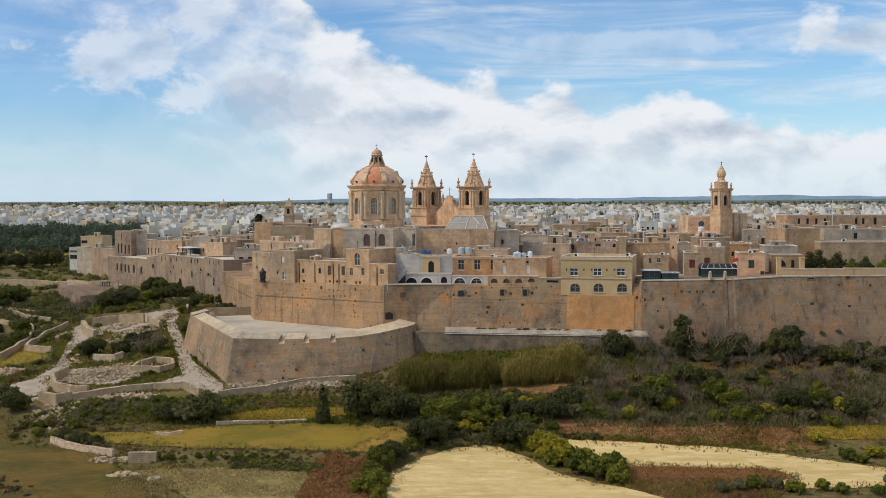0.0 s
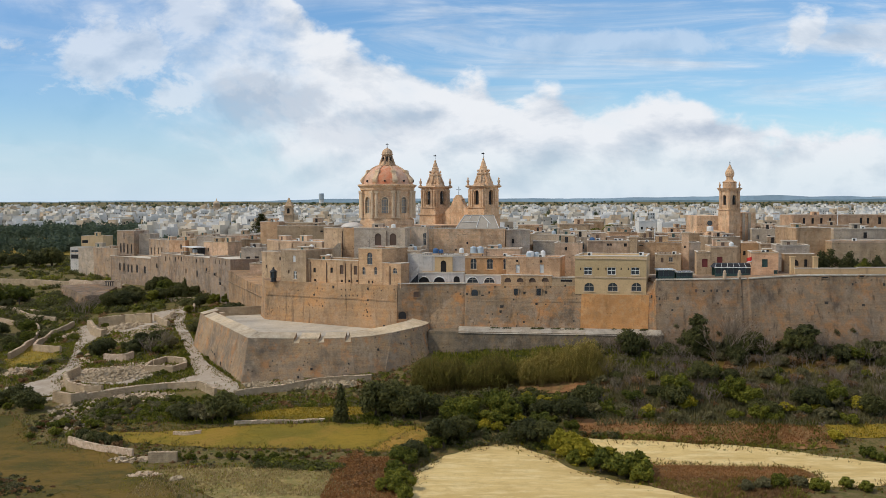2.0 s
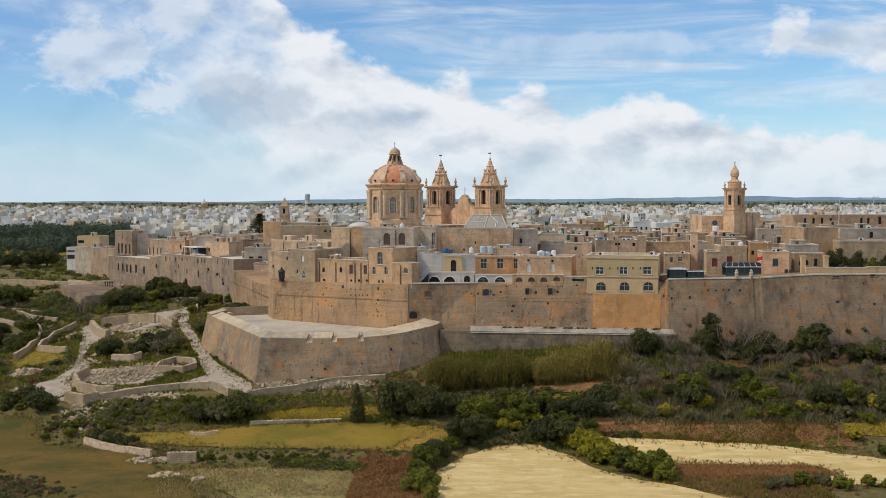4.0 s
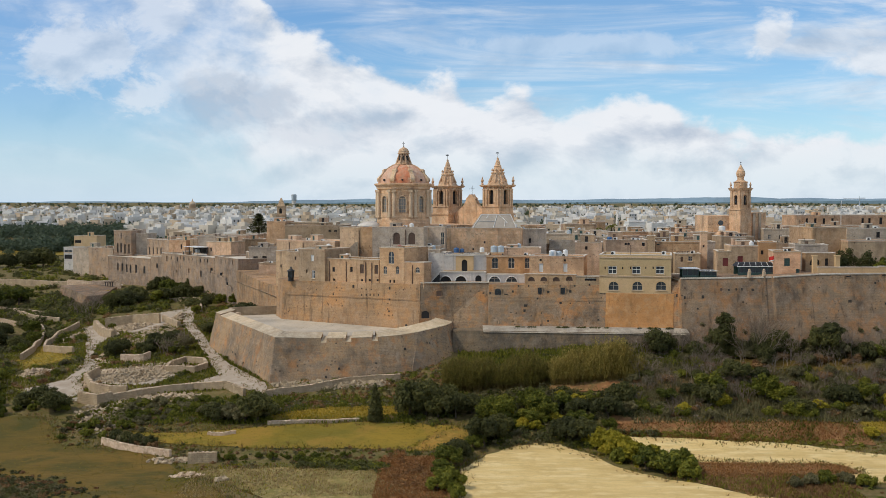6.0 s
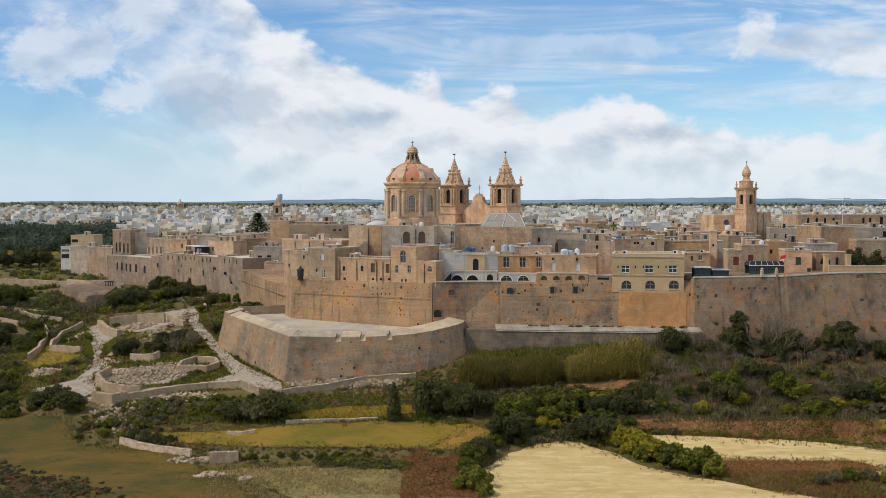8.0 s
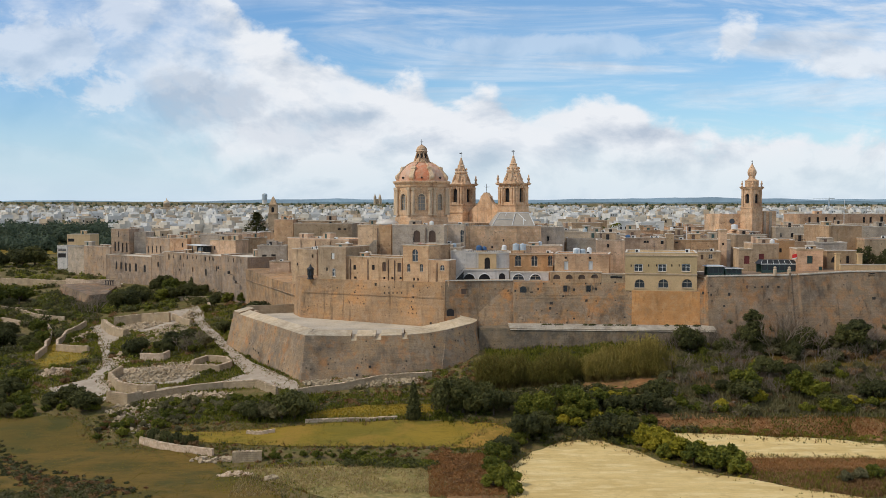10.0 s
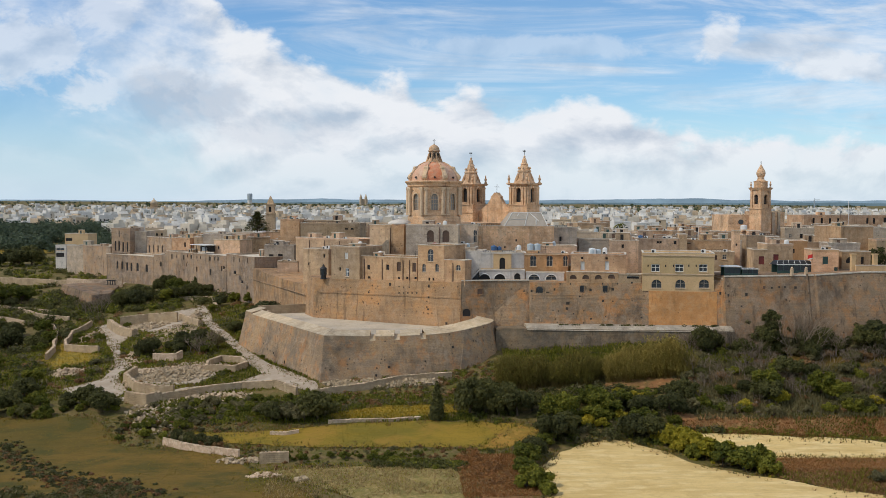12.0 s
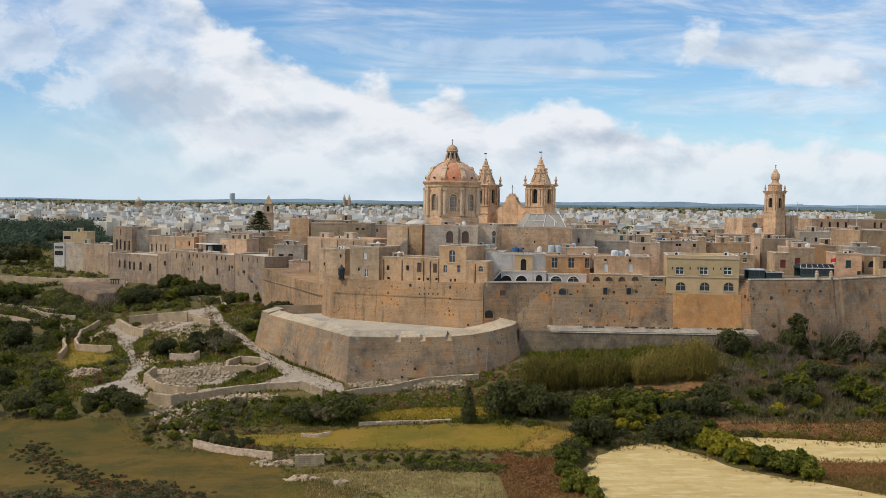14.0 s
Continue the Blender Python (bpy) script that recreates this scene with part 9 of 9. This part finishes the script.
# ---- what stands on the roofs ----
def roof_dish(m):
    own = thing("satellite_dish", m, "pale satellite dish on a flat roof", "dish", "roof dishes")
    bm = bmesh.new()
    rod(bm, (0, 0, -0.02), (0, 0, 0.9), 0.05)
    part("pole", bm, M["iron"], own)
    bm = bmesh.new()
    lathe(bm, [(0.05, 0.0), (0.35, 0.06), (0.6, 0.2), (0.62, 0.22), (0.36, 0.1), (0.05, 0.04)], 12)
    part("bowl", bm, M["roof"], own, m=Matrix.Translation((0, -0.1, 0.95)) @ Matrix.Rotation(radians(65), 4, "X"))
    bm = bmesh.new()
    rod(bm, (0, -0.15, 0.75), (0, -0.65, 0.95), 0.03)
    part("arm", bm, M["iron"], own)


def roof_antenna(m, h):
    own = thing("antenna", m, "thin metal aerial on a flat roof", "antenna", "roof aerials")
    bm = bmesh.new()
    rod(bm, (0, 0, -0.02), (0, 0, h), 0.035)
    part("mast", bm, M["iron"], own)
    for i in range(5):
        bm = bmesh.new()
        w = 0.75 - i * 0.1
        rod(bm, (-w, 0, h - 0.15 - i * 0.2), (w, 0, h - 0.15 - i * 0.2), 0.02)
        part("rod", bm, M["iron"], own)


def roof_cooler(m):
    own = thing("air_conditioner", m, "white air conditioner box on a flat roof", "air conditioner", "roof coolers")
    bm = bmesh.new()
    box(bm, -0.55, 0.55, -0.25, 0.25, 0.1, 0.95)
    part("case", bm, M["frame"], own)
    bm = bmesh.new()
    rod(bm, (-0.15, -0.27, 0.52), (-0.15, -0.24, 0.52), 0.34, 12)
    part("fan_grille", bm, M["iron"], own)
    for x in (-0.4, 0.4):
        bm = bmesh.new()
        box(bm, x - 0.05, x + 0.05, -0.25, 0.25, -0.02, 0.097)
        part("foot", bm, M["iron"], own)


def washing_line(m, w):
    own = thing("railing", m, "dark iron railing on a flat roof", "railing", "roof railings")
    n = int(w / 0.6)
    for i in range(n + 1):
        bm = bmesh.new()
        rod(bm, (w * i / n, 0, 0), (w * i / n, 0, 1.0), 0.035, 5)
        part("post", bm, M["iron"], own)
    for z in (0.5, 1.0):
        bm = bmesh.new()
        rod(bm, (0, 0, z), (w, 0, z), 0.04, 5)
        part("rail", bm, M["iron"], own)


_r = random.Random(90)
for _m, _L, _d, _h in ROOFS:
    if _m.translation.y > 345 or _L < 4.5 or _d < 5:
        continue
    for _ in range(_r.choice((1, 2, 2, 3))):
        _at = _m @ Matrix.Translation((_r.uniform(1, _L - 1), _r.uniform(1.2, _d - 1), _h - 0.02))
        _k = _r.random()
        if _k < 0.08:
            roof_dish(_at @ Matrix.Rotation(_r.uniform(-0.6, 0.6), 4, "Z"))
        elif _k < 0.24:
            roof_antenna(_at, _r.uniform(1.6, 2.8))
        elif _k < 0.75:
            roof_cooler(_at)
        elif _k < 0.9:
            _mat = _r.choice(("tank_grey", "frame", "frame", "blue"))
            water_tank(*_at.translation, 0.6, 1.3, _mat, {"tank_grey": "grey plastic water tank on a flat roof", "frame": "white water tank on a flat roof", "blue": "blue plastic water tank on a flat roof"}[_mat])
        elif _L > 6:
            washing_line(_m @ Matrix.Translation((0.6, 0.5, _h - 0.02)), _r.uniform(2.5, _L - 2))


def town_belfry():
    own = thing("bell_tower", Matrix.Translation((-93.1, 560, 29.7)), "slim tan bell tower among the far houses", "bell tower")
    bm = bmesh.new()
    prism(bm, square(5.0, 0), square(5.0, 9.5))
    prism(bm, square(5.6, 9.503), square(5.6, 10.0))
    part("shaft", bm, M["tan"], own)
    for k in range(4):
        face = Matrix.Rotation(k * math.pi / 2, 4, "Z") @ Matrix.Translation((-2.2, -2.2, 0))
        bm = bmesh.new()
        wall_face(bm, 4.4, 10.003, 14.5, [(2.2, 10.6, 1.5, 3.0, True)], 0.5)
        part("belfry_wall", bm, M["tan"], own, m=face)
        # dark sheet painted as the shade behind the arch
        bm = bmesh.new()
        pane_mesh(bm, 2.2, 10.6, 1.5, 3.0, True, 0.5)
        part("bell_opening", bm, M["dark"], own, m=face)
    bm = bmesh.new()
    prism(bm, square(5.2, 14.503), square(5.2, 15.0))
    prism(bm, square(4.0, 15.003), square(0.5, 19.5))
    part("spire", bm, M["tan"], own)


town_belfry()
